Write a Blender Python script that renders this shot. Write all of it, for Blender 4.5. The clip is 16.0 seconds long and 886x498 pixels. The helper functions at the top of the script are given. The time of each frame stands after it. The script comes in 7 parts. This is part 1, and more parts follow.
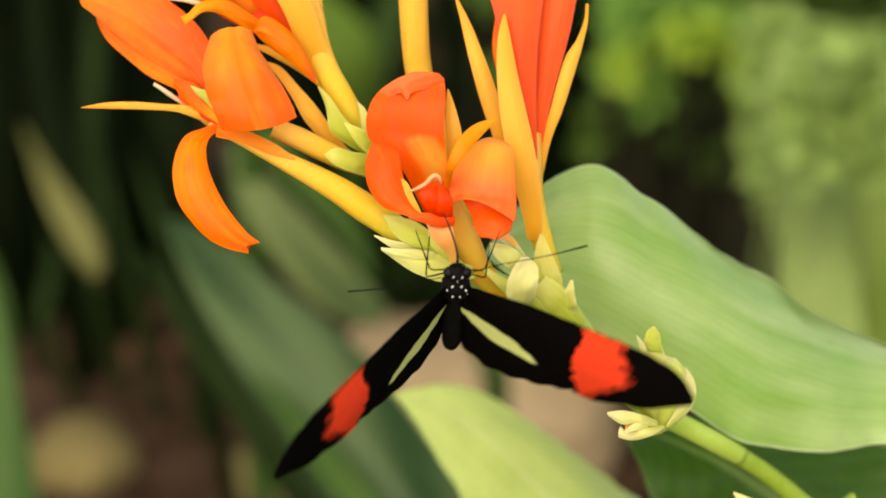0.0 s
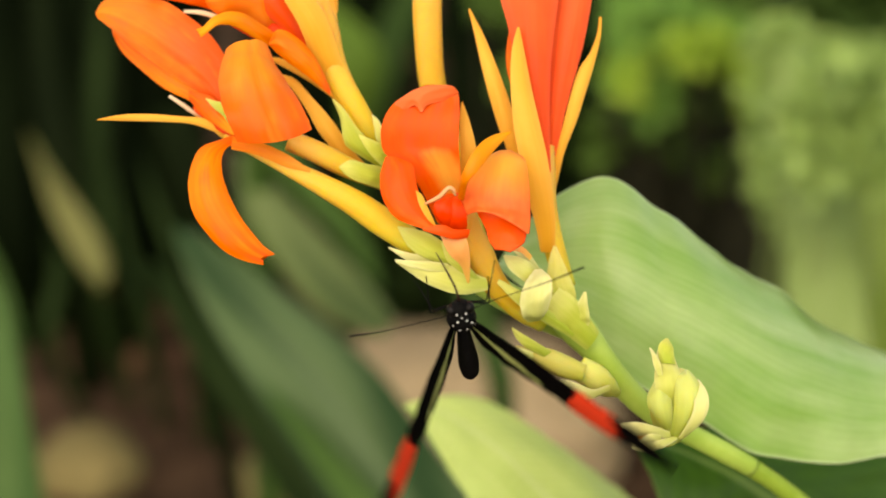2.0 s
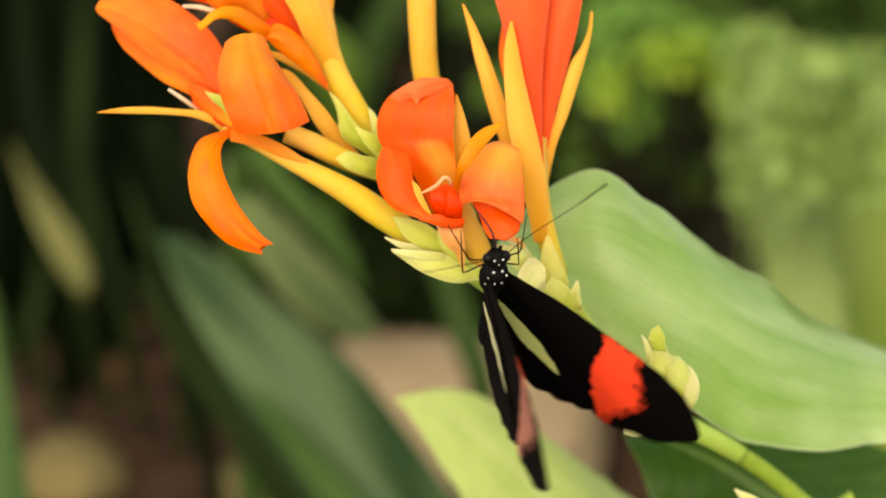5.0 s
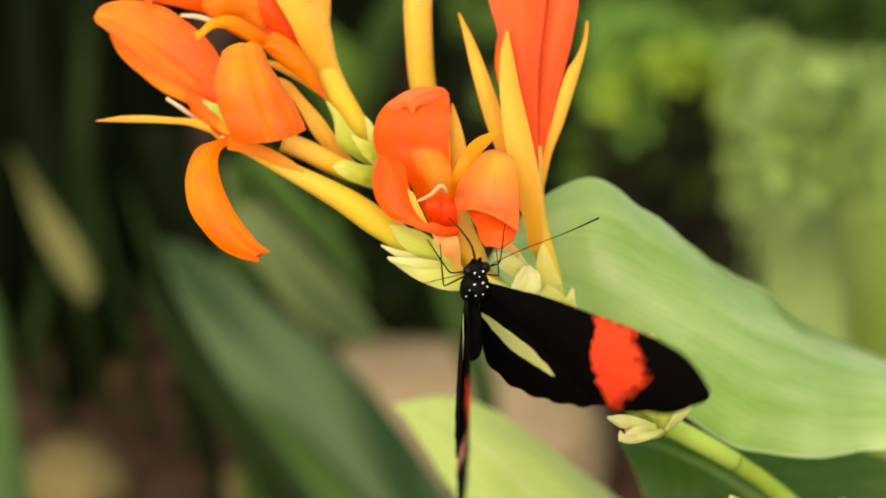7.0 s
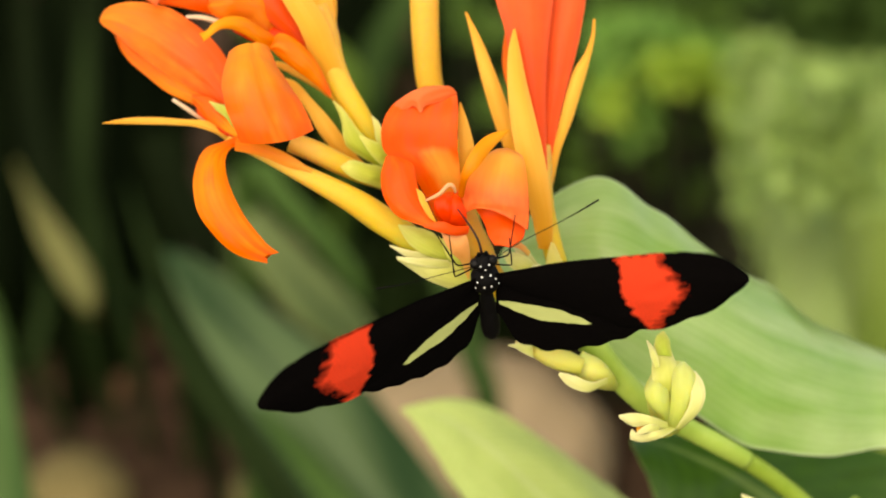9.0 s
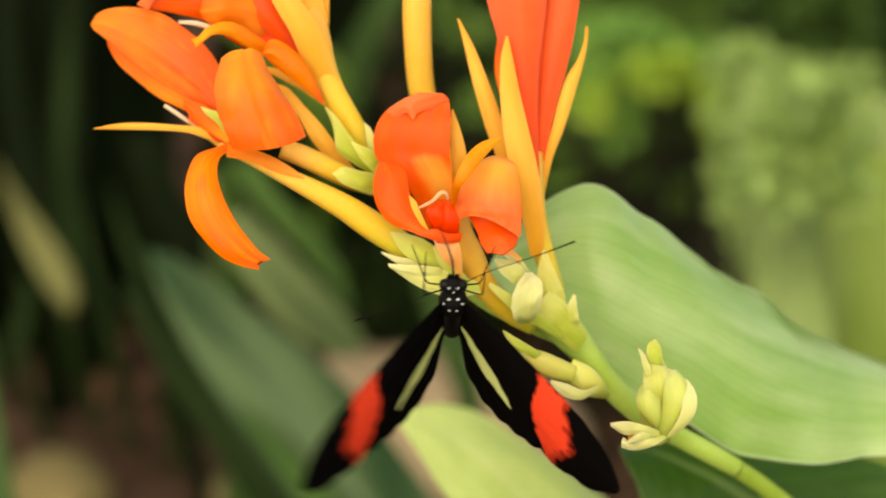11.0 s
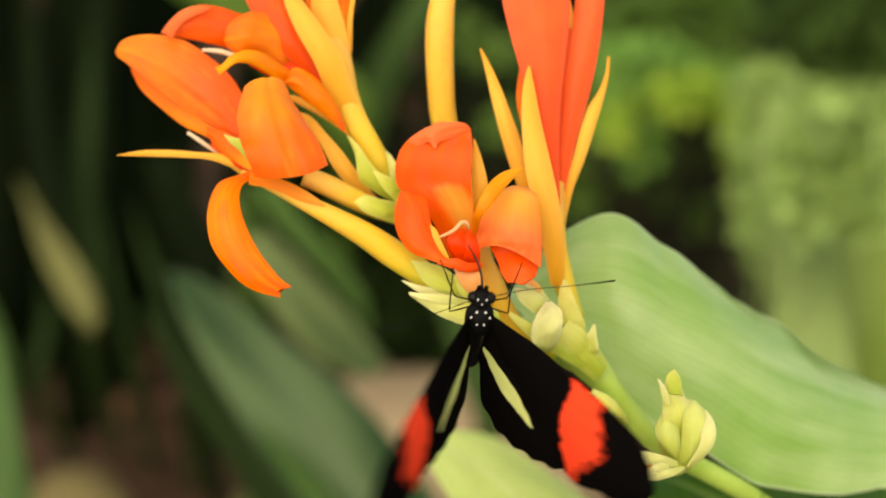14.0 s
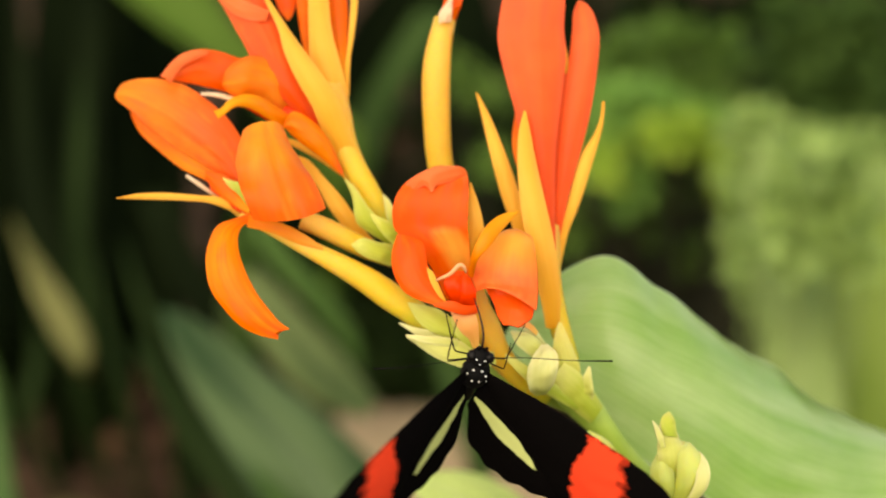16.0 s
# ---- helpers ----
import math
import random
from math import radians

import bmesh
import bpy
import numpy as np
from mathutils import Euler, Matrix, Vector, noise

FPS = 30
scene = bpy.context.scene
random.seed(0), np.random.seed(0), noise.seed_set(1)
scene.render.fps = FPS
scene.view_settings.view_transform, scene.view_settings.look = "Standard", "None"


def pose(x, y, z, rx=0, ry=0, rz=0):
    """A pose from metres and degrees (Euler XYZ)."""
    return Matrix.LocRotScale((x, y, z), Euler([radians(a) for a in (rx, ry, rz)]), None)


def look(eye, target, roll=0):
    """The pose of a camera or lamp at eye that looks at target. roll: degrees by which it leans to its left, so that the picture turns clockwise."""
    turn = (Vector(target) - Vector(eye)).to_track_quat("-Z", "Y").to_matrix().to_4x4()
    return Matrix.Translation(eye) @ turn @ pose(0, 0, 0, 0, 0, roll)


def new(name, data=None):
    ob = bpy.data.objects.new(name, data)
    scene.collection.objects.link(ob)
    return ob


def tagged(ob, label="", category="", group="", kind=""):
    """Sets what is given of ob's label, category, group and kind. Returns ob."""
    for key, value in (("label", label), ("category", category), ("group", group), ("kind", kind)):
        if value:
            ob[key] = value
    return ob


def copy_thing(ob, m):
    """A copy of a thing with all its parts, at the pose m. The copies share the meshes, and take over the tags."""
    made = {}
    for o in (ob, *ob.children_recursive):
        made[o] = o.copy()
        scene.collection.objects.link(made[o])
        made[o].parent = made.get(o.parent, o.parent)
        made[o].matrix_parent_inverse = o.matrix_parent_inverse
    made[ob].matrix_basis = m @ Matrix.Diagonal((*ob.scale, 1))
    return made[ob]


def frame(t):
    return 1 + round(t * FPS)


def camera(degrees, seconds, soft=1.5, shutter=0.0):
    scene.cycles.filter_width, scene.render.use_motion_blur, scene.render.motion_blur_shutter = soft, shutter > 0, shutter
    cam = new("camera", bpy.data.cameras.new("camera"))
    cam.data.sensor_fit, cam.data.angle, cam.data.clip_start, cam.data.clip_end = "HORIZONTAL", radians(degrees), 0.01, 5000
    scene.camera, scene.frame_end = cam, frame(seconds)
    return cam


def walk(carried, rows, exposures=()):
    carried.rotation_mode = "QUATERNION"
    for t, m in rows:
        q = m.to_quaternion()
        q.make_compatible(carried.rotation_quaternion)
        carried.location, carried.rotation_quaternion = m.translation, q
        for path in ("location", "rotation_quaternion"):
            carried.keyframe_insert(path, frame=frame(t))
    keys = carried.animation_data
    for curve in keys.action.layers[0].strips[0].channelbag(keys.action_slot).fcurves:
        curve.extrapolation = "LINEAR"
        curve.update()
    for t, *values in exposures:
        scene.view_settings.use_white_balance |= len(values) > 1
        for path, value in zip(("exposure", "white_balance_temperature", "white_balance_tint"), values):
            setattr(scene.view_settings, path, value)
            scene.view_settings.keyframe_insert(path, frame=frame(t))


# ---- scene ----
# ---------------------------------------------------------------- camera
cam = camera(22, 16.0, soft=1.8, shutter=0.6)
cam.data.dof.use_dof = True
cam.data.dof.focus_distance = 0.313
cam.data.dof.aperture_fstop = 15.5
walk(cam, [
    (0, look((0.00328, -0.27524, 0.71297), (0.00307, 0.00661, 0.54539), -0.033)),
    (0.5, look((0.00303, -0.27560, 0.71236), (0.00233, 0.00671, 0.54554), -0.143)),
    (1, look((0.00408, -0.27525, 0.71368), (0.00321, 0.00712, 0.54697), -0.284)),
    (1.5, look((0.00337, -0.27484, 0.71344), (0.00285, 0.00774, 0.54708), -0.229)),
    (2, look((0.00167, -0.27634, 0.71415), (0.00111, 0.00615, 0.54764), 0.017)),
    (2.5, look((0.00081, -0.27918, 0.71434), (-0.00007, 0.00332, 0.54785), 0.116)),
    (3, look((-0.00011, -0.28181, 0.71382), (-0.00100, 0.00139, 0.54853), 0.031)),
    (3.5, look((-0.00000, -0.28398, 0.71396), (-0.00000, 0.00000, 0.55000), 0.000)),
    (4, look((0.00145, -0.28222, 0.71367), (0.00214, 0.00203, 0.55019), -0.053)),
    (4.5, look((0.00055, -0.28244, 0.71333), (0.00295, 0.00140, 0.54914), 0.088)),
    (5, look((-0.00125, -0.28330, 0.71406), (0.00184, 0.00027, 0.54942), 0.295)),
    (7.5, look((0.00014, -0.28489, 0.71526), (0.00213, -0.00044, 0.55213), 0.157)),
    (8, look((-0.00089, -0.28489, 0.71400), (0.00048, 0.00001, 0.55164), -0.185)),
    (8.5, look((-0.00128, -0.28471, 0.71310), (0.00071, 0.00016, 0.55070), -0.275)),
    (11, look((-0.00330, -0.28354, 0.71403), (0.00232, 0.00113, 0.55137), 0.307)),
    (11.5, look((-0.00399, -0.28250, 0.71457), (0.00217, 0.00285, 0.55312), 0.394)),
    (12, look((-0.00285, -0.28325, 0.71560), (0.00140, 0.00273, 0.55521), 0.327)),
    (12.5, look((-0.00326, -0.28297, 0.71568), (0.00043, 0.00340, 0.55599), 0.275)),
    (13, look((-0.00286, -0.28285, 0.71507), (-0.00008, 0.00381, 0.55586), 0.137)),
    (13.5, look((-0.00148, -0.28218, 0.71494), (0.00110, 0.00407, 0.55500), 0.375)),
    (14, look((-0.00326, -0.28383, 0.71584), (-0.00068, 0.00221, 0.55552), 0.451)),
    (14.5, look((-0.00353, -0.28428, 0.71502), (0.00036, 0.00308, 0.55710), 0.304)),
    (15, look((-0.00415, -0.28502, 0.71493), (0.00009, 0.00268, 0.55765), 0.278)),
    (15.5, look((-0.00379, -0.28528, 0.71770), (0.00041, 0.00246, 0.56048), 0.526)),
    (16, look((-0.00452, -0.28587, 0.71800), (-0.00024, 0.00268, 0.56229), 0.687)),
], exposures=[(0.0, 0.99, 9400, 13), (16.0, 0.99, 9400, 13)])

# ---------------------------------------------------------------- light
world = bpy.data.worlds.new("sky")
scene.world = world
world.use_nodes = True
wt = world.node_tree
sky = wt.nodes.new("ShaderNodeTexSky")
sky.sky_type = "NISHITA"
sky.sun_disc = False
sky.sun_elevation, sky.sun_rotation = radians(50), radians(198)
wt.links.new(sky.outputs[0], wt.nodes["Background"].inputs[0])
wt.nodes["Background"].inputs[1].default_value = 0.15
sun = new("sun", bpy.data.lights.new("sun", "SUN"))
sun.data.energy, sun.data.angle, sun.data.color = 1.5, radians(85), (1.0, 0.94, 0.83)
sun.matrix_world = look((-0.7, -2.2, 3.2), (0, 0, 0.5))

# ---------------------------------------------------------------- helpers
# Axes square to the camera's view, tipped back 30 degrees; mm to the right, up and to the front. Points are set to fit
# this view.
VIEW_AXES = Matrix.Translation((0, 0, 0.55)) @ Matrix.Rotation(radians(60), 4, "X")


def at(p):
    return VIEW_AXES @ (Vector(p) * 0.001)


FRONT = (VIEW_AXES.to_3x3() @ Vector((0, 0, 1))).normalized()


def spline(pts, n):
    """n points on a smooth curve through pts, evenly spread."""
    pts = [Vector(p) if not isinstance(p, Vector) else p for p in pts]
    ext = [pts[0] * 2 - pts[1], *pts, pts[-1] * 2 - pts[-2]]
    dense = []
    for i in range(len(pts) - 1):
        a, b, c, d = ext[i:i + 4]
        for k in range(12):
            t = k / 12
            dense.append(0.5 * (2 * b + (c - a) * t + (2 * a - 5 * b + 4 * c - d) * t * t + (3 * b - a - 3 * c + d) * t ** 3))
    dense.append(pts[-1].copy())
    run = [0.0]
    for a, b in zip(dense, dense[1:]):
        run.append(run[-1] + (b - a).length)
    out = []
    for k in range(n):
        s = run[-1] * k / (n - 1)
        j = max(i for i in range(len(run)) if run[i] <= s + 1e-12)
        j = min(j, len(dense) - 2)
        f = (s - run[j]) / max(run[j + 1] - run[j], 1e-12)
        out.append(dense[j].lerp(dense[j + 1], f))
    return out, run[-1]


def smooth1(vals, n):
    vals = [float(v) for v in vals]
    m = len(vals) - 1
    out = []
    for k in range(n):
        x = k / (n - 1) * m
        i = min(int(x), m - 1)
        t = x - i
        a, b, c, d = vals[max(i - 1, 0)], vals[i], vals[i + 1], vals[min(i + 2, m)]
        out.append(max(0.5 * (2 * b + (c - a) * t + (2 * a - 5 * b + 4 * c - d) * t * t + (3 * b - a - 3 * c + d) * t ** 3), 0.0))
    return out


def finish(bm, name, material, parent=None, label="", smooth=True):
    me = bpy.data.meshes.new(name)
    bm.normal_update()
    bm.to_mesh(me)
    bm.free()
    for f in me.polygons:
        f.use_smooth = smooth
    for m in material if isinstance(material, (list, tuple)) else [material]:
        me.materials.append(m)
    ob = new(name, me)
    if parent is not None:
        ob.parent = parent
    if label:
        ob["label"] = label
    return ob


def root_of(ob):
    while ob.parent is not None:
        ob = ob.parent
    return ob


def part(name, bm, material, parent, label=""):
    """One mesh under a thing or a part; bm is in the world and is laid into the thing's space."""
    off = root_of(parent).location
    for v in bm.verts:
        v.co -= off
    return finish(bm, name, material, parent, label)


def thing(name, place, label, category, group="", kind=""):
    ob = new(name)
    ob.location = place
    ob.empty_display_size = 0.02
    return tagged(ob, label, category, group, kind)


def blade(mid, half, camber=0.25, thick=0.00025, nv=30, nu=11, ripple=0.0, seed=0, face=None, fold=0.0, tip=0.12, foot=0.0):
    """A petal or leaf: midrib points (world), half widths (m), a bulge, a fold, a rippled rim."""
    c, length = spline(mid, nv)
    w = smooth1(half, nv)
    for i in range(nv):
        s = i / (nv - 1)
        if tip and s > 1 - tip:
            w[i] *= math.sqrt(max(1 - ((s - 1 + tip) / tip) ** 2, 0.0016))
        if foot and s < foot:
            w[i] *= math.sqrt(max(1 - ((foot - s) / foot) ** 2, 0.0016))
    face = FRONT if face is None else Vector(face).normalized()
    bm = bmesh.new()
    top, low = [], []
    for i in range(nv):
        t = (c[min(i + 1, nv - 1)] - c[max(i - 1, 0)]).normalized()
        side = t.cross(face)
        if side.length < 1e-6:
            side = Vector((1, 0, 0))
        side.normalize()
        nrm = side.cross(t).normalized()
        rt, rl = [], []
        for j in range(nu):
            s = 2 * j / (nu - 1) - 1
            p = c[i] + side * (s * w[i]) + nrm * (0.5 * camber * w[i] * (1 - s * s)) - nrm * (fold * w[i] * (1 - abs(s)))
            if ripple:
                q = noise.noise((s * 1.3 + seed * 7.1, i / nv * 5 + seed, 0.3))
                q2 = noise.noise((s * 3 + seed * 3.1, i / nv * 11 + seed, 5.3))
                p += nrm * (q * 0.8 + q2 * 0.35 * abs(s)) * ripple * w[i]
                p += side * s * abs(s) * q2 * ripple * 0.35 * w[i]
            rt.append(bm.verts.new(p + nrm * thick / 2))
            rl.append(bm.verts.new(p - nrm * thick / 2))
        top.append(rt)
        low.append(rl)
    return skin(bm, top, low)


def skin(bm, top, low):
    """Closes two sheets of vertices into one thin solid with a crisp rim, with u across and v along."""
    uv = bm.loops.layers.uv.new("UVMap")
    nv, nu = len(top), len(top[0])

    def face4(vs, uvs):
        f = bm.faces.new(vs)
        for lp, q in zip(f.loops, uvs):
            lp[uv].uv = q
        return f
    rim = set()
    for i in range(nv - 1):
        v0, v1 = i / (nv - 1), (i + 1) / (nv - 1)
        for j in range(nu - 1):
            u0, u1 = j / (nu - 1), (j + 1) / (nu - 1)
            q = [(u0, v0), (u1, v0), (u1, v1), (u0, v1)]
            face4([top[i][j], top[i][j + 1], top[i + 1][j + 1], top[i + 1][j]], q)
            face4([low[i][j], low[i + 1][j], low[i + 1][j + 1], low[i][j + 1]], [q[0], q[3], q[2], q[1]])
        for j in (0, nu - 1):
            u = j / (nu - 1)
            rim.add(face4([top[i][j], top[i + 1][j], low[i + 1][j], low[i][j]], [(u, v0), (u, v1), (u, v1), (u, v0)]))
    for i in (0, nv - 1):
        v = i / (nv - 1)
        for j in range(nu - 1):
            u0, u1 = j / (nu - 1), (j + 1) / (nu - 1)
            rim.add(face4([top[i][j], top[i][j + 1], low[i][j + 1], low[i][j]], [(u0, v), (u1, v), (u1, v), (u0, v)]))
    for f in rim:
        for e in f.edges:
            if any(g not in rim for g in e.link_faces):
                e.smooth = False
    bmesh.ops.recalc_face_normals(bm, faces=bm.faces)
    return bm


def along(vals, s):
    """A value, or a smooth run through several, at s from 0 to 1."""
    if isinstance(vals, (int, float)):
        return vals
    x = s * (len(vals) - 1)
    i = min(int(x), len(vals) - 2)
    f = x - i
    f = f * f * (3 - 2 * f)
    return vals[i] * (1 - f) + vals[i + 1] * f


def loft(rim_a, rim_b, bulge=0.2, crease=None, arch=(0.0, 0.0), thick=0.00025, nv=24, nu=13, ripple=0.0, frill=0.0, seed=0, notch=0.0):
    """A petal, sepal or leaf between its two rims, each from the foot to the tip: bulged to the front, creased, rippled, its ends arched (mm)."""
    a, _ = spline(rim_a, nv)
    b, _ = spline(rim_b, nv)
    bm = bmesh.new()
    top, low = [], []
    last = None
    for i in range(nv):
        k = i / (nv - 1)
        p0, p1 = max(i - 1, 0), min(i + 1, nv - 1)
        t = (a[p1] + b[p1] - a[p0] - b[p0]).normalized()
        side = b[i] - a[i]
        w = side.length / 2
        side = side.normalized() if w > 1e-5 or last is None else last
        last = side
        nrm = side.cross(t)
        nrm = nrm.normalized() if nrm.length > 1e-6 else FRONT.copy()
        if nrm.dot(FRONT) < 0:
            nrm = -nrm
        h = along(bulge, k)
        end = max(1 - k / 0.3, 0.0) ** 2 * arch[0] + max(1 - (1 - k) / 0.3, 0.0) ** 2 * arch[1]
        rt, rl = [], []
        for j in range(nu):
            s = 2 * j / (nu - 1) - 1
            p = a[i].lerp(b[i], (s + 1) / 2) + nrm * (h * w * (1 - s * s)) + t * (end * 0.001 * (1 - s * s))
            if crease:
                p -= nrm * (crease[1] * w * math.exp(-((s - crease[0]) / 0.14) ** 2))
            if ripple:
                q = noise.noise((s * 1.3 + seed * 7.1, k * 5 + seed, 0.3))
                q2 = noise.noise((s * 3 + seed * 3.1, k * 13 + seed, 5.3))
                p += nrm * (q * 0.9 + q2 * 0.5 * abs(s)) * ripple * w * 2
                p += side * s * abs(s) ** 3 * noise.noise((s * 2, k * 16 + seed, 9.1)) * ripple * 0.5 * w
            if frill:
                p += (nrm + side * s * 0.5) * abs(s) ** 8 * frill * w * math.sin(k * 60 + 4 * noise.noise((seed, k * 6, s)))
            if notch and i == nv - 1:
                p -= t * notch * w * (1 - abs(s))
            rt.append(bm.verts.new(p + nrm * thick / 2))
            rl.append(bm.verts.new(p - nrm * thick / 2))
        top.append(rt)
        low.append(rl)
    return skin(bm, top, low)


def tube(mid, radii, nv=20, nu=12, flat=0.85, ridges=0.0, face=None, cap=True):
    """A round stalk, tube or limb along a curve; flat < 1 presses it along face."""
    c, length = spline(mid, nv)
    r = smooth1(radii, nv)
    face = FRONT if face is None else Vector(face).normalized()
    bm = bmesh.new()
    uv = bm.loops.layers.uv.new("UVMap")
    rings = []
    for i in range(nv):
        t = (c[min(i + 1, nv - 1)] - c[max(i - 1, 0)]).normalized()
        side = t.cross(face)
        if side.length < 1e-6:
            side = t.orthogonal()
        side.normalize()
        nrm = side.cross(t).normalized()
        ring = []
        for j in range(nu):
            a = 2 * math.pi * j / nu
            rr = r[i] * (1 + ridges * math.cos(3 * a))
            ring.append(bm.verts.new(c[i] + side * math.cos(a) * rr + nrm * math.sin(a) * rr * flat))
        rings.append(ring)
    for i in range(nv - 1):
        for j in range(nu):
            k = (j + 1) % nu
            f = bm.faces.new([rings[i][j], rings[i][k], rings[i + 1][k], rings[i + 1][j]])
            for lp, q in zip(f.loops, ((j / nu, i / (nv - 1)), ((j + 1) / nu, i / (nv - 1)), ((j + 1) / nu, (i + 1) / (nv - 1)), (j / nu, (i + 1) / (nv - 1)))):
                lp[uv].uv = q
    if cap:
        bm.faces.new(rings[0][::-1])
        bm.faces.new(rings[-1])
    bmesh.ops.recalc_face_normals(bm, faces=bm.faces)
    return bm


def pts(*ps):
    return [at(p) for p in ps]


def mm(vals):
    return [v * 0.001 for v in vals]


# ---------------------------------------------------------------- materials
def node_mat(name):
    m = bpy.data.materials.new(name)
    m.use_nodes = True
    nt = m.node_tree
    return m, nt, nt.nodes["Principled BSDF"], nt.nodes["Material Output"]


def add(nt, kind, **inputs):
    n = nt.nodes.new(kind)
    for k, v in inputs.items():
        key = int(k[1:]) if k[0] == "i" and k[1:].isdigit() else k
        if isinstance(v, bpy.types.NodeSocket):
            nt.links.new(v, n.inputs[key])
        else:
            n.inputs[key].default_value = v
    return n


def math_node(nt, op, a, b=None, clamp=False):
    n = nt.nodes.new("ShaderNodeMath")
    n.operation, n.use_clamp = op, clamp
    for i, v in enumerate((a, b)):
        if v is None:
            continue
        if isinstance(v, bpy.types.NodeSocket):
            nt.links.new(v, n.inputs[i])
        else:
            n.inputs[i].default_value = v
    return n.outputs[0]


def ramp(nt, fac, stops):
    n = nt.nodes.new("ShaderNodeValToRGB")
    el = n.color_ramp.elements
    while len(el) < len(stops):
        el.new(0.5)
    for e, (p, c) in zip(el, stops):
        e.position, e.color = p, (*c, 1)
    nt.links.new(fac, n.inputs[0])
    return n.outputs[0]


def mix(nt, fac, a, b, mode="MIX"):
    n = nt.nodes.new("ShaderNodeMix")
    n.data_type, n.blend_type = "RGBA", mode
    for sock, v in ((n.inputs[0], fac), (n.inputs[6], a), (n.inputs[7], b)):
        if isinstance(v, bpy.types.NodeSocket):
            nt.links.new(v, sock)
        else:
            sock.default_value = v if isinstance(v, float) else (*v, 1)
    return n.outputs[2]


def uv_parts(nt):
    u = nt.nodes.new("ShaderNodeUVMap")
    u.uv_map = "UVMap"
    s = nt.nodes.new("ShaderNodeSeparateXYZ")
    nt.links.new(u.outputs[0], s.inputs[0])
    return s.outputs[0], s.outputs[1], u.outputs[0]


def thin(nt, bsdf, out, colour, amount):
    """Light that shines through a petal or leaf."""
    tr = add(nt, "ShaderNodeBsdfTranslucent", Color=colour)
    ms = add(nt, "ShaderNodeMixShader", i0=amount, i1=bsdf.outputs[0], i2=tr.outputs[0])
    nt.links.new(ms.outputs[0], out.inputs[0])


def petal_mat(name, stops, edge, edge_amount=0.5, rough=0.42, through_light=0.2, streak_by=0.55, throat_glow=None, deep=0.0, flush=0.0):
    m, nt, b, out = node_mat(name)
    u, v, uv = uv_parts(nt)
    mp = add(nt, "ShaderNodeMapping", i0=uv)
    mp.inputs["Scale"].default_value = (4, 0.6, 1)
    streak = add(nt, "ShaderNodeTexNoise", Vector=mp.outputs[0], Scale=2.2, Detail=5.0)
    co = add(nt, "ShaderNodeTexCoord")
    blot = add(nt, "ShaderNodeTexNoise", Vector=co.outputs["Object"], Scale=160.0, Detail=3.0)
    vv = math_node(nt, "ADD", v, math_node(nt, "MULTIPLY", math_node(nt, "SUBTRACT", streak.outputs[0], 0.5), streak_by), True)
    col = ramp(nt, vv, stops)
    d = math_node(nt, "ABSOLUTE", math_node(nt, "SUBTRACT", u, 0.5))
    d = math_node(nt, "MULTIPLY", math_node(nt, "POWER", math_node(nt, "MULTIPLY", d, 2.0), 2.5), edge_amount, True)
    col = mix(nt, d, col, edge)
    # A glow deep in the flower, painted into the petal's base colour
    if throat_glow:
        (tv, tw, tc, tu) = throat_glow
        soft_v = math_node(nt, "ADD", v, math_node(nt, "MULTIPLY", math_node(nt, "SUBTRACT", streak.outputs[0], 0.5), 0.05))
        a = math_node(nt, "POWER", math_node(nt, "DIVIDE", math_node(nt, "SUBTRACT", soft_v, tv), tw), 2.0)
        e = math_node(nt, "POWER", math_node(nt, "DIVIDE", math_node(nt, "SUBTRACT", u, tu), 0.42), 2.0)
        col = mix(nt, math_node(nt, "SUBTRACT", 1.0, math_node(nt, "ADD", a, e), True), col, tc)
    if flush:
        wide = add(nt, "ShaderNodeMapping", i0=uv)
        wide.inputs["Scale"].default_value = (2.4, 1.0, 1)
        patch = add(nt, "ShaderNodeTexNoise", Vector=wide.outputs[0], Scale=1.7, Detail=3.0)
        spread = math_node(nt, "ADD", math_node(nt, "MULTIPLY", patch.outputs[0], 0.6), math_node(nt, "MULTIPLY", blot.outputs[0], 0.4))
        glow = ramp(nt, spread, [(0.50, (0, 0, 0)), (0.68, (flush, flush, flush))])
        rose = ramp(nt, spread, [(0.34, (flush, flush, flush)), (0.48, (0, 0, 0))])
        mid = stops[len(stops) // 2][1]
        col = mix(nt, glow, col, (0.95, min(mid[1] * 1.5 + 0.07, 0.42), mid[2] * 1.5 + 0.012))
        col = mix(nt, rose, col, (0.92, mid[1] * 0.72 + 0.01, mid[2] + 0.035))
    tone = ramp(nt, blot.outputs[0], [(0.3, (0.92, 0.87, 0.74)), (0.7, (0.99, 0.96, 0.88))])
    col = mix(nt, 1.0, col, tone, "MULTIPLY")
    nt.links.new(col, b.inputs["Base Color"])
    b.inputs["Roughness"].default_value = rough
    b.inputs["Specular IOR Level"].default_value = 0.2
    if deep:
        b.inputs["Subsurface Weight"].default_value = deep
        b.inputs["Subsurface Radius"].default_value = (1.0, 0.6, 0.15)
        b.inputs["Subsurface Scale"].default_value = 0.003
    lines = math_node(nt, "SINE", math_node(nt, "ADD", math_node(nt, "MULTIPLY", u, 150.0), math_node(nt, "MULTIPLY", streak.outputs[0], 9.0)))
    relief = math_node(nt, "ADD", streak.outputs[0], math_node(nt, "MULTIPLY", lines, 0.03))
    bump = add(nt, "ShaderNodeBump", Height=relief, Strength=0.3, Distance=0.0004)
    nt.links.new(bump.outputs[0], b.inputs["Normal"])
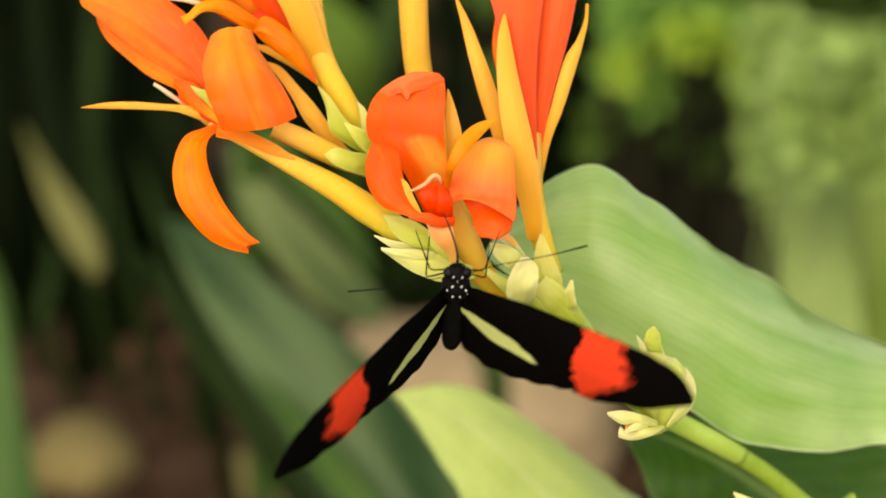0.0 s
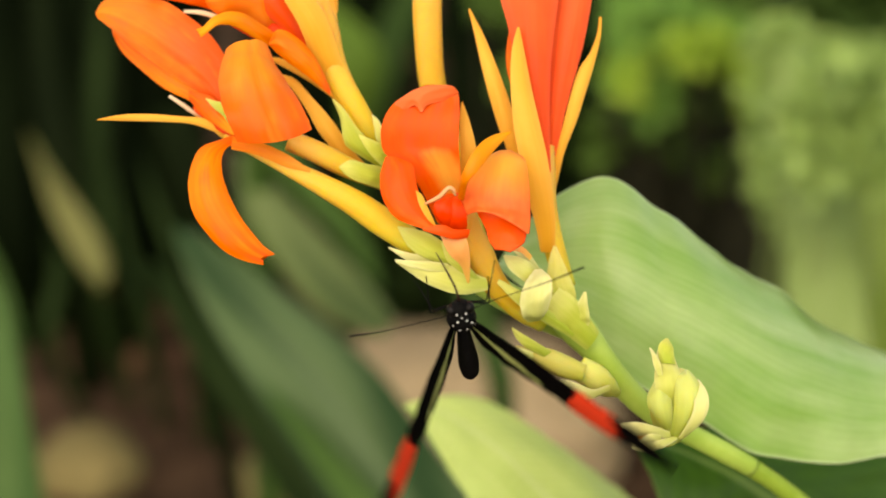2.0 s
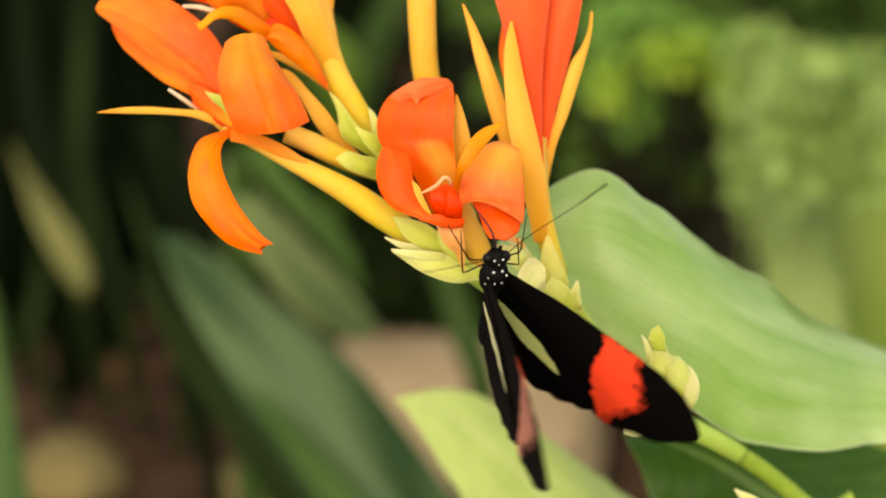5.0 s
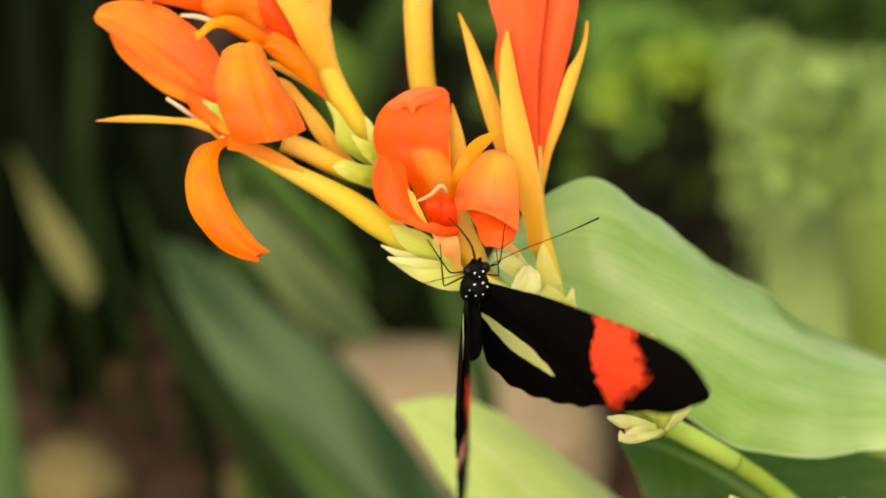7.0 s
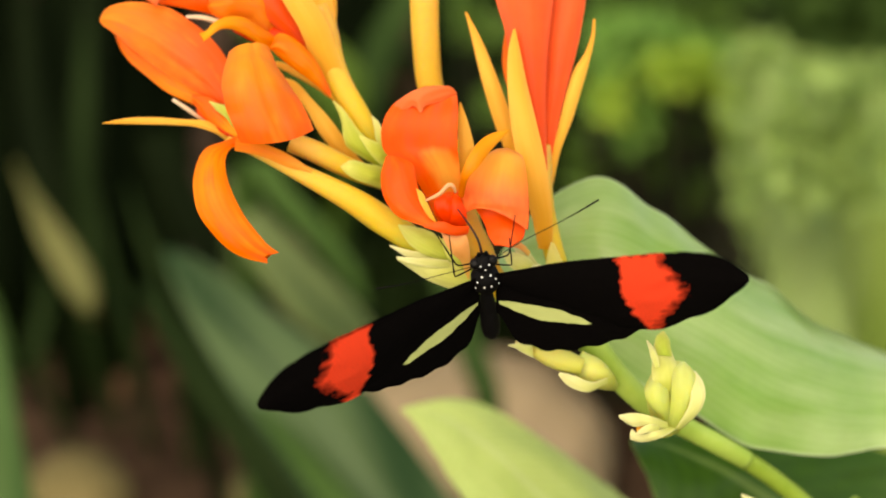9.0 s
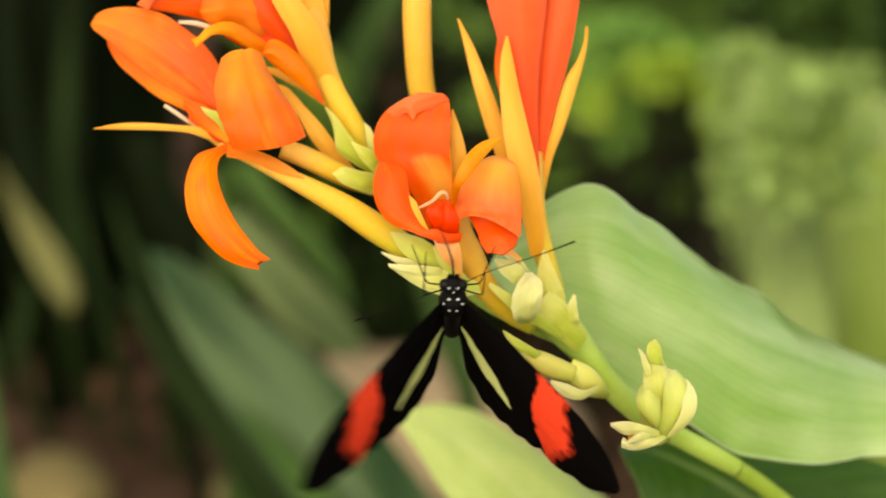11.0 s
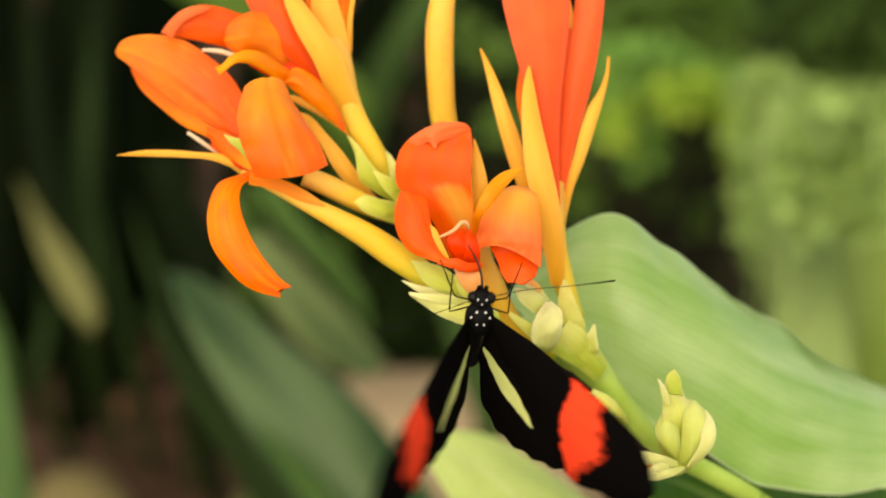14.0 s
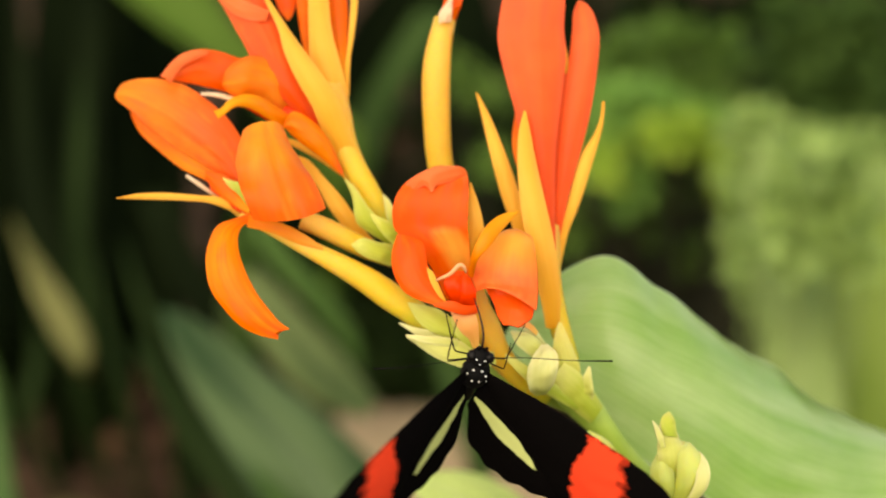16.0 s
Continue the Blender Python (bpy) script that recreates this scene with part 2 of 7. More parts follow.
    thin(nt, b, out, col, through_light)
    return m


def leaf_mat(name, dark, light, rib, veins=26.0, slant=5.0, rough=0.4, through_light=0.3, vein_amount=0.3, spec=0.3, bump_by=0.12, rib_by=0.7, grain_by=16.0, span=(0.25, 0.75), grain_w=0.6, specks=0.0):
    m, nt, b, out = node_mat(name)
    u, v, uv = uv_parts(nt)
    d = math_node(nt, "ABSOLUTE", math_node(nt, "SUBTRACT", u, 0.5))
    wav = math_node(nt, "SINE", math_node(nt, "MULTIPLY", math_node(nt, "SUBTRACT", math_node(nt, "MULTIPLY", v, veins), math_node(nt, "MULTIPLY", d, slant)), 6.283))
    wav2 = math_node(nt, "ADD", math_node(nt, "MULTIPLY", wav, 0.5), 0.5)
    co = add(nt, "ShaderNodeTexCoord")
    big = add(nt, "ShaderNodeTexNoise", Vector=co.outputs["Object"], Scale=22.0, Detail=4.0)
    fine = add(nt, "ShaderNodeTexNoise", Vector=co.outputs["Object"], Scale=420.0, Detail=3.0)
    mp = add(nt, "ShaderNodeMapping", i0=uv)
    mp.inputs["Scale"].default_value = (grain_by, 1.3, 1)
    grain = add(nt, "ShaderNodeTexNoise", Vector=mp.outputs[0], Scale=2.0, Detail=5.0)
    both = math_node(nt, "ADD", math_node(nt, "MULTIPLY", big.outputs[0], 1.0 - grain_w), math_node(nt, "MULTIPLY", grain.outputs[0], grain_w))
    k = math_node(nt, "ADD", math_node(nt, "MULTIPLY", wav2, vein_amount), math_node(nt, "MULTIPLY", both, 1.0 - vein_amount))
    col = ramp(nt, k, [(span[0], dark), (span[1], light)])
    mid = math_node(nt, "SUBTRACT", 1.0, math_node(nt, "MULTIPLY", d, 26.0), True)
    col = mix(nt, math_node(nt, "MULTIPLY", mid, rib_by), col, rib)
    rim = math_node(nt, "MULTIPLY", math_node(nt, "SUBTRACT", d, 0.485), 60.0, True)
    col = mix(nt, math_node(nt, "MULTIPLY", rim, 0.6), col, rib)
    tone = ramp(nt, fine.outputs[0], [(0.3, (0.94, 0.94, 0.94)), (0.7, (1.0, 1.0, 1.0))])
    col = mix(nt, 1.0, col, tone, "MULTIPLY")
    if specks:
        cell = add(nt, "ShaderNodeTexVoronoi", Vector=co.outputs["Object"], Scale=75.0)
        dot = math_node(nt, "SUBTRACT", 1.0, math_node(nt, "MULTIPLY", cell.outputs["Distance"], 16.0), True)
        rare = math_node(nt, "GREATER_THAN", big.outputs[0], 0.53)
        col = mix(nt, math_node(nt, "MULTIPLY", math_node(nt, "MULTIPLY", dot, rare), specks), col, (0.66, 0.70, 0.50))
    nt.links.new(col, b.inputs["Base Color"])
    b.inputs["Roughness"].default_value = rough
    b.inputs["Specular IOR Level"].default_value = spec
    bump = add(nt, "ShaderNodeBump", Height=wav2, Strength=bump_by, Distance=0.0005)
    nt.links.new(bump.outputs[0], b.inputs["Normal"])
    thin(nt, b, out, col, through_light)
    return m


def plain_mat(name, dark, light, scale=60.0, rough=0.6, spec=0.3, bump_by=0.3, bump_d=0.0005, detail=5.0):
    m, nt, b, out = node_mat(name)
    co = add(nt, "ShaderNodeTexCoord")
    n1 = add(nt, "ShaderNodeTexNoise", Vector=co.outputs["Object"], Scale=scale, Detail=detail)
    n2 = add(nt, "ShaderNodeTexNoise", Vector=co.outputs["Object"], Scale=scale * 7, Detail=3.0)
    k = math_node(nt, "ADD", math_node(nt, "MULTIPLY", n1.outputs[0], 0.7), math_node(nt, "MULTIPLY", n2.outputs[0], 0.3))
    col = ramp(nt, k, [(0.32, dark), (0.68, light)])
    nt.links.new(col, b.inputs["Base Color"])
    b.inputs["Roughness"].default_value = rough
    b.inputs["Specular IOR Level"].default_value = spec
    bump = add(nt, "ShaderNodeBump", Height=k, Strength=bump_by, Distance=bump_d)
    nt.links.new(bump.outputs[0], b.inputs["Normal"])
    return m


YEL, GOLD, ORA, RED, DEEP = (0.93, 0.575, 0.085), (0.95, 0.43, 0.018), (0.95, 0.195, 0.008), (0.93, 0.105, 0.009), (0.88, 0.05, 0.005)
M_ORANGE = petal_mat("petal_orange", [(0.0, GOLD), (0.35, ORA), (1.0, RED)], RED, flush=0.48)
M_RED = petal_mat("petal_red_orange", [(0.0, ORA), (0.3, RED), (1.0, RED)], RED, flush=0.4)
M_DEEP = petal_mat("petal_deep_red", [(0.0, DEEP), (0.5, DEEP), (1.0, RED)], DEEP)
M_GLOW = petal_mat("petal_yellow_orange", [(0.0, (0.93, 0.33, 0.035)), (0.3, (0.93, 0.27, 0.025)), (0.65, (0.93, 0.20, 0.014)), (1.0, (0.92, 0.13, 0.009))], (0.912, 0.136, 0.03), 0.6, flush=0.48)
M_FADE = petal_mat("petal_fading", [(0.0, ORA), (0.55, (0.902, 0.264, 0.02)), (1.0, (0.854, 0.368, 0.06))], (0.873, 0.32, 0.04), 0.5, flush=0.48)
# The lighter yellow patch low on the hood is a painted glow
M_HOOD = petal_mat("petal_hood", [(0.0, ORA), (0.3, RED), (0.8, RED), (0.88, (0.902, 0.152, 0.045)), (1.0, (0.912, 0.192, 0.06))], RED, 0.3, streak_by=0.35, throat_glow=(0.33, 0.22, (0.95, 0.45, 0.08), 0.70), flush=0.5)
M_SUNSET = petal_mat("petal_rosy_orange", [(0.0, RED), (0.35, (0.912, 0.12, 0.02)), (0.75, (0.93, 0.21, 0.022)), (1.0, (0.93, 0.25, 0.02))], (0.92, 0.17, 0.035), 0.5, flush=0.5)
M_SUNSET_R = petal_mat("petal_rosy_red", [(0.0, RED), (0.5, (0.902, 0.0855, 0.012)), (1.0, (0.912, 0.12, 0.03))], (0.912, 0.136, 0.06), 0.6, flush=0.48)
M_FLAME = petal_mat("petal_flame_red", [(0.0, (0.921, 0.081, 0.006)), (0.4, (0.921, 0.096, 0.018)), (1.0, (0.931, 0.152, 0.045))], (0.921, 0.128, 0.06), 0.7, streak_by=0.3, flush=0.25)
M_FLAP = petal_mat("petal_inner_red", [(0.0, (0.902, 0.08, 0.008)), (0.5, (0.921, 0.096, 0.012)), (1.0, (0.921, 0.12, 0.016))], (0.912, 0.08, 0.01), 0.3)
M_SALMON = petal_mat("petal_salmon", [(0.0, (0.902, 0.136, 0.035)), (0.5, (0.912, 0.192, 0.06)), (1.0, (0.902, 0.16, 0.04))], (0.902, 0.208, 0.09), 0.4)
M_GOLDEN = petal_mat("petal_golden", [(0.0, ORA), (0.3, (0.921, 0.256, 0.015)), (1.0, GOLD)], (0.921, 0.288, 0.02), 0.4, flush=0.48)
M_DROOP = petal_mat("petal_bright_orange", [(0.0, RED), (0.3, (0.93, 0.275, 0.014)), (0.8, (0.93, 0.165, 0.01)), (1.0, RED)], ORA, 0.7, flush=0.6)
# The yellow middle stops paint the highlight across the curled petal
M_BAND = petal_mat("petal_highlight_band", [(0.0, (0.921, 0.136, 0.03)), (0.3, (0.921, 0.176, 0.05)), (0.52, (0.94, 0.34, 0.05)), (0.7, (0.95, 0.44, 0.06)), (0.85, (0.93, 0.29, 0.075)), (1.0, (0.912, 0.176, 0.07))], (0.921, 0.16, 0.04), 0.35, streak_by=0.15, flush=0.4)
M_PEACH = petal_mat("sepal_peach", [(0.0, (0.86, 0.55, 0.12)), (0.5, (0.92, 0.42, 0.12)), (1.0, (0.93, 0.42, 0.2))], (0.92, 0.5, 0.2), 0.4)
M_SEPAL = petal_mat("sepal_yellow", [(0.0, (0.88, 0.42, 0.04)), (0.6, (0.92, 0.49, 0.075)), (1.0, (0.93, 0.42, 0.05))], (0.93, 0.50, 0.12), 0.5)
M_TUBE = petal_mat("floral_tube_yellow", [(0.0, (0.58, 0.58, 0.08)), (0.3, (0.78, 0.54, 0.06)), (0.75, (0.87, 0.49, 0.095)), (1.0, (0.88, 0.47, 0.10))], YEL, 0.0, streak_by=0.25, through_light=0.03, deep=0.6)
M_CALYX = petal_mat("calyx_green", [(0.0, (0.36, 0.50, 0.05)), (0.6, (0.54, 0.63, 0.10)), (1.0, (0.70, 0.71, 0.22))], (0.66, 0.70, 0.24), 0.5)
M_CALYX_Y = petal_mat("calyx_yellow_green", [(0.0, (0.58, 0.62, 0.12)), (0.6, (0.74, 0.70, 0.20)), (1.0, (0.82, 0.70, 0.22))], (0.76, 0.73, 0.30), 0.4, deep=0.3)
M_STIGMA = petal_mat("stigma_peach", [(0.0, (0.92, 0.44, 0.22)), (1.0, (0.93, 0.52, 0.28))], (0.93, 0.55, 0.32), 0.3)
M_BRACT = petal_mat("bract_pale_green", [(0.0, (0.52, 0.62, 0.11)), (0.5, (0.64, 0.70, 0.19)), (1.0, (0.74, 0.76, 0.36))], (0.74, 0.76, 0.40), 0.5)
M_PALE_BRACT = petal_mat("bract_papery", [(0.0, (0.58, 0.66, 0.18)), (0.5, (0.67, 0.72, 0.28)), (1.0, (0.77, 0.78, 0.44))], (0.78, 0.79, 0.48), 0.5)
M_CAPS = petal_mat("capsule_green", [(0.0, (0.50, 0.60, 0.12)), (0.5, (0.61, 0.68, 0.17)), (1.0, (0.68, 0.71, 0.24))], (0.66, 0.70, 0.18), 0.2, through_light=0.05, deep=0.5)
M_WHITE = petal_mat("stamen_white", [(0.0, (0.85, 0.55, 0.35)), (1.0, (0.88, 0.72, 0.55))], (0.85, 0.7, 0.52), 0.2)
M_STEM = plain_mat("stem_green", (0.30, 0.47, 0.065), (0.41, 0.56, 0.115), 90.0, 0.45, 0.35, 0.2)
# Shaded copy of the stem green: the broad leaf's shade is in the colour
M_STEM_SHADED = plain_mat("stem_shaded_green", (0.21, 0.34, 0.035), (0.32, 0.45, 0.07), 90.0, 0.45, 0.3, 0.2)
M_LEAF = leaf_mat("canna_leaf_light", (0.215, 0.44, 0.07), (0.55, 0.71, 0.33), (0.72, 0.80, 0.55), 5.0, 26.0, vein_amount=0.02, bump_by=0.015, rib_by=0.05, grain_by=3.0, rough=0.3, spec=0.55, span=(0.34, 0.66), grain_w=0.45, specks=0.6)
M_LEAF_B = leaf_mat("canna_leaf_pale", (0.40, 0.55, 0.13), (0.55, 0.67, 0.23), (0.58, 0.68, 0.3), 24.0, 6.0, vein_amount=0.12, span=(0.32, 0.68))
# Darkened copy of the leaf green, standing in for shade under the broad leaf
M_LEAF_SHADED = leaf_mat("canna_leaf_shaded", (0.026, 0.09, 0.005), (0.055, 0.15, 0.01), (0.22, 0.34, 0.09), 9.0, 6.0, vein_amount=0.12, bump_by=0.05)
M_STRAP = leaf_mat("strap_leaf_grey_green", (0.016, 0.05, 0.016), (0.095, 0.155, 0.065), (0.17, 0.23, 0.13), 3.0, 1.0, 0.6, spec=0.08, span=(0.36, 0.64), grain_by=5.0, grain_w=0.8)
M_STRAP_O = leaf_mat("strap_leaf_olive", (0.07, 0.08, 0.022), (0.22, 0.225, 0.08), (0.24, 0.24, 0.1), 3.0, 1.0, 0.6, spec=0.1)
M_STRAP_E = leaf_mat("strap_leaf_fresh_green", (0.022, 0.065, 0.010), (0.075, 0.155, 0.035), (0.12, 0.2, 0.07), 3.0, 1.0, 0.6, spec=0.08)
M_STRAP_G = leaf_mat("strap_leaf_pale_grey", (0.05, 0.095, 0.03), (0.165, 0.23, 0.085), (0.22, 0.27, 0.14), 3.0, 1.0, 0.6, spec=0.1, span=(0.36, 0.64), grain_by=5.0, grain_w=0.8)
# These two near-black leaf colours hold the shade itself
M_STRAP_SHADE = leaf_mat("strap_leaf_shade_dark", (0.0015, 0.004, 0.001), (0.005, 0.010, 0.003), (0.008, 0.016, 0.004), 3.0, 1.0, 0.7, spec=0.02)
M_STRAP_SHADE_MID = leaf_mat("strap_leaf_shade_mid", (0.003, 0.007, 0.002), (0.008, 0.015, 0.004), (0.012, 0.022, 0.006), 3.0, 1.0, 0.7, spec=0.04)
# Strap green dimmed in the base colour, in place of shade
M_STRAP_DIM = leaf_mat("strap_leaf_dim_green", (0.02, 0.05, 0.012), (0.055, 0.11, 0.03), (0.07, 0.12, 0.035), 3.0, 1.0, 0.7, spec=0.04)
# Base colour is raised to stand in for the sky's gloss on these leaves
M_STRAP_L = leaf_mat("strap_leaf_light", (0.21, 0.31, 0.095), (0.28, 0.39, 0.135), (0.26, 0.34, 0.14), 3.0, 1.0, 0.6, spec=0.1)
M_STRAP_L2 = leaf_mat("strap_leaf_bright_green", (0.03, 0.085, 0.02), (0.085, 0.165, 0.05), (0.12, 0.2, 0.07), 3.0, 1.0, 0.6, spec=0.1)
# Leaf green darkened to carry the shade over the soil
M_STRAP_SHADE_GREEN = leaf_mat("strap_leaf_shade_green", (0.008, 0.02, 0.005), (0.024, 0.046, 0.013), (0.034, 0.06, 0.02), 3.0, 1.0, 0.7, spec=0.04)
M_STRAP_E2 = leaf_mat("strap_leaf_mid_green", (0.055, 0.12, 0.015), (0.10, 0.19, 0.03), (0.14, 0.22, 0.06), 3.0, 1.0, 0.6, spec=0.08)
M_STRAP_Y = leaf_mat("strap_leaf_yellow_green", (0.16, 0.26, 0.04), (0.26, 0.37, 0.08), (0.22, 0.30, 0.09), 3.0, 1.0, 0.6, spec=0.1)
M_FERN = leaf_mat("shrub_leaf", (0.10, 0.28, 0.04), (0.29, 0.52, 0.13), (0.32, 0.50, 0.15), 6.0, 2.0, 0.6, spec=0.1)
# Darker copy of the shrub leaf; clumps in shade get their tone from it
M_FERN_SHADED = leaf_mat("shrub_leaf_shaded_olive", (0.045, 0.12, 0.016), (0.15, 0.26, 0.055), (0.16, 0.26, 0.07), 6.0, 2.0, 0.6, spec=0.1)
# Brighter copy of the shrub leaf that paints a patch of light
M_FERN_LIT = leaf_mat("shrub_leaf_lit_yellow_green", (0.25, 0.42, 0.04), (0.42, 0.60, 0.10), (0.44, 0.58, 0.12), 6.0, 2.0, 0.6, spec=0.1)
# Near-black leaf colour for foliage that is added in place of shade
M_SHADE_FILL = leaf_mat("shade_fill_leaf", (0.004, 0.010, 0.002), (0.018, 0.035, 0.008), (0.02, 0.04, 0.01), 6.0, 2.0, 0.6, spec=0.05)
M_FERN_P = leaf_mat("pale_shrub_leaf", (0.21, 0.34, 0.08), (0.38, 0.54, 0.175), (0.34, 0.47, 0.17), 6.0, 2.0, 0.6, spec=0.1)
# Dim copy of the shrub leaf: low light is set by its colour
M_FERN_DIM = leaf_mat("shrub_leaf_dim_green", (0.03, 0.08, 0.015), (0.10, 0.18, 0.045), (0.07, 0.13, 0.03), 3.0, 1.0, 0.7, spec=0.04)
M_SOIL = plain_mat("soil", (0.004, 0.0028, 0.0018), (0.098, 0.058, 0.034), 38.0, 0.95, 0.05, 0.8, 0.01)
M_STAIN = plain_mat("leaf_stain", (0.36, 0.42, 0.13), (0.44, 0.48, 0.18), 400.0, 0.6)
M_DEW = plain_mat("leaf_chalk_mark", (0.52, 0.63, 0.38), (0.62, 0.70, 0.48), 400.0, 0.5)
M_ROCK = plain_mat("rock_beige", (0.20, 0.15, 0.085), (0.36, 0.275, 0.165), 14.0, 0.85, 0.2, 0.5, 0.004)
M_ROCK_D = plain_mat("stone_mossy", (0.07, 0.06, 0.022), (0.20, 0.16, 0.065), 14.0, 0.9, 0.2, 0.6, 0.004)
M_LITTER = plain_mat("dead_leaf", (0.03, 0.014, 0.008), (0.17, 0.08, 0.035), 60.0, 0.8, 0.2, 0.4, 0.001)
M_LITTER_L = plain_mat("dead_leaf_tan", (0.09, 0.042, 0.018), (0.30, 0.145, 0.06), 60.0, 0.75, 0.2, 0.4, 0.001)
M_BARK = plain_mat("shrub_stem", (0.012, 0.012, 0.006), (0.035, 0.034, 0.016), 50.0, 0.9, 0.2, 0.6, 0.001)


# ---------------------------------------------------------------- ground
def build_ground():
    bm = bmesh.new()
    n = 90
    grid = []
    for i in range(n + 1):
        row = []
        for j in range(n + 1):
            a, b = (i / n * 2 - 1), (j / n * 2 - 1)
            x, y = math.copysign(abs(a) ** 2.6, a) * 60, 1.2 + math.copysign(abs(b) ** 2.6, b) * 60
            near = math.exp(-((x / 3) ** 2 + ((y - 1) / 3) ** 2))
            z = (noise.noise((x * 3, y * 3, 0)) * 0.02 + noise.noise((x * 11, y * 11, 4)) * 0.012) * near
            row.append(bm.verts.new((x, y, z)))
        grid.append(row)
    for i in range(n):
        for j in range(n):
            bm.faces.new([grid[i][j], grid[i + 1][j], grid[i + 1][j + 1], grid[i][j + 1]])
    ob = finish(bm, "ground", M_SOIL)
    return tagged(ob, "dark brown garden soil with leaf litter", "ground", kind="structure")


build_ground()


def stone(name, place, size, material, label, seed, turn=0.0):
    bm = bmesh.new()
    bmesh.ops.create_icosphere(bm, subdivisions=4, radius=1.0)
    for v in bm.verts:
        k = 1 + 0.16 * noise.noise(v.co * 1.4 + Vector((seed, 0, 0))) + 0.05 * noise.noise(v.co * 5 + Vector((0, seed, 0)))
        v.co = Vector((v.co.x * size[0], v.co.y * size[1], v.co.z * size[2])) * k
    ob = finish(bm, name, material)
    ob.location = (place[0], place[1], size[2] * 0.45)
    ob.rotation_euler = (0, 0, radians(turn))
    return tagged(ob, label, "stone")


stone("rock", (0.021, 0.738), (0.085, 0.05, 0.04), M_ROCK, "large rounded beige rock lying on the soil", 3.1, -24)
stone("stone", (-0.187, 0.696), (0.028, 0.026, 0.02), M_ROCK_D, "small mossy grey-green stone on dark soil", 8.2, 10)
stone("stone", (-0.081, 0.686), (0.03, 0.024, 0.018), M_ROCK_D, "small mossy brown stone on dark soil", 5.6, 40)


def dead_leaf(place, size, seed, material, label):
    x, y = place
    rnd = random.Random(seed)
    a = rnd.uniform(0, 6.28)
    way = Vector((math.cos(a), math.sin(a), 0.0))
    base = Vector((x, y, 0.012))
    bm = blade([base - way * size, base + Vector((0, 0, 0.012)), base + way * size], [size * 0.15, size * 0.5, size * 0.1], camber=0.3, ripple=0.3, seed=seed, face=(0, 0, 1), nv=10, nu=5, foot=0.2)
    for v in bm.verts:
        v.co -= Vector((x, y, 0))
    ob = finish(bm, "dead_leaf", material)
    ob.location = (x, y, 0)
    return tagged(ob, label, "leaf", group="leaf litter")


litter = dead_leaf((-0.145, 0.788), 0.011, 1, M_LITTER, "curled brown dead leaf lying on the soil")
shed = random.Random(5)
for gx, gy in ((-0.161, 0.823), (-0.131, 0.811), (-0.115, 0.776), (-0.170, 0.788), (-0.137, 0.743), (-0.115, 0.732), (-0.197, 0.823), (-0.212, 0.788), (-0.190, 0.872), (-0.208, 0.853), (-0.164, 0.853), (-0.022, 0.899), (-0.032, 0.866), (-0.043, 0.912), (-0.082, 0.872), (0.110, 0.788), (0.103, 0.823), (-0.098, 0.754), (-0.238, 0.835), (-0.146, 0.872)):
    copy_thing(litter, pose(gx, gy, shed.uniform(-0.004, 0.004), shed.uniform(-12, 12), shed.uniform(-12, 12), shed.uniform(0, 360)))
tan = dead_leaf((-0.163, 0.896), 0.018, 4, M_LITTER_L, "large tan dead leaf curled on dark soil")
for gx, gy in ((-0.124, 0.786), (-0.118, 0.811), (-0.147, 0.848), (-0.104, 0.761), (-0.173, 0.940), (-0.139, 0.874)):
    copy_thing(tan, pose(gx, gy, shed.uniform(0.0, 0.006), shed.uniform(-16, 16), shed.uniform(-16, 16), shed.uniform(0, 360)))

# ---------------------------------------------------------------- canna plant
canna = thing("canna_plant", (0.16, 0.10, 0.0), "canna with orange flowers and broad green leaves, growing in soil", "canna")


def lobe(parent, name, material, rim_a, rim_b, label="", **kw):
    return part(name, loft(pts(*rim_a), pts(*rim_b), **kw), material, parent, label)


def stalk(parent, name, material, radii, *mid, label="", **kw):
    return part(name, tube(pts(*mid), mm(radii), **kw), material, parent, label)


# stem and rachis
stalk(canna, "stem", M_STEM, [2.16, 2.66, 1.99, 1.83, 1.74, 1.66, 1.58, 1.58, 1.49], (16.6, -4.2, -6), (18.7, -8.2, -4), (22.6, -12.9, -4), (26.3, -17.6, -6), (29.8, -21.2, -8), (33.8, -24.2, -12), (38.6, -26.9, -17), (43.2, -29.4, -20), (48, -32.2, -24), label="fleshy pale green flower stem", nv=50, nu=18, ridges=0.03)
stem_path = pts((43.2, -29.4, -20), (48, -32.2, -24), (52.9, -35.5, -28), (57.9, -39.5, -32), (63, -43.9, -36), (69.6, -49.7, -42))
foot = Vector((0.16, 0.10, 0.0))
stem_path += [stem_path[-1].lerp(foot, k) + Vector((0, -0.02 * k * (1 - k), 0)) for k in (0.3, 0.6, 1.0)]
part("stem", tube(stem_path, mm([1.42, 1.5, 1.7, 2.15, 2.8, 3.6, 4.6, 5.6]), nv=90, nu=18, ridges=0.03), M_STEM_SHADED, canna, "lower stem, coloured darker for the leaf's shade")
stalk(canna, "branch", M_STEM, [1.15, 1.80, 2.13, 2.13, 2.13, 1.97, 0.82], (-1.8, 1.5, -6), (1.9, -0.5, -5.5), (6.1, -3, -5), (10.2, -5.8, -5.5), (14.3, -7.9, -6), (18.5, -10, -7), (21.9, -12.9, -8), nv=34, nu=16)

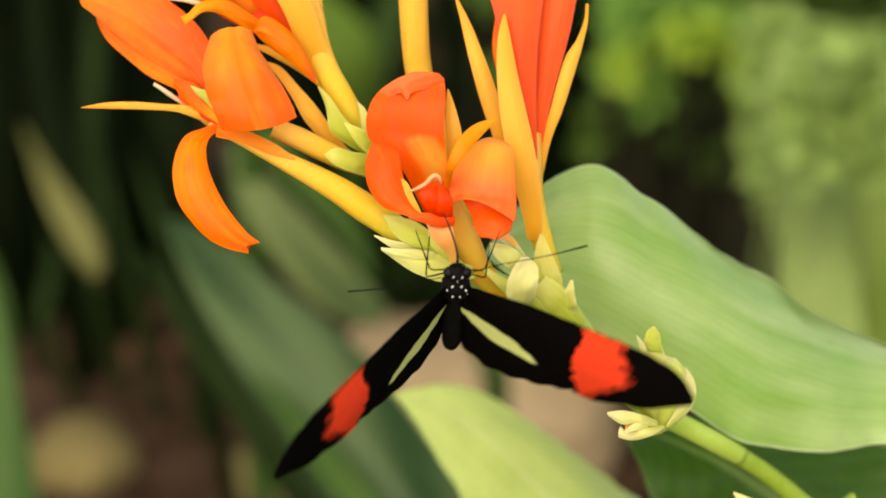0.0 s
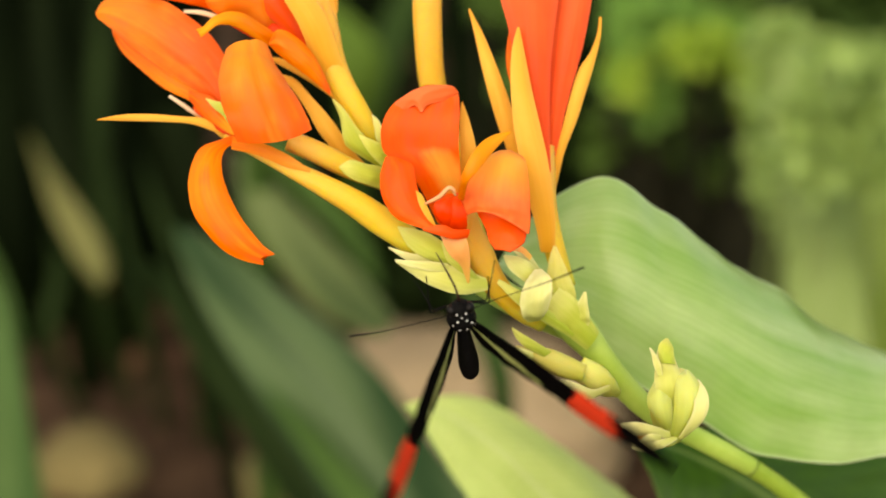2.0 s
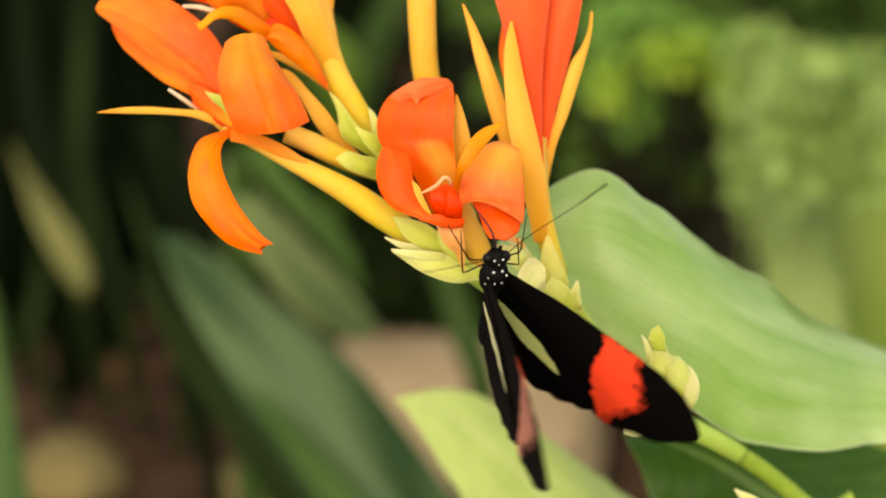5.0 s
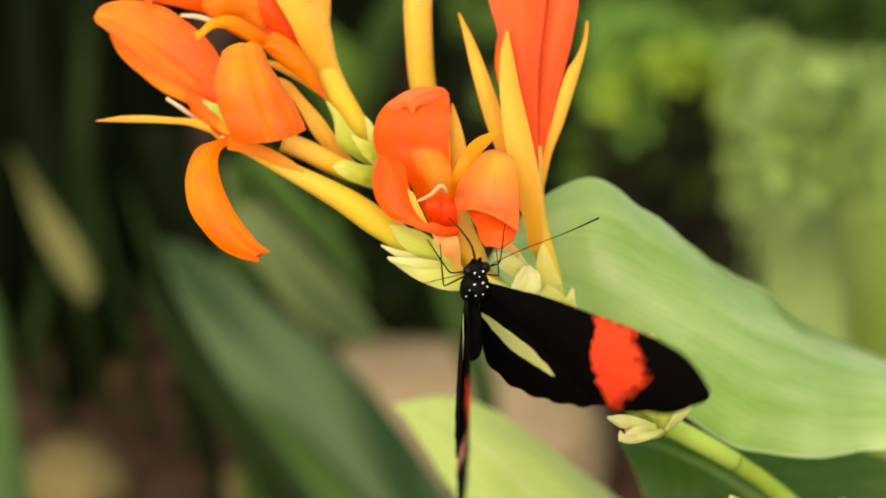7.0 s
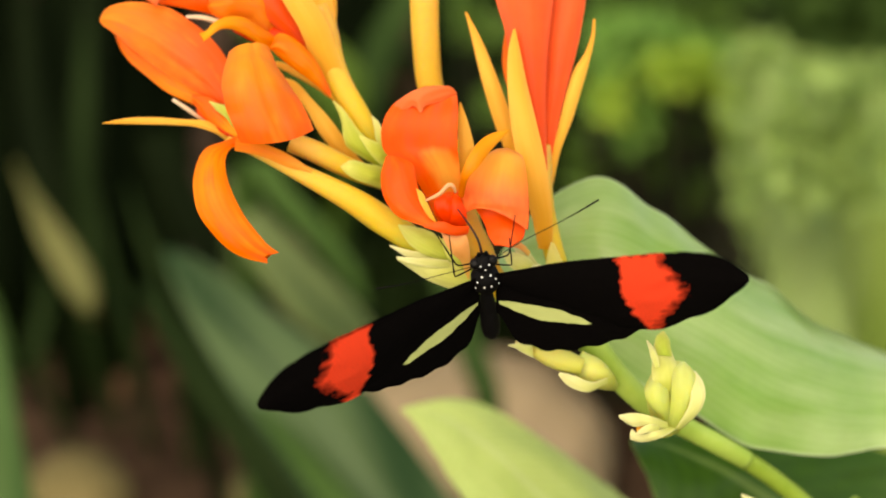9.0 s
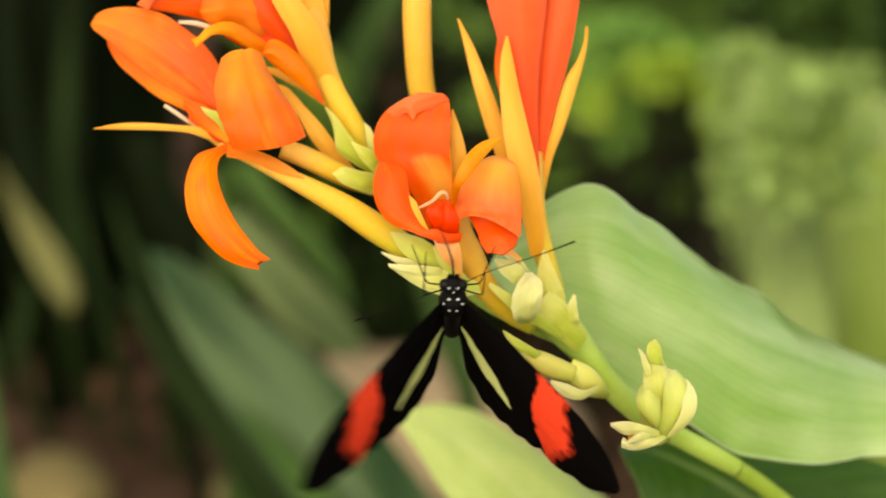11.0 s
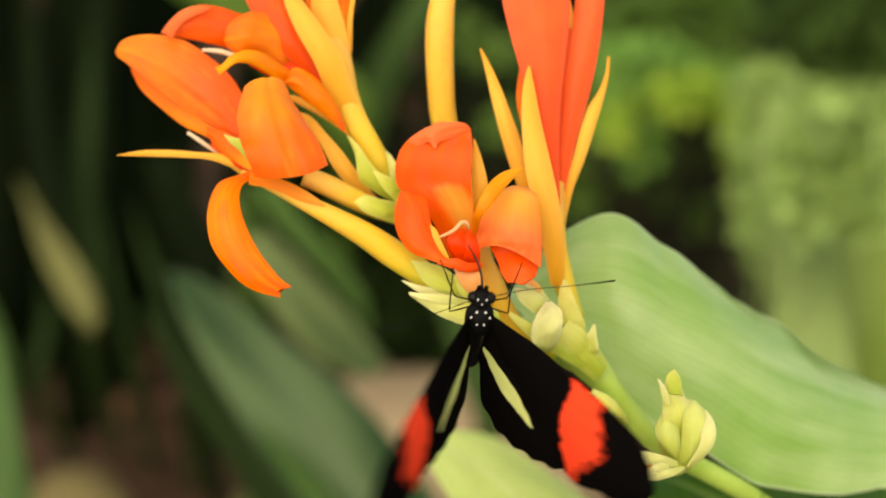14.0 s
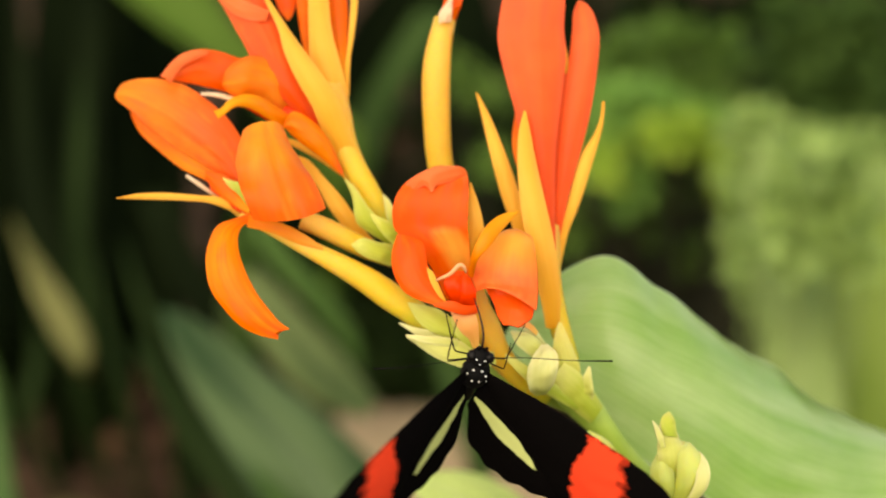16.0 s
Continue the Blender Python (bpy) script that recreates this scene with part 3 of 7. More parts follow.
# flower A: facing away to the side, with a drooping lip
fa = stalk(canna, "flower", M_TUBE, [1.80, 1.97, 2.05, 1.80, 1.48, 1.15, 0.82, 0.49], (-0.9, -0.2, -2), (-4.2, 2.7, -1.3), (-7.9, 5.2, -0.6), (-11.6, 7.7, 0.1), (-16.1, 10.2, 0.9), (-20.6, 12.5, 1), (-25.1, 14.7, 0.7), (-29.7, 16.8, 0), label="open orange flower with a drooping curled lip", nv=30, nu=16)
lobe(fa, "petal", M_SUNSET, ((-29.7, 23.4, -4), (-29.9, 28, -4.8), (-32.2, 31.6, -5.5), (-35.3, 34.3, -6.2), (-38.7, 36.5, -7), (-42.1, 37.4, -7.5), (-45.5, 37.5, -8), (-48.1, 36.7, -8.5), (-49.2, 35.1, -9)), ((-30.6, 21.5, -4), (-33.5, 23.4, -4.8), (-36.9, 25.4, -5.5), (-40.7, 27.8, -6.2), (-43.9, 30.2, -7), (-46.3, 32.3, -7.5), (-47.9, 33.6, -8), (-48.8, 34.3, -8.5), (-49.2, 35.1, -9)), bulge=(0.25, 0.3, 0.15), seed=1, ripple=0.04, nv=36, nu=17, crease=(0.25, -0.05))
lobe(fa, "petal", M_DROOP, ((-31.1, 22.9, -6), (-37.1, 26.5, -7.5), (-42.3, 30.3, -9), (-46.2, 32.9, -10), (-47.1, 32.7, -11)), ((-32, 20.7, -6), (-35.6, 22.4, -7), (-39.2, 24.2, -8), (-42.5, 26.8, -9), (-45.2, 29.2, -9.7), (-46.6, 31.4, -10.3), (-47.1, 32.7, -11)), bulge=0.12, seed=2, ripple=0.04)
lobe(fa, "petal", M_GLOW, ((-29, 28.8, 5), (-29.6, 26.1, 7.2), (-29.8, 23.4, 8), (-29, 20, 7.8), (-27.2, 15.9, 7)), ((-23.5, 29.5, 3), (-22, 26.4, 4.5), (-19.8, 23.1, 5.5), (-18.1, 20.2, 6), (-17, 17.7, 6)), bulge=(0.35, 0.5, 0.38), seed=3, ripple=0.05, nv=34, nu=21, crease=(0.12, 0.07), arch=(-0.5, 0.9))
lobe(fa, "petal", M_DROOP, ((-27.4, 17.4, 2), (-30.1, 16.3, 2.9), (-32.6, 15.2, 3.8), (-33.8, 12.7, 5), (-34.1, 9.4, 6.3), (-33.3, 6, 7), (-31.4, 3.2, 7), (-28.9, 0.7, 6.9), (-26.3, -0.5, 6.4), (-23.7, -1.1, 6)), ((-26.9, 15.7, 2), (-28.8, 15.4, 3), (-29.6, 14, 4), (-29.5, 11.8, 5.5), (-28.5, 8.9, 7), (-27, 5.9, 7), (-25.2, 3.4, 7), (-23.7, 1.6, 6.5), (-22.1, 0.4, 6)), bulge=(0.2, 0.45, 0.4, 0.2), seed=4, ripple=0.05, nv=40, nu=13, notch=0.9)
lobe(fa, "petal", M_FADE, ((-28.3, 16.8, 3), (-24.2, 15.9, 2.7), (-20.6, 14.3, 2.3), (-17.5, 12.2, 2)), ((-28.5, 15, 3), (-24.9, 14.2, 2.7), (-21, 12.6, 2.3), (-17.5, 11.8, 2)), bulge=0.25)
lobe(fa, "petal", M_ORANGE, ((-27.9, 18, -1), (-29.5, 19.9, -1.7), (-31.9, 22.7, -2.7), (-35, 23.6, -4)), ((-28.6, 17, -1), (-30.9, 18.4, -1.7), (-33.2, 20.1, -2.7), (-35.1, 22.4, -4)), bulge=0.3, seed=5, ripple=0.06)
lobe(fa, "petal", M_DEEP, ((-26.8, 17.7, -1), (-29.5, 19.1, -2.3), (-32.1, 20.4, -3.3), (-34.5, 21.4, -4)), ((-27.3, 16, -1), (-30.3, 17.5, -2.3), (-32.7, 19.4, -3.3), (-34.3, 20.6, -4)), bulge=0.25)
lobe(fa, "sepal", M_SEPAL, ((-27.9, 18.1, -3), (-32.5, 19.6, -3), (-36.2, 19.9, -3), (-40.3, 20.2, -2.8), (-44.4, 20.1, -2.4), (-48, 19.4, -2)), ((-27.5, 16.4, -3), (-31.2, 17.6, -3), (-34.7, 18.8, -3), (-38.8, 19.1, -2.8), (-43.7, 19.2, -2.4), (-48, 19.3, -2)), bulge=0.35, seed=6, ripple=0.08)
lobe(fa, "sepal", M_CALYX, ((-28.5, 19.8, 0), (-29.6, 21.5, -0.7), (-31.1, 22, -1), (-32.4, 22.4, -1)), ((-28.8, 18.4, 0), (-30, 19.9, -0.7), (-31.4, 21, -1), (-32.4, 22.2, -1)), bulge=0.3)
lobe(fa, "sepal", M_SEPAL, ((-26.2, 15.3, -3), (-29.6, 17.1, -3.7), (-32.5, 19, -4.3), (-34.5, 20.3, -5)), ((-25.5, 14, -3), (-29.6, 16.3, -3.7), (-32.5, 18.5, -4.3), (-34.5, 20.2, -5)), bulge=0.3)
stalk(fa, "stamen", M_WHITE, [0.25, 0.33, 0.25], (-33.5, 19.7, -5), (-36, 21.5, -5), (-38.1, 22.9, -5), nv=10, nu=8)

# flower behind it: yellow tube and pointed sepal
fa2 = stalk(canna, "flower", M_TUBE, [1.16, 1.41, 1.58, 1.58, 1.49], (-7.5, 10.6, -5), (-10.9, 11.9, -4), (-14.2, 13.5, -3), (-17.5, 15.1, -2), (-20.8, 16.4, -2), label="spent yellow flower tube in a green calyx")
lobe(fa2, "calyx", M_CALYX, ((-7.1, 12.7, -2), (-9.7, 13.1, 0), (-11.9, 13.6, 1), (-13.5, 12.7, 1)), ((-6.9, 9.4, -2), (-9.7, 10.2, 0), (-12, 11.1, 1), (-13.5, 12.5, 1)), bulge=0.5, seed=8, ripple=0.08)
lobe(fa2, "sepal", M_SEPAL, ((-9.5, 12.7, -7), (-11.4, 14.7, -6.7), (-13.2, 17.2, -6.3), (-15.2, 20, -6), (-17.7, 22.8, -6), (-20.1, 25.4, -6), (-22.4, 26.2, -6)), ((-12, 12.7, -7), (-13.5, 13.6, -6.7), (-15.2, 15.8, -6.3), (-16.9, 18, -6), (-18.6, 21.1, -6), (-20.5, 23.9, -6), (-22.4, 26, -6)), bulge=0.35, nv=28)

# flower B: the tall one with red petals
fb = stalk(canna, "flower", M_TUBE, [1.19, 1.62, 1.79, 1.87, 2.12, 2.21, 1.53], (-7.4, 15.1, -8), (-9.2, 17.4, -7.3), (-11.2, 20.7, -7), (-13.3, 24.3, -7), (-15.1, 28.3, -7), (-16.1, 32.5, -7.3), (-16.9, 36.8, -8), label="tall open flower with red-orange petals and yellow sepals", nv=30, nu=16)
lobe(fb, "sepal", M_SEPAL, ((-15.6, 24.1, -7), (-17.6, 28.1, -5.3), (-19.5, 33, -3.6), (-21.9, 37.1, -3), (-23.7, 41.1, -3.4), (-24.7, 44.7, -4.3), (-26.6, 48.7, -5.1), (-28.3, 52.2, -6)), ((-12.3, 24.1, -7), (-13.7, 28.6, -5.3), (-15.4, 33.9, -3.6), (-17.7, 37.3, -3), (-20.2, 40.7, -3.4), (-22.7, 44.1, -4.3), (-24.9, 47.4, -5.1), (-28.2, 52.3, -6)), bulge=(0.1, 0.3, 0.4, 0.3), nv=36)
lobe(fb, "petal", M_SEPAL, ((-15.7, 26.7, -8), (-18.1, 34.3, -8), (-20, 40, -8), (-20.3, 44.4, -8), (-20.4, 47.8, -8), (-20.4, 52.1, -8.5), (-19.6, 56.4, -9)), ((-13.8, 28.4, -8), (-14.2, 34.3, -8), (-15.1, 38.5, -8), (-16.3, 42.7, -8), (-17, 46.1, -8), (-17.7, 52.1, -8.5), (-19.1, 56.8, -9)), bulge=0.3, nv=30)
lobe(fb, "petal", M_ORANGE, ((-19.2, 37, -10), (-20.9, 41.3, -10.5), (-21.8, 45.6, -11), (-22.3, 49.9, -11), (-22.4, 55, -11)), ((-18.2, 37.8, -10), (-19.6, 41.3, -10.5), (-20.2, 45.6, -11), (-20.3, 49.9, -11), (-20.2, 55, -11)), bulge=0.3)
lobe(fb, "petal", M_ORANGE, ((-16.1, 37, -10), (-16.4, 42.2, -11), (-17.3, 46.6, -12), (-17.8, 50, -12), (-18.4, 55.2, -12)), ((-14.4, 37, -10), (-14.6, 41.4, -11), (-14.5, 45.8, -12), (-14.7, 50.1, -12), (-15.5, 56.1, -12)), bulge=0.3)
lobe(fb, "sepal", M_SEPAL, ((-15.2, 35.2, -9), (-14.9, 39.5, -9), (-14.4, 43.7, -9), (-14.1, 48.9, -9.5), (-13.7, 54.1, -10)), ((-14.2, 35.2, -9), (-14.1, 40.3, -9), (-13.5, 44.6, -9), (-13, 49.7, -9.5), (-13.3, 54.5, -10)), bulge=0.3)
lobe(fb, "petal", M_SUNSET_R, ((-18.5, 29.2, -8), (-22.2, 32.8, -7), (-25.5, 35.7, -6), (-27.9, 38.5, -6), (-29, 41, -6), (-30.9, 44.5, -6.5), (-32.7, 47.7, -7), (-34.7, 51.1, -8), (-34.5, 54.6, -9)), ((-16.5, 28.3, -8), (-19, 32.9, -6.9), (-20.9, 37, -6), (-22.7, 40.8, -6), (-24.1, 44.2, -6.3), (-25.8, 47.6, -6.9), (-27.9, 51.5, -7.9), (-30.4, 55.2, -9)), bulge=(0.2, 0.3, 0.3, 0.2), seed=8, ripple=0.06, nv=36, nu=17)
lobe(fb, "petal", M_SALMON, ((-26.5, 45.8, -5), (-29.1, 46, -5.5), (-31.5, 47.1, -6), (-33.2, 48.8, -6.5), (-34.4, 50.9, -7)), ((-25.9, 47.3, -5), (-27.8, 48.2, -5.5), (-30, 49.1, -6), (-31.9, 50.4, -6.5), (-33.4, 52.1, -7)), bulge=0.2, seed=30, ripple=0.1)
lobe(fb, "petal", M_RED, ((-23.8, 47, -13), (-25, 48.5, -13.3), (-25.9, 51.1, -13.7), (-26.3, 53.7, -14)), ((-23.6, 47, -13), (-22.8, 48.3, -13.3), (-22.3, 51.1, -13.7), (-22.9, 54.2, -14)), bulge=0.25)
lobe(fb, "petal", M_RED, ((-26.8, 40.9, -10), (-28.9, 41, -9.6), (-30.7, 40.8, -9.1), (-33.5, 41.7, -8.7), (-36.3, 42, -8.3), (-38.8, 41.3, -7.9), (-40.7, 39.8, -7.4), (-42.2, 37.8, -7)), ((-28.5, 33.9, -10), (-30.7, 35, -9.6), (-33, 35.8, -9.1), (-35.2, 36.3, -8.7), (-37.1, 36.7, -8.3), (-39, 37, -7.9), (-40.4, 37.2, -7.4), (-42.2, 37.7, -7)), bulge=(0.2, 0.25, 0.3, 0.3), seed=9, ripple=0.05, nv=30)
lobe(fb, "petal", M_SALMON, ((-34.8, 41.5, -6), (-37, 41.6, -6), (-39, 41, -6), (-40.6, 39.6, -5.5), (-42, 37.6, -5)), ((-35.3, 40.9, -6), (-37.3, 40.1, -6), (-38.8, 39.2, -6), (-39.8, 37.9, -5.5), (-40.4, 36.6, -5)), bulge=0.25, nv=20)
lobe(fb, "petal", M_GLOW, ((-22.5, 38.5, -8), (-25.3, 40.1, -6.2), (-28.5, 40.6, -4.8), (-30.8, 39.8, -4.2), (-32.3, 38.3, -4), (-32.8, 36.4, -4)), ((-22.4, 32.1, -8), (-25.3, 33.2, -6.2), (-28, 33.9, -4.8), (-30.2, 34.2, -4.2), (-31.9, 35, -4), (-32.8, 36.2, -4)), bulge=(0.1, 0.3, 0.5, 0.4), seed=10, ripple=0.1)
lobe(fb, "petal", M_GOLDEN, ((-22.9, 31.8, -5), (-25.4, 33.5, -3.5), (-27.4, 34.5, -2), (-29.5, 34.6, -1), (-31.4, 33.7, 0), (-32.6, 32.4, 0.5), (-33.6, 31.9, 1)), ((-23.3, 29.8, -5), (-25.5, 30.9, -3.5), (-27.4, 32.1, -2), (-29, 32.7, -1), (-30.6, 32.6, 0), (-31.8, 31.7, 0.5), (-32.9, 30.8, 1)), bulge=(0.2, 0.4, 0.4, 0.2), seed=11, ripple=0.08, nv=28)
lobe(fb, "petal", M_DEEP, ((-18, 30.1, -7), (-22.8, 33.3, -7), (-26.3, 34, -7.7), (-29.6, 33.5, -9)), ((-19, 27.8, -7), (-23, 30.3, -7), (-26.3, 31.4, -7.7), (-29.4, 33.2, -9)), bulge=0.3, seed=12, ripple=0.08)
lobe(fb, "petal", M_DROOP, ((-15, 23.9, -4), (-16.5, 27.3, -3.2), (-18.3, 29.9, -2.4), (-20.8, 31.8, -2), (-22.6, 32.1, -2), (-23.6, 30.2, -2)), ((-15, 22.9, -4), (-17.2, 24.8, -3.2), (-19.1, 26.2, -2.4), (-20.9, 27.5, -2), (-22.6, 28.9, -2), (-23.6, 30, -2)), bulge=(0.2, 0.45, 0.5), seed=13, ripple=0.06)
lobe(fb, "petal", M_SEPAL, ((-14.3, 23.4, -7), (-18, 26, -7.7), (-21.4, 28.2, -8), (-23.8, 28.8, -8)), ((-13.9, 22.1, -7), (-17.7, 24.8, -7.7), (-21.1, 26.8, -8), (-23.6, 28.1, -8)), bulge=0.3)
stalk(fb, "stigma", M_WHITE, [0.41, 0.37, 0.25], (-31.2, 34.1, -4), (-33.6, 34.8, -4.5), (-36, 35, -5), nv=8, nu=8)
lobe(fb, "calyx", M_CALYX, ((-7, 12.3, -5), (-8.3, 15.1, -3.5), (-11.1, 18.3, -2.5), (-13, 21, -2.5), (-14.6, 22.5, -4)), ((-7.6, 12.6, -5), (-12.1, 15.2, -3.5), (-13.1, 16.7, -2.5), (-13.5, 19.6, -2.5), (-14.6, 22.3, -4)), bulge=0.3, seed=14, ripple=0.08)
lobe(fb, "calyx", M_CALYX, ((-6.8, 14.7, -2), (-7.3, 15.8, -1.3), (-8.8, 16.5, -1), (-10.8, 17.3, -1)), ((-6.9, 12.2, -2), (-8.6, 13.8, -1.3), (-9.8, 15.3, -1), (-10.8, 17, -1)), bulge=0.3, seed=15, ripple=0.08)
lobe(fb, "calyx", M_BRACT, ((-7, 14.8, -4), (-7.2, 17.3, -4), (-8, 19.3, -4.3), (-9, 20.3, -5)), ((-8, 15.2, -4), (-8.5, 16.9, -4), (-8.8, 18.8, -4.3), (-9, 20.1, -5)), bulge=0.3, seed=16, ripple=0.06)

# flower C: the one that faces the front
fc = stalk(canna, "flower", M_TUBE, [1.30, 1.54, 1.62, 1.94, 2.02, 1.94, 1.62], (15.5, -9.6, -4), (12.5, -7.8, -2.7), (9.9, -5.5, -1.3), (7.6, -2.6, 0), (6.2, 0.7, 1.3), (4.8, 3.5, 2.7), (3.9, 6.7, 4), label="open orange-red flower seen from the front, with a curled petal", nv=30, nu=16)
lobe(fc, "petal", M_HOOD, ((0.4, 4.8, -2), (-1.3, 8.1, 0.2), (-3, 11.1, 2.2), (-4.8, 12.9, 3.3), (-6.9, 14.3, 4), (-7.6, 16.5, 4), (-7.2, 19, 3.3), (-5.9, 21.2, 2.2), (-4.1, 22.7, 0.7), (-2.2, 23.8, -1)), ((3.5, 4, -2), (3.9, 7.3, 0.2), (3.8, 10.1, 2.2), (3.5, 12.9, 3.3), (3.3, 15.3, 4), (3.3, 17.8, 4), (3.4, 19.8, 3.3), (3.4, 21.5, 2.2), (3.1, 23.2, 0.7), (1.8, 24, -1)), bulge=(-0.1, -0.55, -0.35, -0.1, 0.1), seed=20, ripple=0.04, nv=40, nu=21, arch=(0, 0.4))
lobe(fc, "petal", M_SALMON, ((-7.2, 19.3, 1.5), (-6.1, 21.1, 2), (-4.1, 22.7, 2.6), (-2.5, 23.5, 2.6), (-0.2, 24, 2.6), (2.3, 24, 1.8), (3.2, 23.2, 1)), ((-6.8, 18.8, 1.5), (-4.7, 20, 2), (-2.9, 21.2, 2.6), (-1.9, 20.1, 2.6), (-1.2, 21.2, 2.6), (1.1, 21.9, 1.8), (3.2, 22.9, 1)), bulge=0.25, seed=17, ripple=0.1, nv=30)
lobe(fc, "petal", M_RED, ((0.6, 3, 8), (-1.5, 3.9, 7.6), (-3.4, 4.5, 7.1), (-5.2, 5.3, 6.9), (-6.5, 6.7, 6.6), (-7.4, 8.7, 6.3), (-7.6, 11.2, 5.6), (-6.9, 13.9, 5)), ((1.2, 4.2, 8), (-0.2, 4.7, 7.6), (-0.9, 6, 7.1), (-1.7, 7.5, 6.9), (-2.4, 9.6, 6.6), (-2.8, 11.5, 6.3), (-3.3, 13, 5.6), (-5.3, 13.9, 5)), bulge=(0.2, 0.35, 0.4, 0.25), seed=21, ripple=0.04, nv=32, nu=17)
lobe(fc, "petal", M_BAND, ((4, 5.4, 8), (3.6, 7.3, 8), (4.2, 9.6, 8.6), (5.6, 12, 8.6), (7, 13.6, 7.6), (8.4, 14.2, 6)), ((12.7, 3.2, 12), (13, 5.5, 12), (12.9, 8.5, 12), (12.7, 11.2, 11.2), (12.4, 13.3, 9.2), (11.4, 14.2, 6)), bulge=(0.4, 0.45, 0.45, 0.3), seed=23, ripple=0.03, nv=34, nu=21, arch=(1.8, 0.5))
lobe(fc, "petal", M_FLAP, ((5, 7.5, 7), (6.2, 5.5, 8.1), (7, 3.9, 9.2), (7.4, 2.4, 10.4), (8.2, 1.1, 11.5)), ((12.8, 5.9, 9), (12.7, 4.1, 10.1), (12.4, 2.9, 11.2), (11.9, 1.8, 12.1), (10.2, 0.8, 12.5)), bulge=(0.3, 0.3, 0.2), seed=24, ripple=0.04, nv=24, nu=17)
lobe(fc, "petal", M_GOLDEN, ((3.2, 8.3, 10), (3.7, 11.1, 14.4), (4.9, 13.8, 14.9), (6.4, 15.7, 13.5), (8.1, 16.7, 11.6), (10.4, 17.3, 10)), ((4, 7.9, 10), (4.5, 10.2, 14.4), (5.9, 11.8, 14.9), (7.6, 14, 13.5), (9.2, 15.8, 11.6), (10.4, 17.1, 10)), bulge=0.3)
lobe(fc, "sepal", M_SEPAL, ((3.5, 10.6, -1), (3.6, 13, -0.2), (3.5, 15.9, 0), (3.4, 19, -0.5), (3.7, 21.9, -2)), ((4.6, 11.4, -1), (5.7, 14.3, -0.2), (5.7, 15.8, 0), (4.9, 19, -0.5), (3.9, 21.9, -2)), bulge=0.3)
lobe(fc, "petal", M_DEEP, ((1.5, 3.1, 7), (-0.1, 6.2, 9), (0.2, 7.6, 9), (1.7, 8.6, 6)), ((2.8, 3, 7), (2.4, 5.5, 9), (2.6, 7.1, 9), (3, 8.5, 6)), bulge=0.3, seed=25, ripple=0.08)
lobe(fc, "petal", M_DEEP, ((2, 3, 7), (2, 5.5, 9), (2.3, 7.5, 9), (2.8, 8.9, 7)), ((4.4, 3.3, 7), (4.4, 5.7, 9), (3.7, 7.3, 9), (3.3, 8.6, 7)), bulge=0.3, seed=26, ripple=0.08)
lobe(fc, "petal", M_FLAP, ((4.7, 3.9, 9), (2.7, 3.9, 10.3), (1, 4.5, 11), (-1.6, 4.1, 11)), ((4.4, 2.7, 9), (2.6, 2.5, 10.3), (0.7, 3, 11), (-1.6, 3.7, 11)), bulge=0.3)
lobe(fc, "petal", M_SEPAL, ((0.2, 4.4, 9.5), (-0.8, 6.5, 9.8), (-1.7, 8.5, 10), (-2.6, 9.2, 10)), ((-0.1, 4.4, 9.5), (-1.1, 5.4, 9.8), (-2.1, 7.2, 10), (-2.6, 9.1, 10)), bulge=0.2)
lobe(fc, "sepal", M_PEACH, ((4.5, -3.5, 6), (3.5, -1, 7.5), (2.2, 0.2, 8.5), (1.3, 1.7, 9), (0.7, 3.4, 9)), ((4.8, -3.5, 6), (4.9, -1, 7.5), (4.7, 1.1, 8.5), (4.1, 2.8, 9), (2, 2.2, 9)), bulge=0.25, seed=29, ripple=0.08)
stalk(fc, "stigma", M_STIGMA, [0.16, 0.27, 0.28, 0.28, 0.17], (-1.3, 7.3, 15), (0.6, 8.2, 15.8), (1.8, 9.4, 16), (2.5, 9.2, 15.8), (2.8, 8.4, 15), nv=16, nu=8)

# flower D: a bare yellow tube
fd = stalk(canna, "flower", M_TUBE, [1.70, 1.87, 2.04, 1.96, 2.04, 2.12, 1.62], (6.6, -0.3, -16), (2.2, 15.2, -15), (-0.4, 24.8, -13), (-1.1, 32, -10), (-1.2, 38.6, -8), (-0.7, 43.2, -8), (0.1, 46.8, -8), label="bare yellow floral tube with a withered pink end", nv=30, nu=16)
lobe(fd, "petal", M_RED, ((-0.2, 46.2, -8), (-0.3, 48.8, -8), (0.8, 51.3, -8), (1.5, 53, -8)), ((1.6, 46.6, -8), (2.5, 48.9, -8), (2.8, 50.9, -8), (2.1, 53.2, -8)), bulge=0.5, seed=41, ripple=0.2)
lobe(fd, "petal", M_WHITE, ((-0.9, 45.8, -6), (-0.9, 47.3, -6), (0.1, 48.7, -6), (1.1, 50, -6)), ((0.9, 46, -6), (1.1, 47.5, -6), (1.1, 48.8, -6), (1.4, 50, -6)), bulge=0.5, seed=42, ripple=0.2)

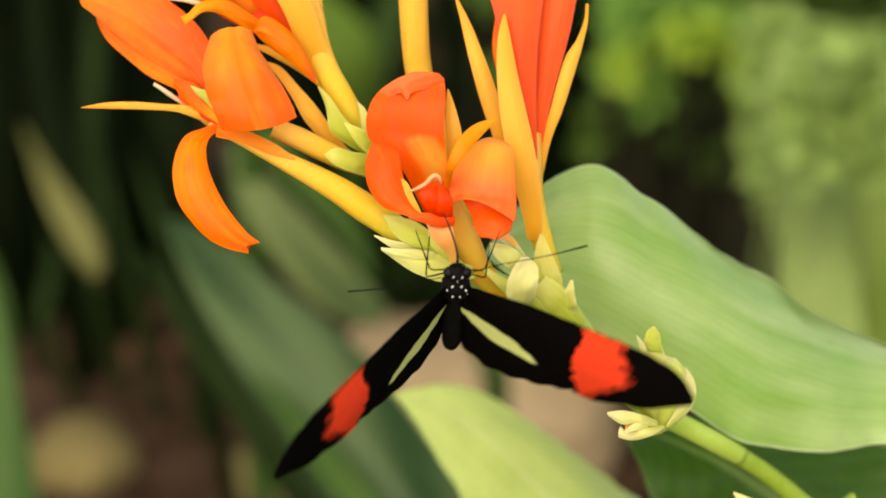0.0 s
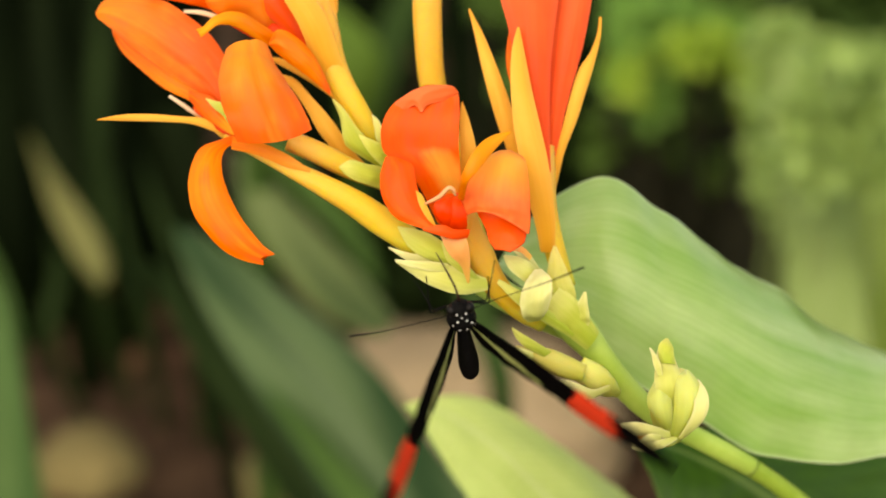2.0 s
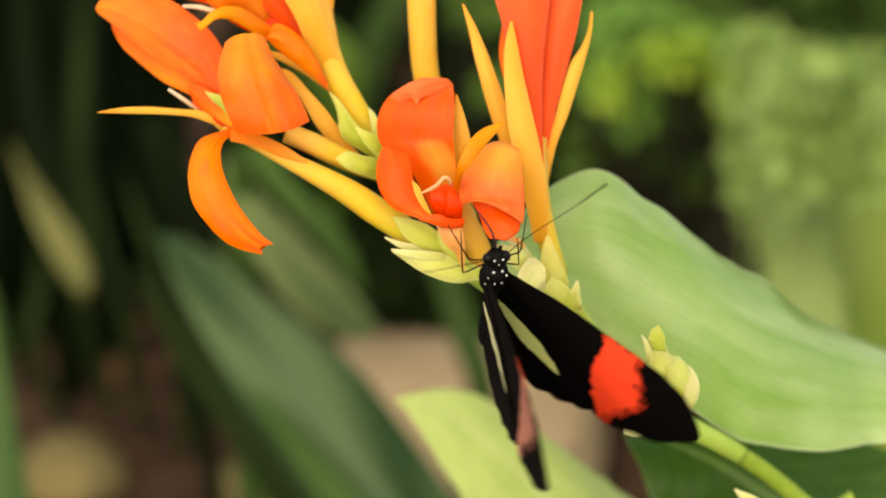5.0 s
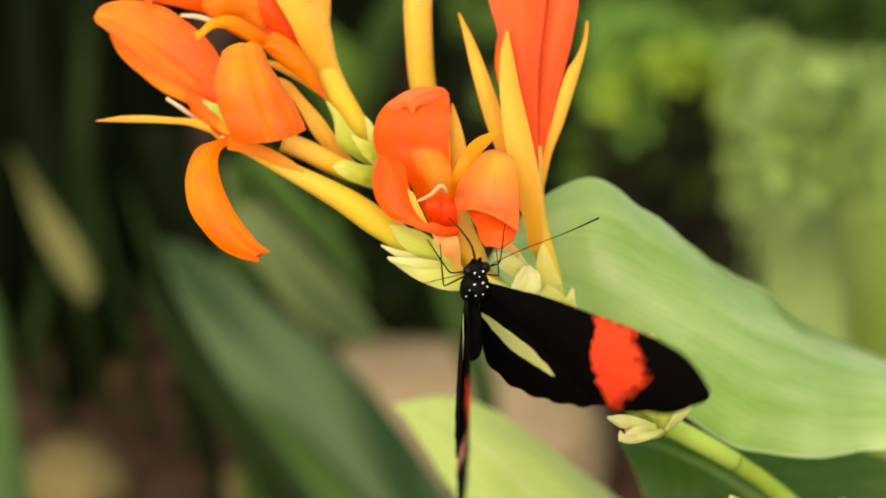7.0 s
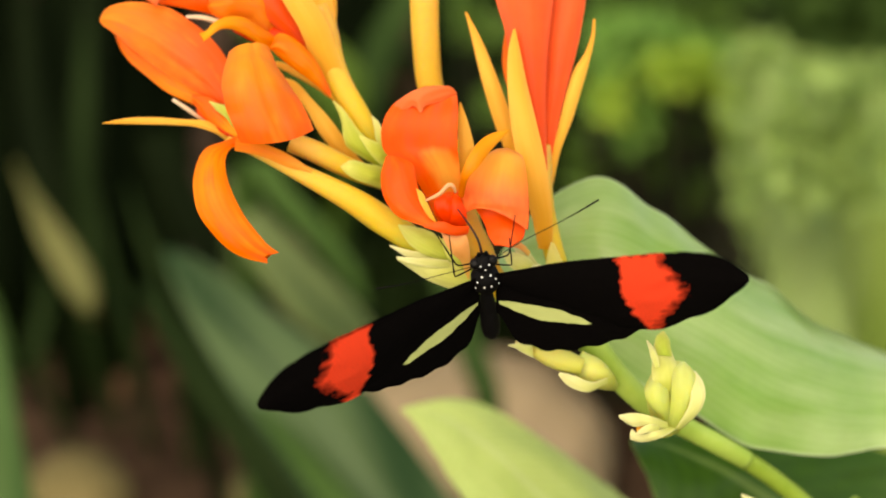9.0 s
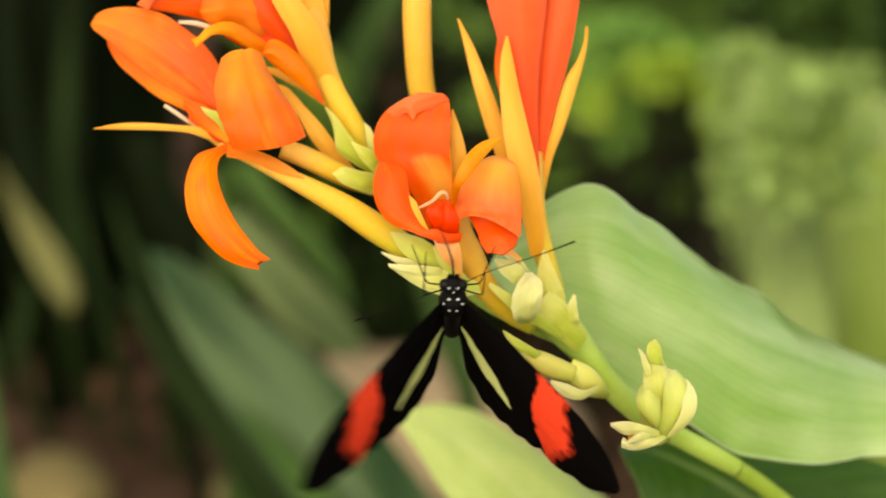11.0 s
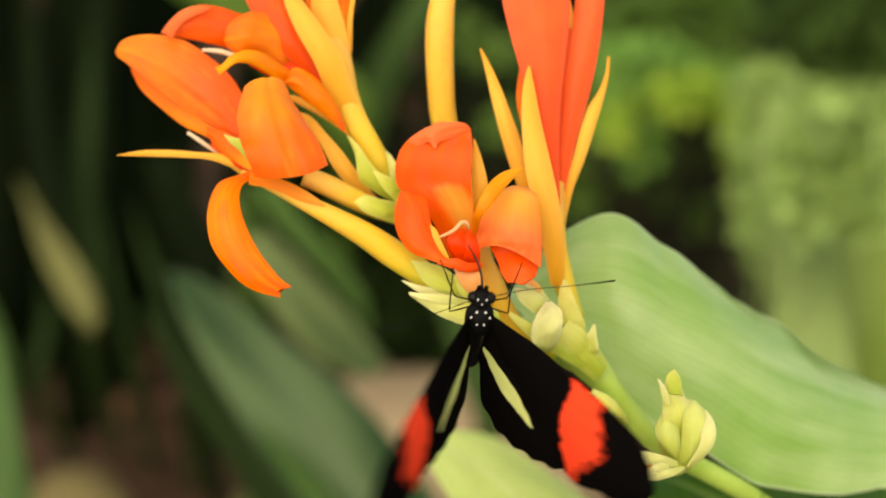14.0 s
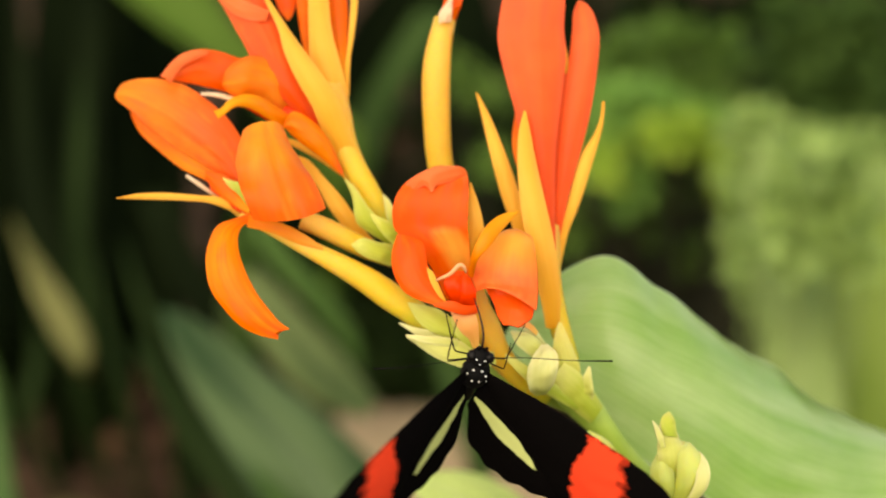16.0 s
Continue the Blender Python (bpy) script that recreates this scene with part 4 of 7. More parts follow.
# flower E: a tall closed one with pointed sepals
fe = stalk(canna, "flower", M_TUBE, [1.41, 1.49, 1.58, 1.74, 1.99, 1.66], (18.8, -4.3, -5), (17.7, -1.1, -4), (16.6, 2.8, -4), (15.7, 7, -4), (15.3, 11.1, -5), (15.5, 15.8, -6), label="tall closed red-orange flower with pointed yellow sepals", nv=28, nu=16)
lobe(fe, "petal", M_FLAME, ((15.5, 11.5, -4), (14.1, 18, -4), (12.4, 24, -4), (11, 29.7, -4), (10.4, 32.7, -4), (9.3, 36.5, -4), (8.3, 40.4, -4), (7.8, 43.6, -4.1), (8.1, 46.8, -4.4), (8.8, 50.2, -4.7), (10.7, 54.3, -5)), ((16.5, 11.5, -4), (16.3, 20.7, -4), (16.5, 27.4, -4), (17, 32.4, -4), (17.6, 37.4, -4), (17.9, 41.2, -4), (17.6, 45, -4), (17.8, 49.2, -4.3), (17.6, 51.8, -4.7), (16.5, 54.8, -5)), bulge=(0.3, 0.35, 0.3, 0.25), seed=43, ripple=0.03, nv=40, nu=17)
lobe(fe, "petal", M_FLAME, ((16, 11.6, -6), (16.2, 20.8, -6), (16.6, 27.9, -6), (17.1, 33, -6), (17.9, 38.1, -6), (18.6, 41.7, -6), (19, 45.1, -6.5), (19.2, 47.8, -7.2), (20, 49.6, -8)), ((17, 11.6, -6), (18.1, 18.3, -6), (19.4, 23.7, -6), (20.6, 27.9, -6), (21.6, 32.1, -6), (22.4, 36.8, -6), (22.9, 41, -6), (23, 44.4, -6.2), (22.2, 47.5, -6.8), (21.1, 49.1, -7.4), (20, 49.7, -8)), bulge=(0.3, 0.35, 0.3, 0.2), seed=44, ripple=0.03, nv=40, nu=15)
lobe(fe, "petal", M_SEPAL, ((17.9, 38.5, -6), (17.7, 41.4, -6), (17.4, 43.5, -6), (17.5, 44.9, -6)), ((18.4, 38.5, -6), (18.3, 41, -6), (18, 42.7, -6), (17.6, 44.7, -6)), bulge=0.3)
lobe(fe, "petal", M_DROOP, ((16.9, 24.4, -9), (16.9, 31.2, -9), (17.3, 37.1, -9), (17.7, 40.5, -9)), ((19, 24.4, -9), (19.1, 31.2, -9), (19.1, 37.1, -9), (18.6, 41.4, -9)), bulge=0.3)
lobe(fe, "petal", M_ORANGE, ((12.1, 21.7, -7), (10.8, 24.9, -7.5), (10.2, 27.8, -8), (10.3, 30.5, -8), (10.8, 33.4, -8)), ((13.4, 21.7, -7), (12.1, 25.1, -7.5), (11.8, 28.1, -8), (11.6, 31, -8), (11.3, 33.6, -8)), bulge=0.3)
lobe(fe, "sepal", M_SEPAL, ((15, 0.7, -3), (14.1, 4.8, -1.1), (12.8, 9.1, 0.2), (11.9, 13.5, 0.9), (11.1, 17.8, 1), (10.7, 22.1, 0.8), (10.6, 26.4, -0.5), (10.9, 29.8, -1.4), (11.6, 32.5, -2)), ((17, 0.7, -3), (17, 4.9, -1.1), (16.6, 8.8, 0.2), (16.1, 12.2, 0.9), (15.5, 15.3, 1), (14.4, 20, 0.8), (13.4, 24.6, -0.5), (12.6, 29, -1.4), (11.9, 32.5, -2)), bulge=(0.15, 0.3, 0.35, 0.3), nv=34)
lobe(fe, "sepal", M_SEPAL, ((12.3, 11.6, -7), (10.8, 13.4, -6.6), (10.1, 15.8, -6.1), (9.1, 18.4, -6), (7.9, 22.3, -6), (6.6, 27.3, -6.1), (5.6, 31.9, -6.6), (4.7, 35.6, -7)), ((13.9, 11.6, -7), (12.8, 14.1, -6.6), (11.9, 17.4, -6.1), (11.1, 20.8, -6), (10, 24.1, -6), (8.4, 28.3, -6.1), (6.9, 31.9, -6.6), (5, 35.5, -7)), bulge=0.4, nv=30)
lobe(fe, "sepal", M_SEPAL, ((16.2, 9.1, -6), (17.1, 14.1, -6), (18.4, 19.2, -6), (19.5, 23.5, -6.3), (20.6, 26.9, -6.7), (22.2, 29.3, -7.1), (23.3, 32.1, -7.6), (23.6, 34.5, -8)), ((17.2, 9.1, -6), (18.5, 14.8, -6), (20.2, 19.2, -6), (21.8, 24.2, -6.5), (23, 28.2, -7), (23.8, 31.6, -7.5), (24, 34.5, -8)), bulge=0.4, nv=30)
lobe(fe, "calyx", M_CALYX_Y, ((16.8, -6.5, 0), (15.8, -4.1, 0.7), (15.9, -1.1, 1), (16.6, 1.6, 1)), ((19.9, -6.3, 0), (19.7, -4.5, 0.7), (18.5, -1.7, 1), (17.1, 1.4, 1)), bulge=0.25, seed=60, ripple=0.12)
lobe(fe, "calyx", M_BRACT, ((19.7, -8.7, 0), (19.5, -7.5, 0.7), (20.2, -6.2, 1), (20.9, -4.9, 1)), ((21.7, -9.7, 0), (21.8, -8.5, 0.7), (21.5, -6.7, 1), (21.3, -4.9, 1)), bulge=0.1, seed=61, ripple=0.14)

# bracts along the rachis
lobe(canna, "bract", M_PALE_BRACT, ((4.3, -1.7, 1), (0.3, 0.2, 2), (-3.3, 0.5, 2), (-6.5, 1.4, 1)), ((4.3, -3.3, 1), (0.7, -1.7, 2), (-3.3, -0.8, 2), (-6.5, 1.2, 1)), bulge=0.25, seed=50, ripple=0.1)
lobe(canna, "bract", M_BRACT, ((7.1, -2.9, 3), (2.3, -1.2, 4), (-1.7, -0.8, 4), (-5.4, -0.4, 3)), ((7.5, -4.6, 3), (3.5, -5.2, 4), (-0.9, -3.8, 4), (-5.4, -0.8, 3)), bulge=0.3, seed=51, ripple=0.08, nv=24)
lobe(canna, "bract", M_PALE_BRACT, ((1.9, -0.9, 4.4), (-0.5, -0.6, 4.8), (-2.9, -0.5, 4.6), (-5.5, -0.3, 4)), ((1.9, -2.2, 4.4), (-0.9, -1.9, 4.8), (-3.3, -1.4, 4.6), (-5.5, -0.6, 4)), bulge=0.2, seed=58, ripple=0.1)
lobe(canna, "bract", M_CALYX, ((6.3, -2.9, 2), (2.7, 0.8, 2.8), (-0.4, 3.1, 2.5), (-2.8, 3.9, 1.8), (-5.2, 4.3, 1)), ((4.7, -3.7, 2), (0.7, -1.1, 2.8), (-2.3, 0.3, 2.5), (-4, 1.8, 1.8), (-5.2, 4, 1)), bulge=0.35, seed=52, ripple=0.06)
lobe(canna, "bract", M_CALYX, ((7.1, -3.7, 3), (5.1, -1.7, 4), (3.1, 0.7, 4), (1.2, 2.3, 3)), ((5.7, -4.5, 3), (3.5, -2.2, 4), (1.7, -0.5, 4), (0.9, 1.9, 3)), bulge=0.3, seed=57, ripple=0.08)
lobe(canna, "bract", M_PALE_BRACT, ((12.9, -8.9, 4), (12, -7.6, 6.2), (11.8, -5.6, 7), (12.5, -3.4, 6.5), (13.8, -1.8, 5)), ((14.7, -8.7, 4), (15.7, -7.1, 6.2), (16.2, -4.8, 7), (16, -2.8, 6.5), (14.9, -1.7, 5)), bulge=0.1, seed=53, ripple=0.16)
lobe(canna, "bract", M_BRACT, ((15.3, -5.3, 1), (12.3, -3.3, 4), (10.4, -1.7, 4), (9.6, 0, 3)), ((15.6, -3.3, 1), (13.7, -1.1, 4), (11.9, 0, 4), (9.7, 0.3, 3)), bulge=0.35, seed=54, ripple=0.1)
lobe(canna, "bract", M_PALE_BRACT, ((15.1, -3.5, 1), (12.9, -1.4, 3), (11.5, 0.2, 3), (10.7, 1.3, 2)), ((15.6, -2.9, 1), (14.2, -0.9, 3), (13.1, 0.5, 3), (11.1, 1.5, 2)), bulge=0.25, seed=55, ripple=0.12)
lobe(canna, "bract", M_PEACH, ((13.2, -0.4, 4), (12.3, 0.4, 4.3), (11.5, 0.8, 4.3), (10.5, 0.8, 4)), ((13.5, 0.2, 4), (12.6, 1.2, 4.3), (11.8, 1.6, 4.3), (10.5, 1.1, 4)), bulge=0.25)
lobe(canna, "bract", M_CALYX, ((19.3, -11.4, 0), (15.2, -9.1, 2), (11.9, -6.9, 3), (8.7, -3.7, 3)), ((19.7, -10.1, 0), (16.4, -7.7, 2), (12.7, -5.2, 3), (8.9, -3, 3)), bulge=0.3, seed=56, ripple=0.08)

lobe(canna, "bract", M_CALYX, ((21.4, -13.2, -1), (18.1, -10.7, 0), (15.8, -9.2, 1), (14.4, -7.6, 1)), ((23.2, -10.6, -1), (21.3, -7.9, 0), (19.7, -5.8, 1), (17.6, -4.2, 1)), bulge=0.35, seed=59, ripple=0.06, nv=28)
# seed capsules and small buds lower on the stem
cap = stalk(canna, "capsule", M_CAPS, [0.80, 1.52, 2.00, 1.76], (25.9, -19.4, -4), (24, -18.1, -1), (22.2, -16.8, 0), (20.2, -15.6, 0), label="pale green seed capsule with a withered papery tube", flat=0.9, nv=24, nu=16)
stalk(cap, "tube", M_CALYX_Y, [1.28, 1.60, 1.60, 0.96, 0.24], (20.9, -16.3, 2), (18, -15.3, 2), (15.2, -14.1, 2), (12.3, -13, 1.8), (11.5, -12.7, 1), nv=26, nu=14)
lobe(cap, "sepal", M_CALYX, ((16.4, -13.2, 3), (13.6, -11.5, 3), (11.9, -10.5, 2.7), (10.9, -9.9, 2)), ((15.2, -14, 3), (12.8, -12.7, 3), (11.5, -11.5, 2.7), (10.9, -10.2, 2)), bulge=0.3, seed=70, ripple=0.1)
lobe(cap, "sepal", M_PALE_BRACT, ((13.7, -13.2, 3.6), (12.1, -12.7, 3.5), (11.2, -12.9, 2.9), (10.4, -13, 2)), ((13.8, -14.9, 3.6), (12.4, -14.2, 3.5), (11.5, -13.6, 2.9), (10.4, -13.2, 2)), bulge=0.3, seed=71, ripple=0.08)
lobe(cap, "bract", M_PALE_BRACT, ((24.4, -17.9, 2), (22.1, -18.4, 4), (19.5, -17.4, 4), (17.7, -17, 3)), ((24.4, -18.8, 2), (21.4, -19.8, 4), (18.9, -19, 4), (17.4, -17.4, 3)), bulge=0.3, seed=73, ripple=0.08, nv=24)
cap2 = stalk(canna, "capsule", M_CAPS, [1.28, 2.72, 3.52, 2.88, 1.28], (33.7, -25.5, 0), (33.5, -22.8, 3), (33.5, -20, 4), (34.1, -17.6, 3), (34.5, -16.1, 2), label="round pale green seed capsule in a papery bract", flat=0.85, nv=26, nu=18)
lobe(cap2, "lobe", M_CAPS, ((31.3, -23, 6), (29.7, -21.3, 8), (29.2, -19.3, 8), (30.2, -17.5, 6)), ((33.3, -23.8, 6), (32.8, -21.3, 8), (32.5, -19.3, 8), (31.7, -17.2, 6)), bulge=0.6, seed=72, ripple=0.05)
lobe(cap2, "bract", M_CAPS, ((32.5, -24.8, 6), (32.8, -21.6, 8.2), (32.9, -18.8, 9), (33.2, -16.7, 8.5), (34.5, -15.6, 7)), ((35.2, -24.3, 6), (36.3, -22, 8.2), (36.8, -19.6, 9), (36.4, -17.3, 8.5), (35.1, -15.6, 7)), bulge=0.45, seed=74, ripple=0.05, nv=24)
lobe(cap2, "bract", M_PALE_BRACT, ((33.6, -24.7, 8), (34.5, -23, 9.5), (35.3, -21, 10), (35.6, -18.9, 9.5), (36, -16.9, 8)), ((34.2, -24.8, 8), (36.6, -22.5, 9.5), (37.5, -20.3, 10), (37.3, -18.3, 9.5), (36.4, -16.8, 8)), bulge=0.25, seed=75, ripple=0.06, nv=24)
lobe(cap2, "sepal", M_BRACT, ((31.3, -20.2, 7), (30.3, -17.7, 8), (30.5, -15.1, 6), (31, -12.9, 4)), ((33.9, -20.2, 7), (34.1, -16.9, 8), (33.6, -15, 6), (33, -13, 4)), bulge=0.4, seed=76, ripple=0.06)
lobe(cap2, "sepal", M_PALE_BRACT, ((30.6, -16.2, 8), (30.1, -14.7, 8), (29.9, -13.5, 7.3), (29.7, -12.6, 6)), ((31.4, -16.2, 8), (31.1, -14.7, 8), (30.6, -13.5, 7.3), (29.9, -12.5, 6)), bulge=0.2, seed=77, ripple=0.08)
lobe(cap2, "sepal", M_CALYX, ((31.2, -14.6, 6.5), (30.9, -13.2, 6.2), (31.1, -12, 5.7), (32, -11.3, 5)), ((33.3, -14.8, 6.5), (33.1, -13.5, 6.2), (33, -12.5, 5.7), (32.4, -11.3, 5)), bulge=0.35, seed=78, ripple=0.08)
bud = stalk(canna, "bud", M_CAPS, [0.80, 1.44, 1.28, 0.64], (34.2, -24.9, 2), (32, -24.9, 5), (30.2, -24.8, 6), (28.6, -24.8, 6), label="small pale bud opening in three tips")
lobe(bud, "sepal", M_PALE_BRACT, ((32.3, -23.9, 8), (29.8, -22.9, 10), (27.7, -22.5, 9), (25.6, -22.8, 8)), ((32.2, -25.3, 8), (29.8, -24.2, 10), (27.5, -24.4, 9), (25.7, -23.3, 8)), bulge=0.35, seed=79, ripple=0.08)
lobe(bud, "sepal", M_PALE_BRACT, ((32.8, -24.7, 8), (30.4, -25, 10), (28.3, -25.5, 9), (27.4, -24.8, 8)), ((33.5, -25, 8), (31.4, -25.9, 10), (29, -26.6, 9), (27.2, -26.3, 8)), bulge=0.35, seed=80, ripple=0.08)
lobe(bud, "sepal", M_PALE_BRACT, ((30.9, -24.2, 9.5), (29.8, -24, 10.2), (28.8, -24.3, 10.3), (27.9, -25.1, 10)), ((30.9, -25.2, 9.5), (29.8, -25.1, 10.2), (28.8, -25.3, 10.3), (27.9, -25.5, 10)), bulge=0.3)
lobe(bud, "petal", M_SEPAL, ((30.4, -24.1, 7), (28.8, -23.5, 8.6), (27.9, -23.4, 8.6)), ((30.4, -25.2, 7), (29, -25.1, 8.6), (28, -25.3, 8.6)), bulge=-0.2)
lobe(canna, "bract", M_PALE_BRACT, ((50.9, -39.3, -11), (48.9, -37.5, -11), (47.2, -36.7, -11), (45.3, -36, -11)), ((50.1, -39.3, -11), (48, -38.5, -11), (46.3, -37.7, -11), (45.3, -36.4, -11)), bulge=0.3)

# leaves
broad = lobe(canna, "leaf", M_LEAF, ((9.6, -1.5, -30), (12.5, 3.3, -28.9), (16.5, 7.3, -27.9), (20.1, 10.1, -27), (23.9, 11.6, -27), (27.1, 11.8, -27), (30.1, 10.4, -27.4), (33.2, 7.5, -28.5), (36.9, 5.4, -29.6), (43.4, 0.4, -32.1), (49.2, -3, -35.7), (54.9, -6, -39.3), (60.8, -10.6, -43.4), (71.5, -15.6, -47.7), (84.7, -20.2, -52)), ((9.8, -2.2, -26), (12.1, -4.2, -25.2), (16.4, -7.7, -24.5), (22, -12.7, -23.7), (28, -17.8, -22.9), (34.9, -22.1, -22.2), (40.3, -25, -22.6), (44.7, -28, -23.4), (48.7, -30.3, -24.5), (54.2, -31.5, -26.8), (62, -32.1, -29.1), (66.4, -31.7, -31.4), (71.7, -31.3, -33.7), (86.5, -32.8, -36)), bulge=(0.12, 0.34, 0.44, 0.38, 0.28), seed=31, ripple=0.022, nv=80, nu=33, frill=0.007, label="broad light green leaf with a rolled pale rim")
lobe(broad, "stain", M_STAIN, ((26.4, -0.2, -21.7), (26.2, 0.8, -21.7), (26.6, 1.9, -21.8)), ((27.1, -0.4, -21.7), (27.6, 0.8, -21.7), (27.0, 1.9, -21.8)), bulge=0.05, thick=0.0001, nv=10, nu=5, ripple=0.2)
for mx, my in ((27.5, -1.5), (27.9, -2.6), (27.0, -2.2)):
    lobe(broad, "mark", M_DEW, ((mx - 0.1, my - 0.35, -21.5), (mx - 0.25, my, -21.5), (mx, my + 0.4, -21.5)), ((mx + 0.15, my - 0.35, -21.5), (mx + 0.25, my, -21.5), (mx + 0.1, my + 0.4, -21.5)), bulge=0.1, thick=0.0001, nv=8, nu=5)
lobe(canna, "leaf", M_LEAF_B, ((-6.3, -29, -105), (-3.3, -28.2, -105), (1, -27.3, -105), (5.7, -27.3, -105), (10, -28.6, -105), (15.2, -31.6, -105), (21.6, -36.1, -105), (28.9, -41.1, -105), (37.4, -47.2, -105), (46.9, -54.6, -105)), ((-6.3, -29.2, -105), (-4, -31.4, -103.6), (-1.5, -35.1, -102.1), (1, -39, -100.7), (3.6, -42.9, -99.4), (5.9, -46.9, -98.3), (9, -52.5, -97.1), (13.4, -59.6, -96)), bulge=(0.1, 0.3, 0.25), seed=32, ripple=0.06, nv=50, nu=21, frill=0.01, label="pale yellow-green leaf with a blunt tip")
lobe(canna, "leaf", M_LEAF_SHADED, ((33.4, -32.1, -62), (35.7, -37.2, -63), (38.7, -44.2, -64), (44, -56.1, -67), (51.1, -70.2, -70)), ((34.9, -31.7, -68), (49.2, -30, -71), (65.2, -31.8, -74), (83.8, -37.2, -79), (104.9, -47.7, -84)), bulge=0.12, seed=33, ripple=0.05, nv=40, nu=21, label="green leaf under the broad leaf, its shade put in the colour")


# ---------------------------------------------------------------- plants behind
def strap_plant(place, label, *leaves):
    base = thing("strap_leaved_plant", (*place, 0.0), label, "plant")
    for k, (material, half, mid, kw) in enumerate(leaves):
        path = pts(*mid)
        path = [Vector((path[0].x * 0.8 + place[0] * 0.2, path[0].y + 0.03, -0.01))] + path if path[0].z > 0.03 else path
        part("leaf", blade(path, mm([half[0], *half]), nv=36, nu=9, ripple=0.04, seed=40 + k, thick=0.0006, **kw), material, base)
    return base


def leafy(place, label, name, *leaves):
    """A plant of broad leaves, each between its two rims, that rise from one foot on the soil."""
    base = thing(name, (*place, 0.0), label, "plant")
    foot = Vector((*place, -0.01))
    for material, rim_a, rim_b, kw in leaves:
        a, b = pts(*rim_a), pts(*rim_b)
        side = (b[0] - a[0]).normalized() * 0.003
        mid = foot.lerp((a[0] + b[0]) / 2, 0.6)
        part("leaf", loft([foot - side, mid - side * 1.5, *a], [foot + side, mid + side * 1.5, *b], thick=0.0006, **kw), material, base)
    return base


strap_plant((-0.214, 0.872), "clump of upright strap leaves, coloured near black for shade",
    (M_STRAP_SHADE, [14, 18, 20, 16, 4], [(-180.7, -18.3, -920), (-190, 43.6, -920), (-197.7, 106.4, -930), (-202.4, 170.1, -940), (-207.2, 234.8, -950)], dict(fold=0.2)),
    (M_STRAP_SHADE_MID, [6, 9, 10, 8, 3], [(-186.9, -23.7, -880), (-185.4, 27.3, -880), (-182.4, 78.8, -890), (-180.8, 134.3, -900), (-179.2, 196.7, -910)], dict(fold=0.2)),
    (M_STRAP_SHADE, [14, 18, 20, 16, 4], [(-224.8, -18.8, -960), (-234.4, 45, -960), (-239.4, 93.6, -970), (-247.7, 175.4, -980), (-256.2, 242.1, -990)], dict(fold=0.2)),
    (M_STRAP_SHADE, [14, 20, 24, 18, 4], [(-156.9, -12.6, -980), (-153.7, 45.7, -980), (-158.1, 111.4, -990), (-152.8, 178.1, -1000), (-150.6, 245.8, -1010)], dict(fold=0.2)),
    (M_STRAP_SHADE, [10, 14, 16, 12, 4], [(-167.9, 6.6, -940), (-171, 60, -940), (-177.1, 114.4, -950), (-176.9, 172.8, -960), (-175.1, 238.5, -970)], dict(fold=0.2)),
    (M_STRAP_SHADE, [10, 14, 16, 12, 4], [(-238.3, -12.2, -930), (-244.5, 44, -930), (-252.7, 100.9, -940), (-257.9, 171.4, -950), (-263.1, 236.6, -960)], dict(fold=0.2)),
    (M_STRAP_SHADE_MID, [5, 7, 8, 6, 2], [(-195.6, 0.3, -860), (-200, 41.5, -860), (-209.1, 83.5, -870), (-213.8, 132.1, -880), (-218.6, 181.5, -890)], dict(fold=0.2)))
# Leaves added here are near black, to darken gaps that lie in shade
strap_plant((-0.051, 0.968), "strap-leaved plant, coloured near black to fill shaded gaps",
    (M_STRAP_SHADE, [16, 22, 24, 20, 5], [(-53.2, 45.7, -980), (-47.1, 95.1, -990), (-30.9, 145.2, -1000), (-1.3, 196, -1010), (32.1, 247.6, -1020)], dict(fold=0.2)),
    (M_STRAP_SHADE, [20, 26, 28, 20, 5], [(-100.1, 13.5, -1000), (-93.5, 79.3, -1000), (-80.3, 145.2, -1000), (-74.3, 212.6, -1010), (-68.2, 264.3, -1020)], dict(fold=0.2)),
    (M_STRAP_SHADE, [20, 26, 28, 22, 4], [(40.2, 35.4, -960), (32.5, 84, -970), (23, 130, -980), (19.9, 183.3, -990), (15.1, 244, -1000)], dict(fold=0.2)),
    (M_STRAP_SHADE, [10, 14, 16, 14, 4], [(77.1, 3.6, -990), (82.6, 53, -1000), (81.6, 106.5, -1010), (87.2, 167.4, -1020), (92.9, 236, -1030)], dict(fold=0.2)),
    (M_STRAP_SHADE, [10, 14, 16, 14, 4], [(145.7, -9.5, -990), (153.4, 36.5, -1000), (159.6, 79.9, -1010), (165.8, 127.3, -1020), (173.7, 202.3, -1030)], dict(fold=0.2)))
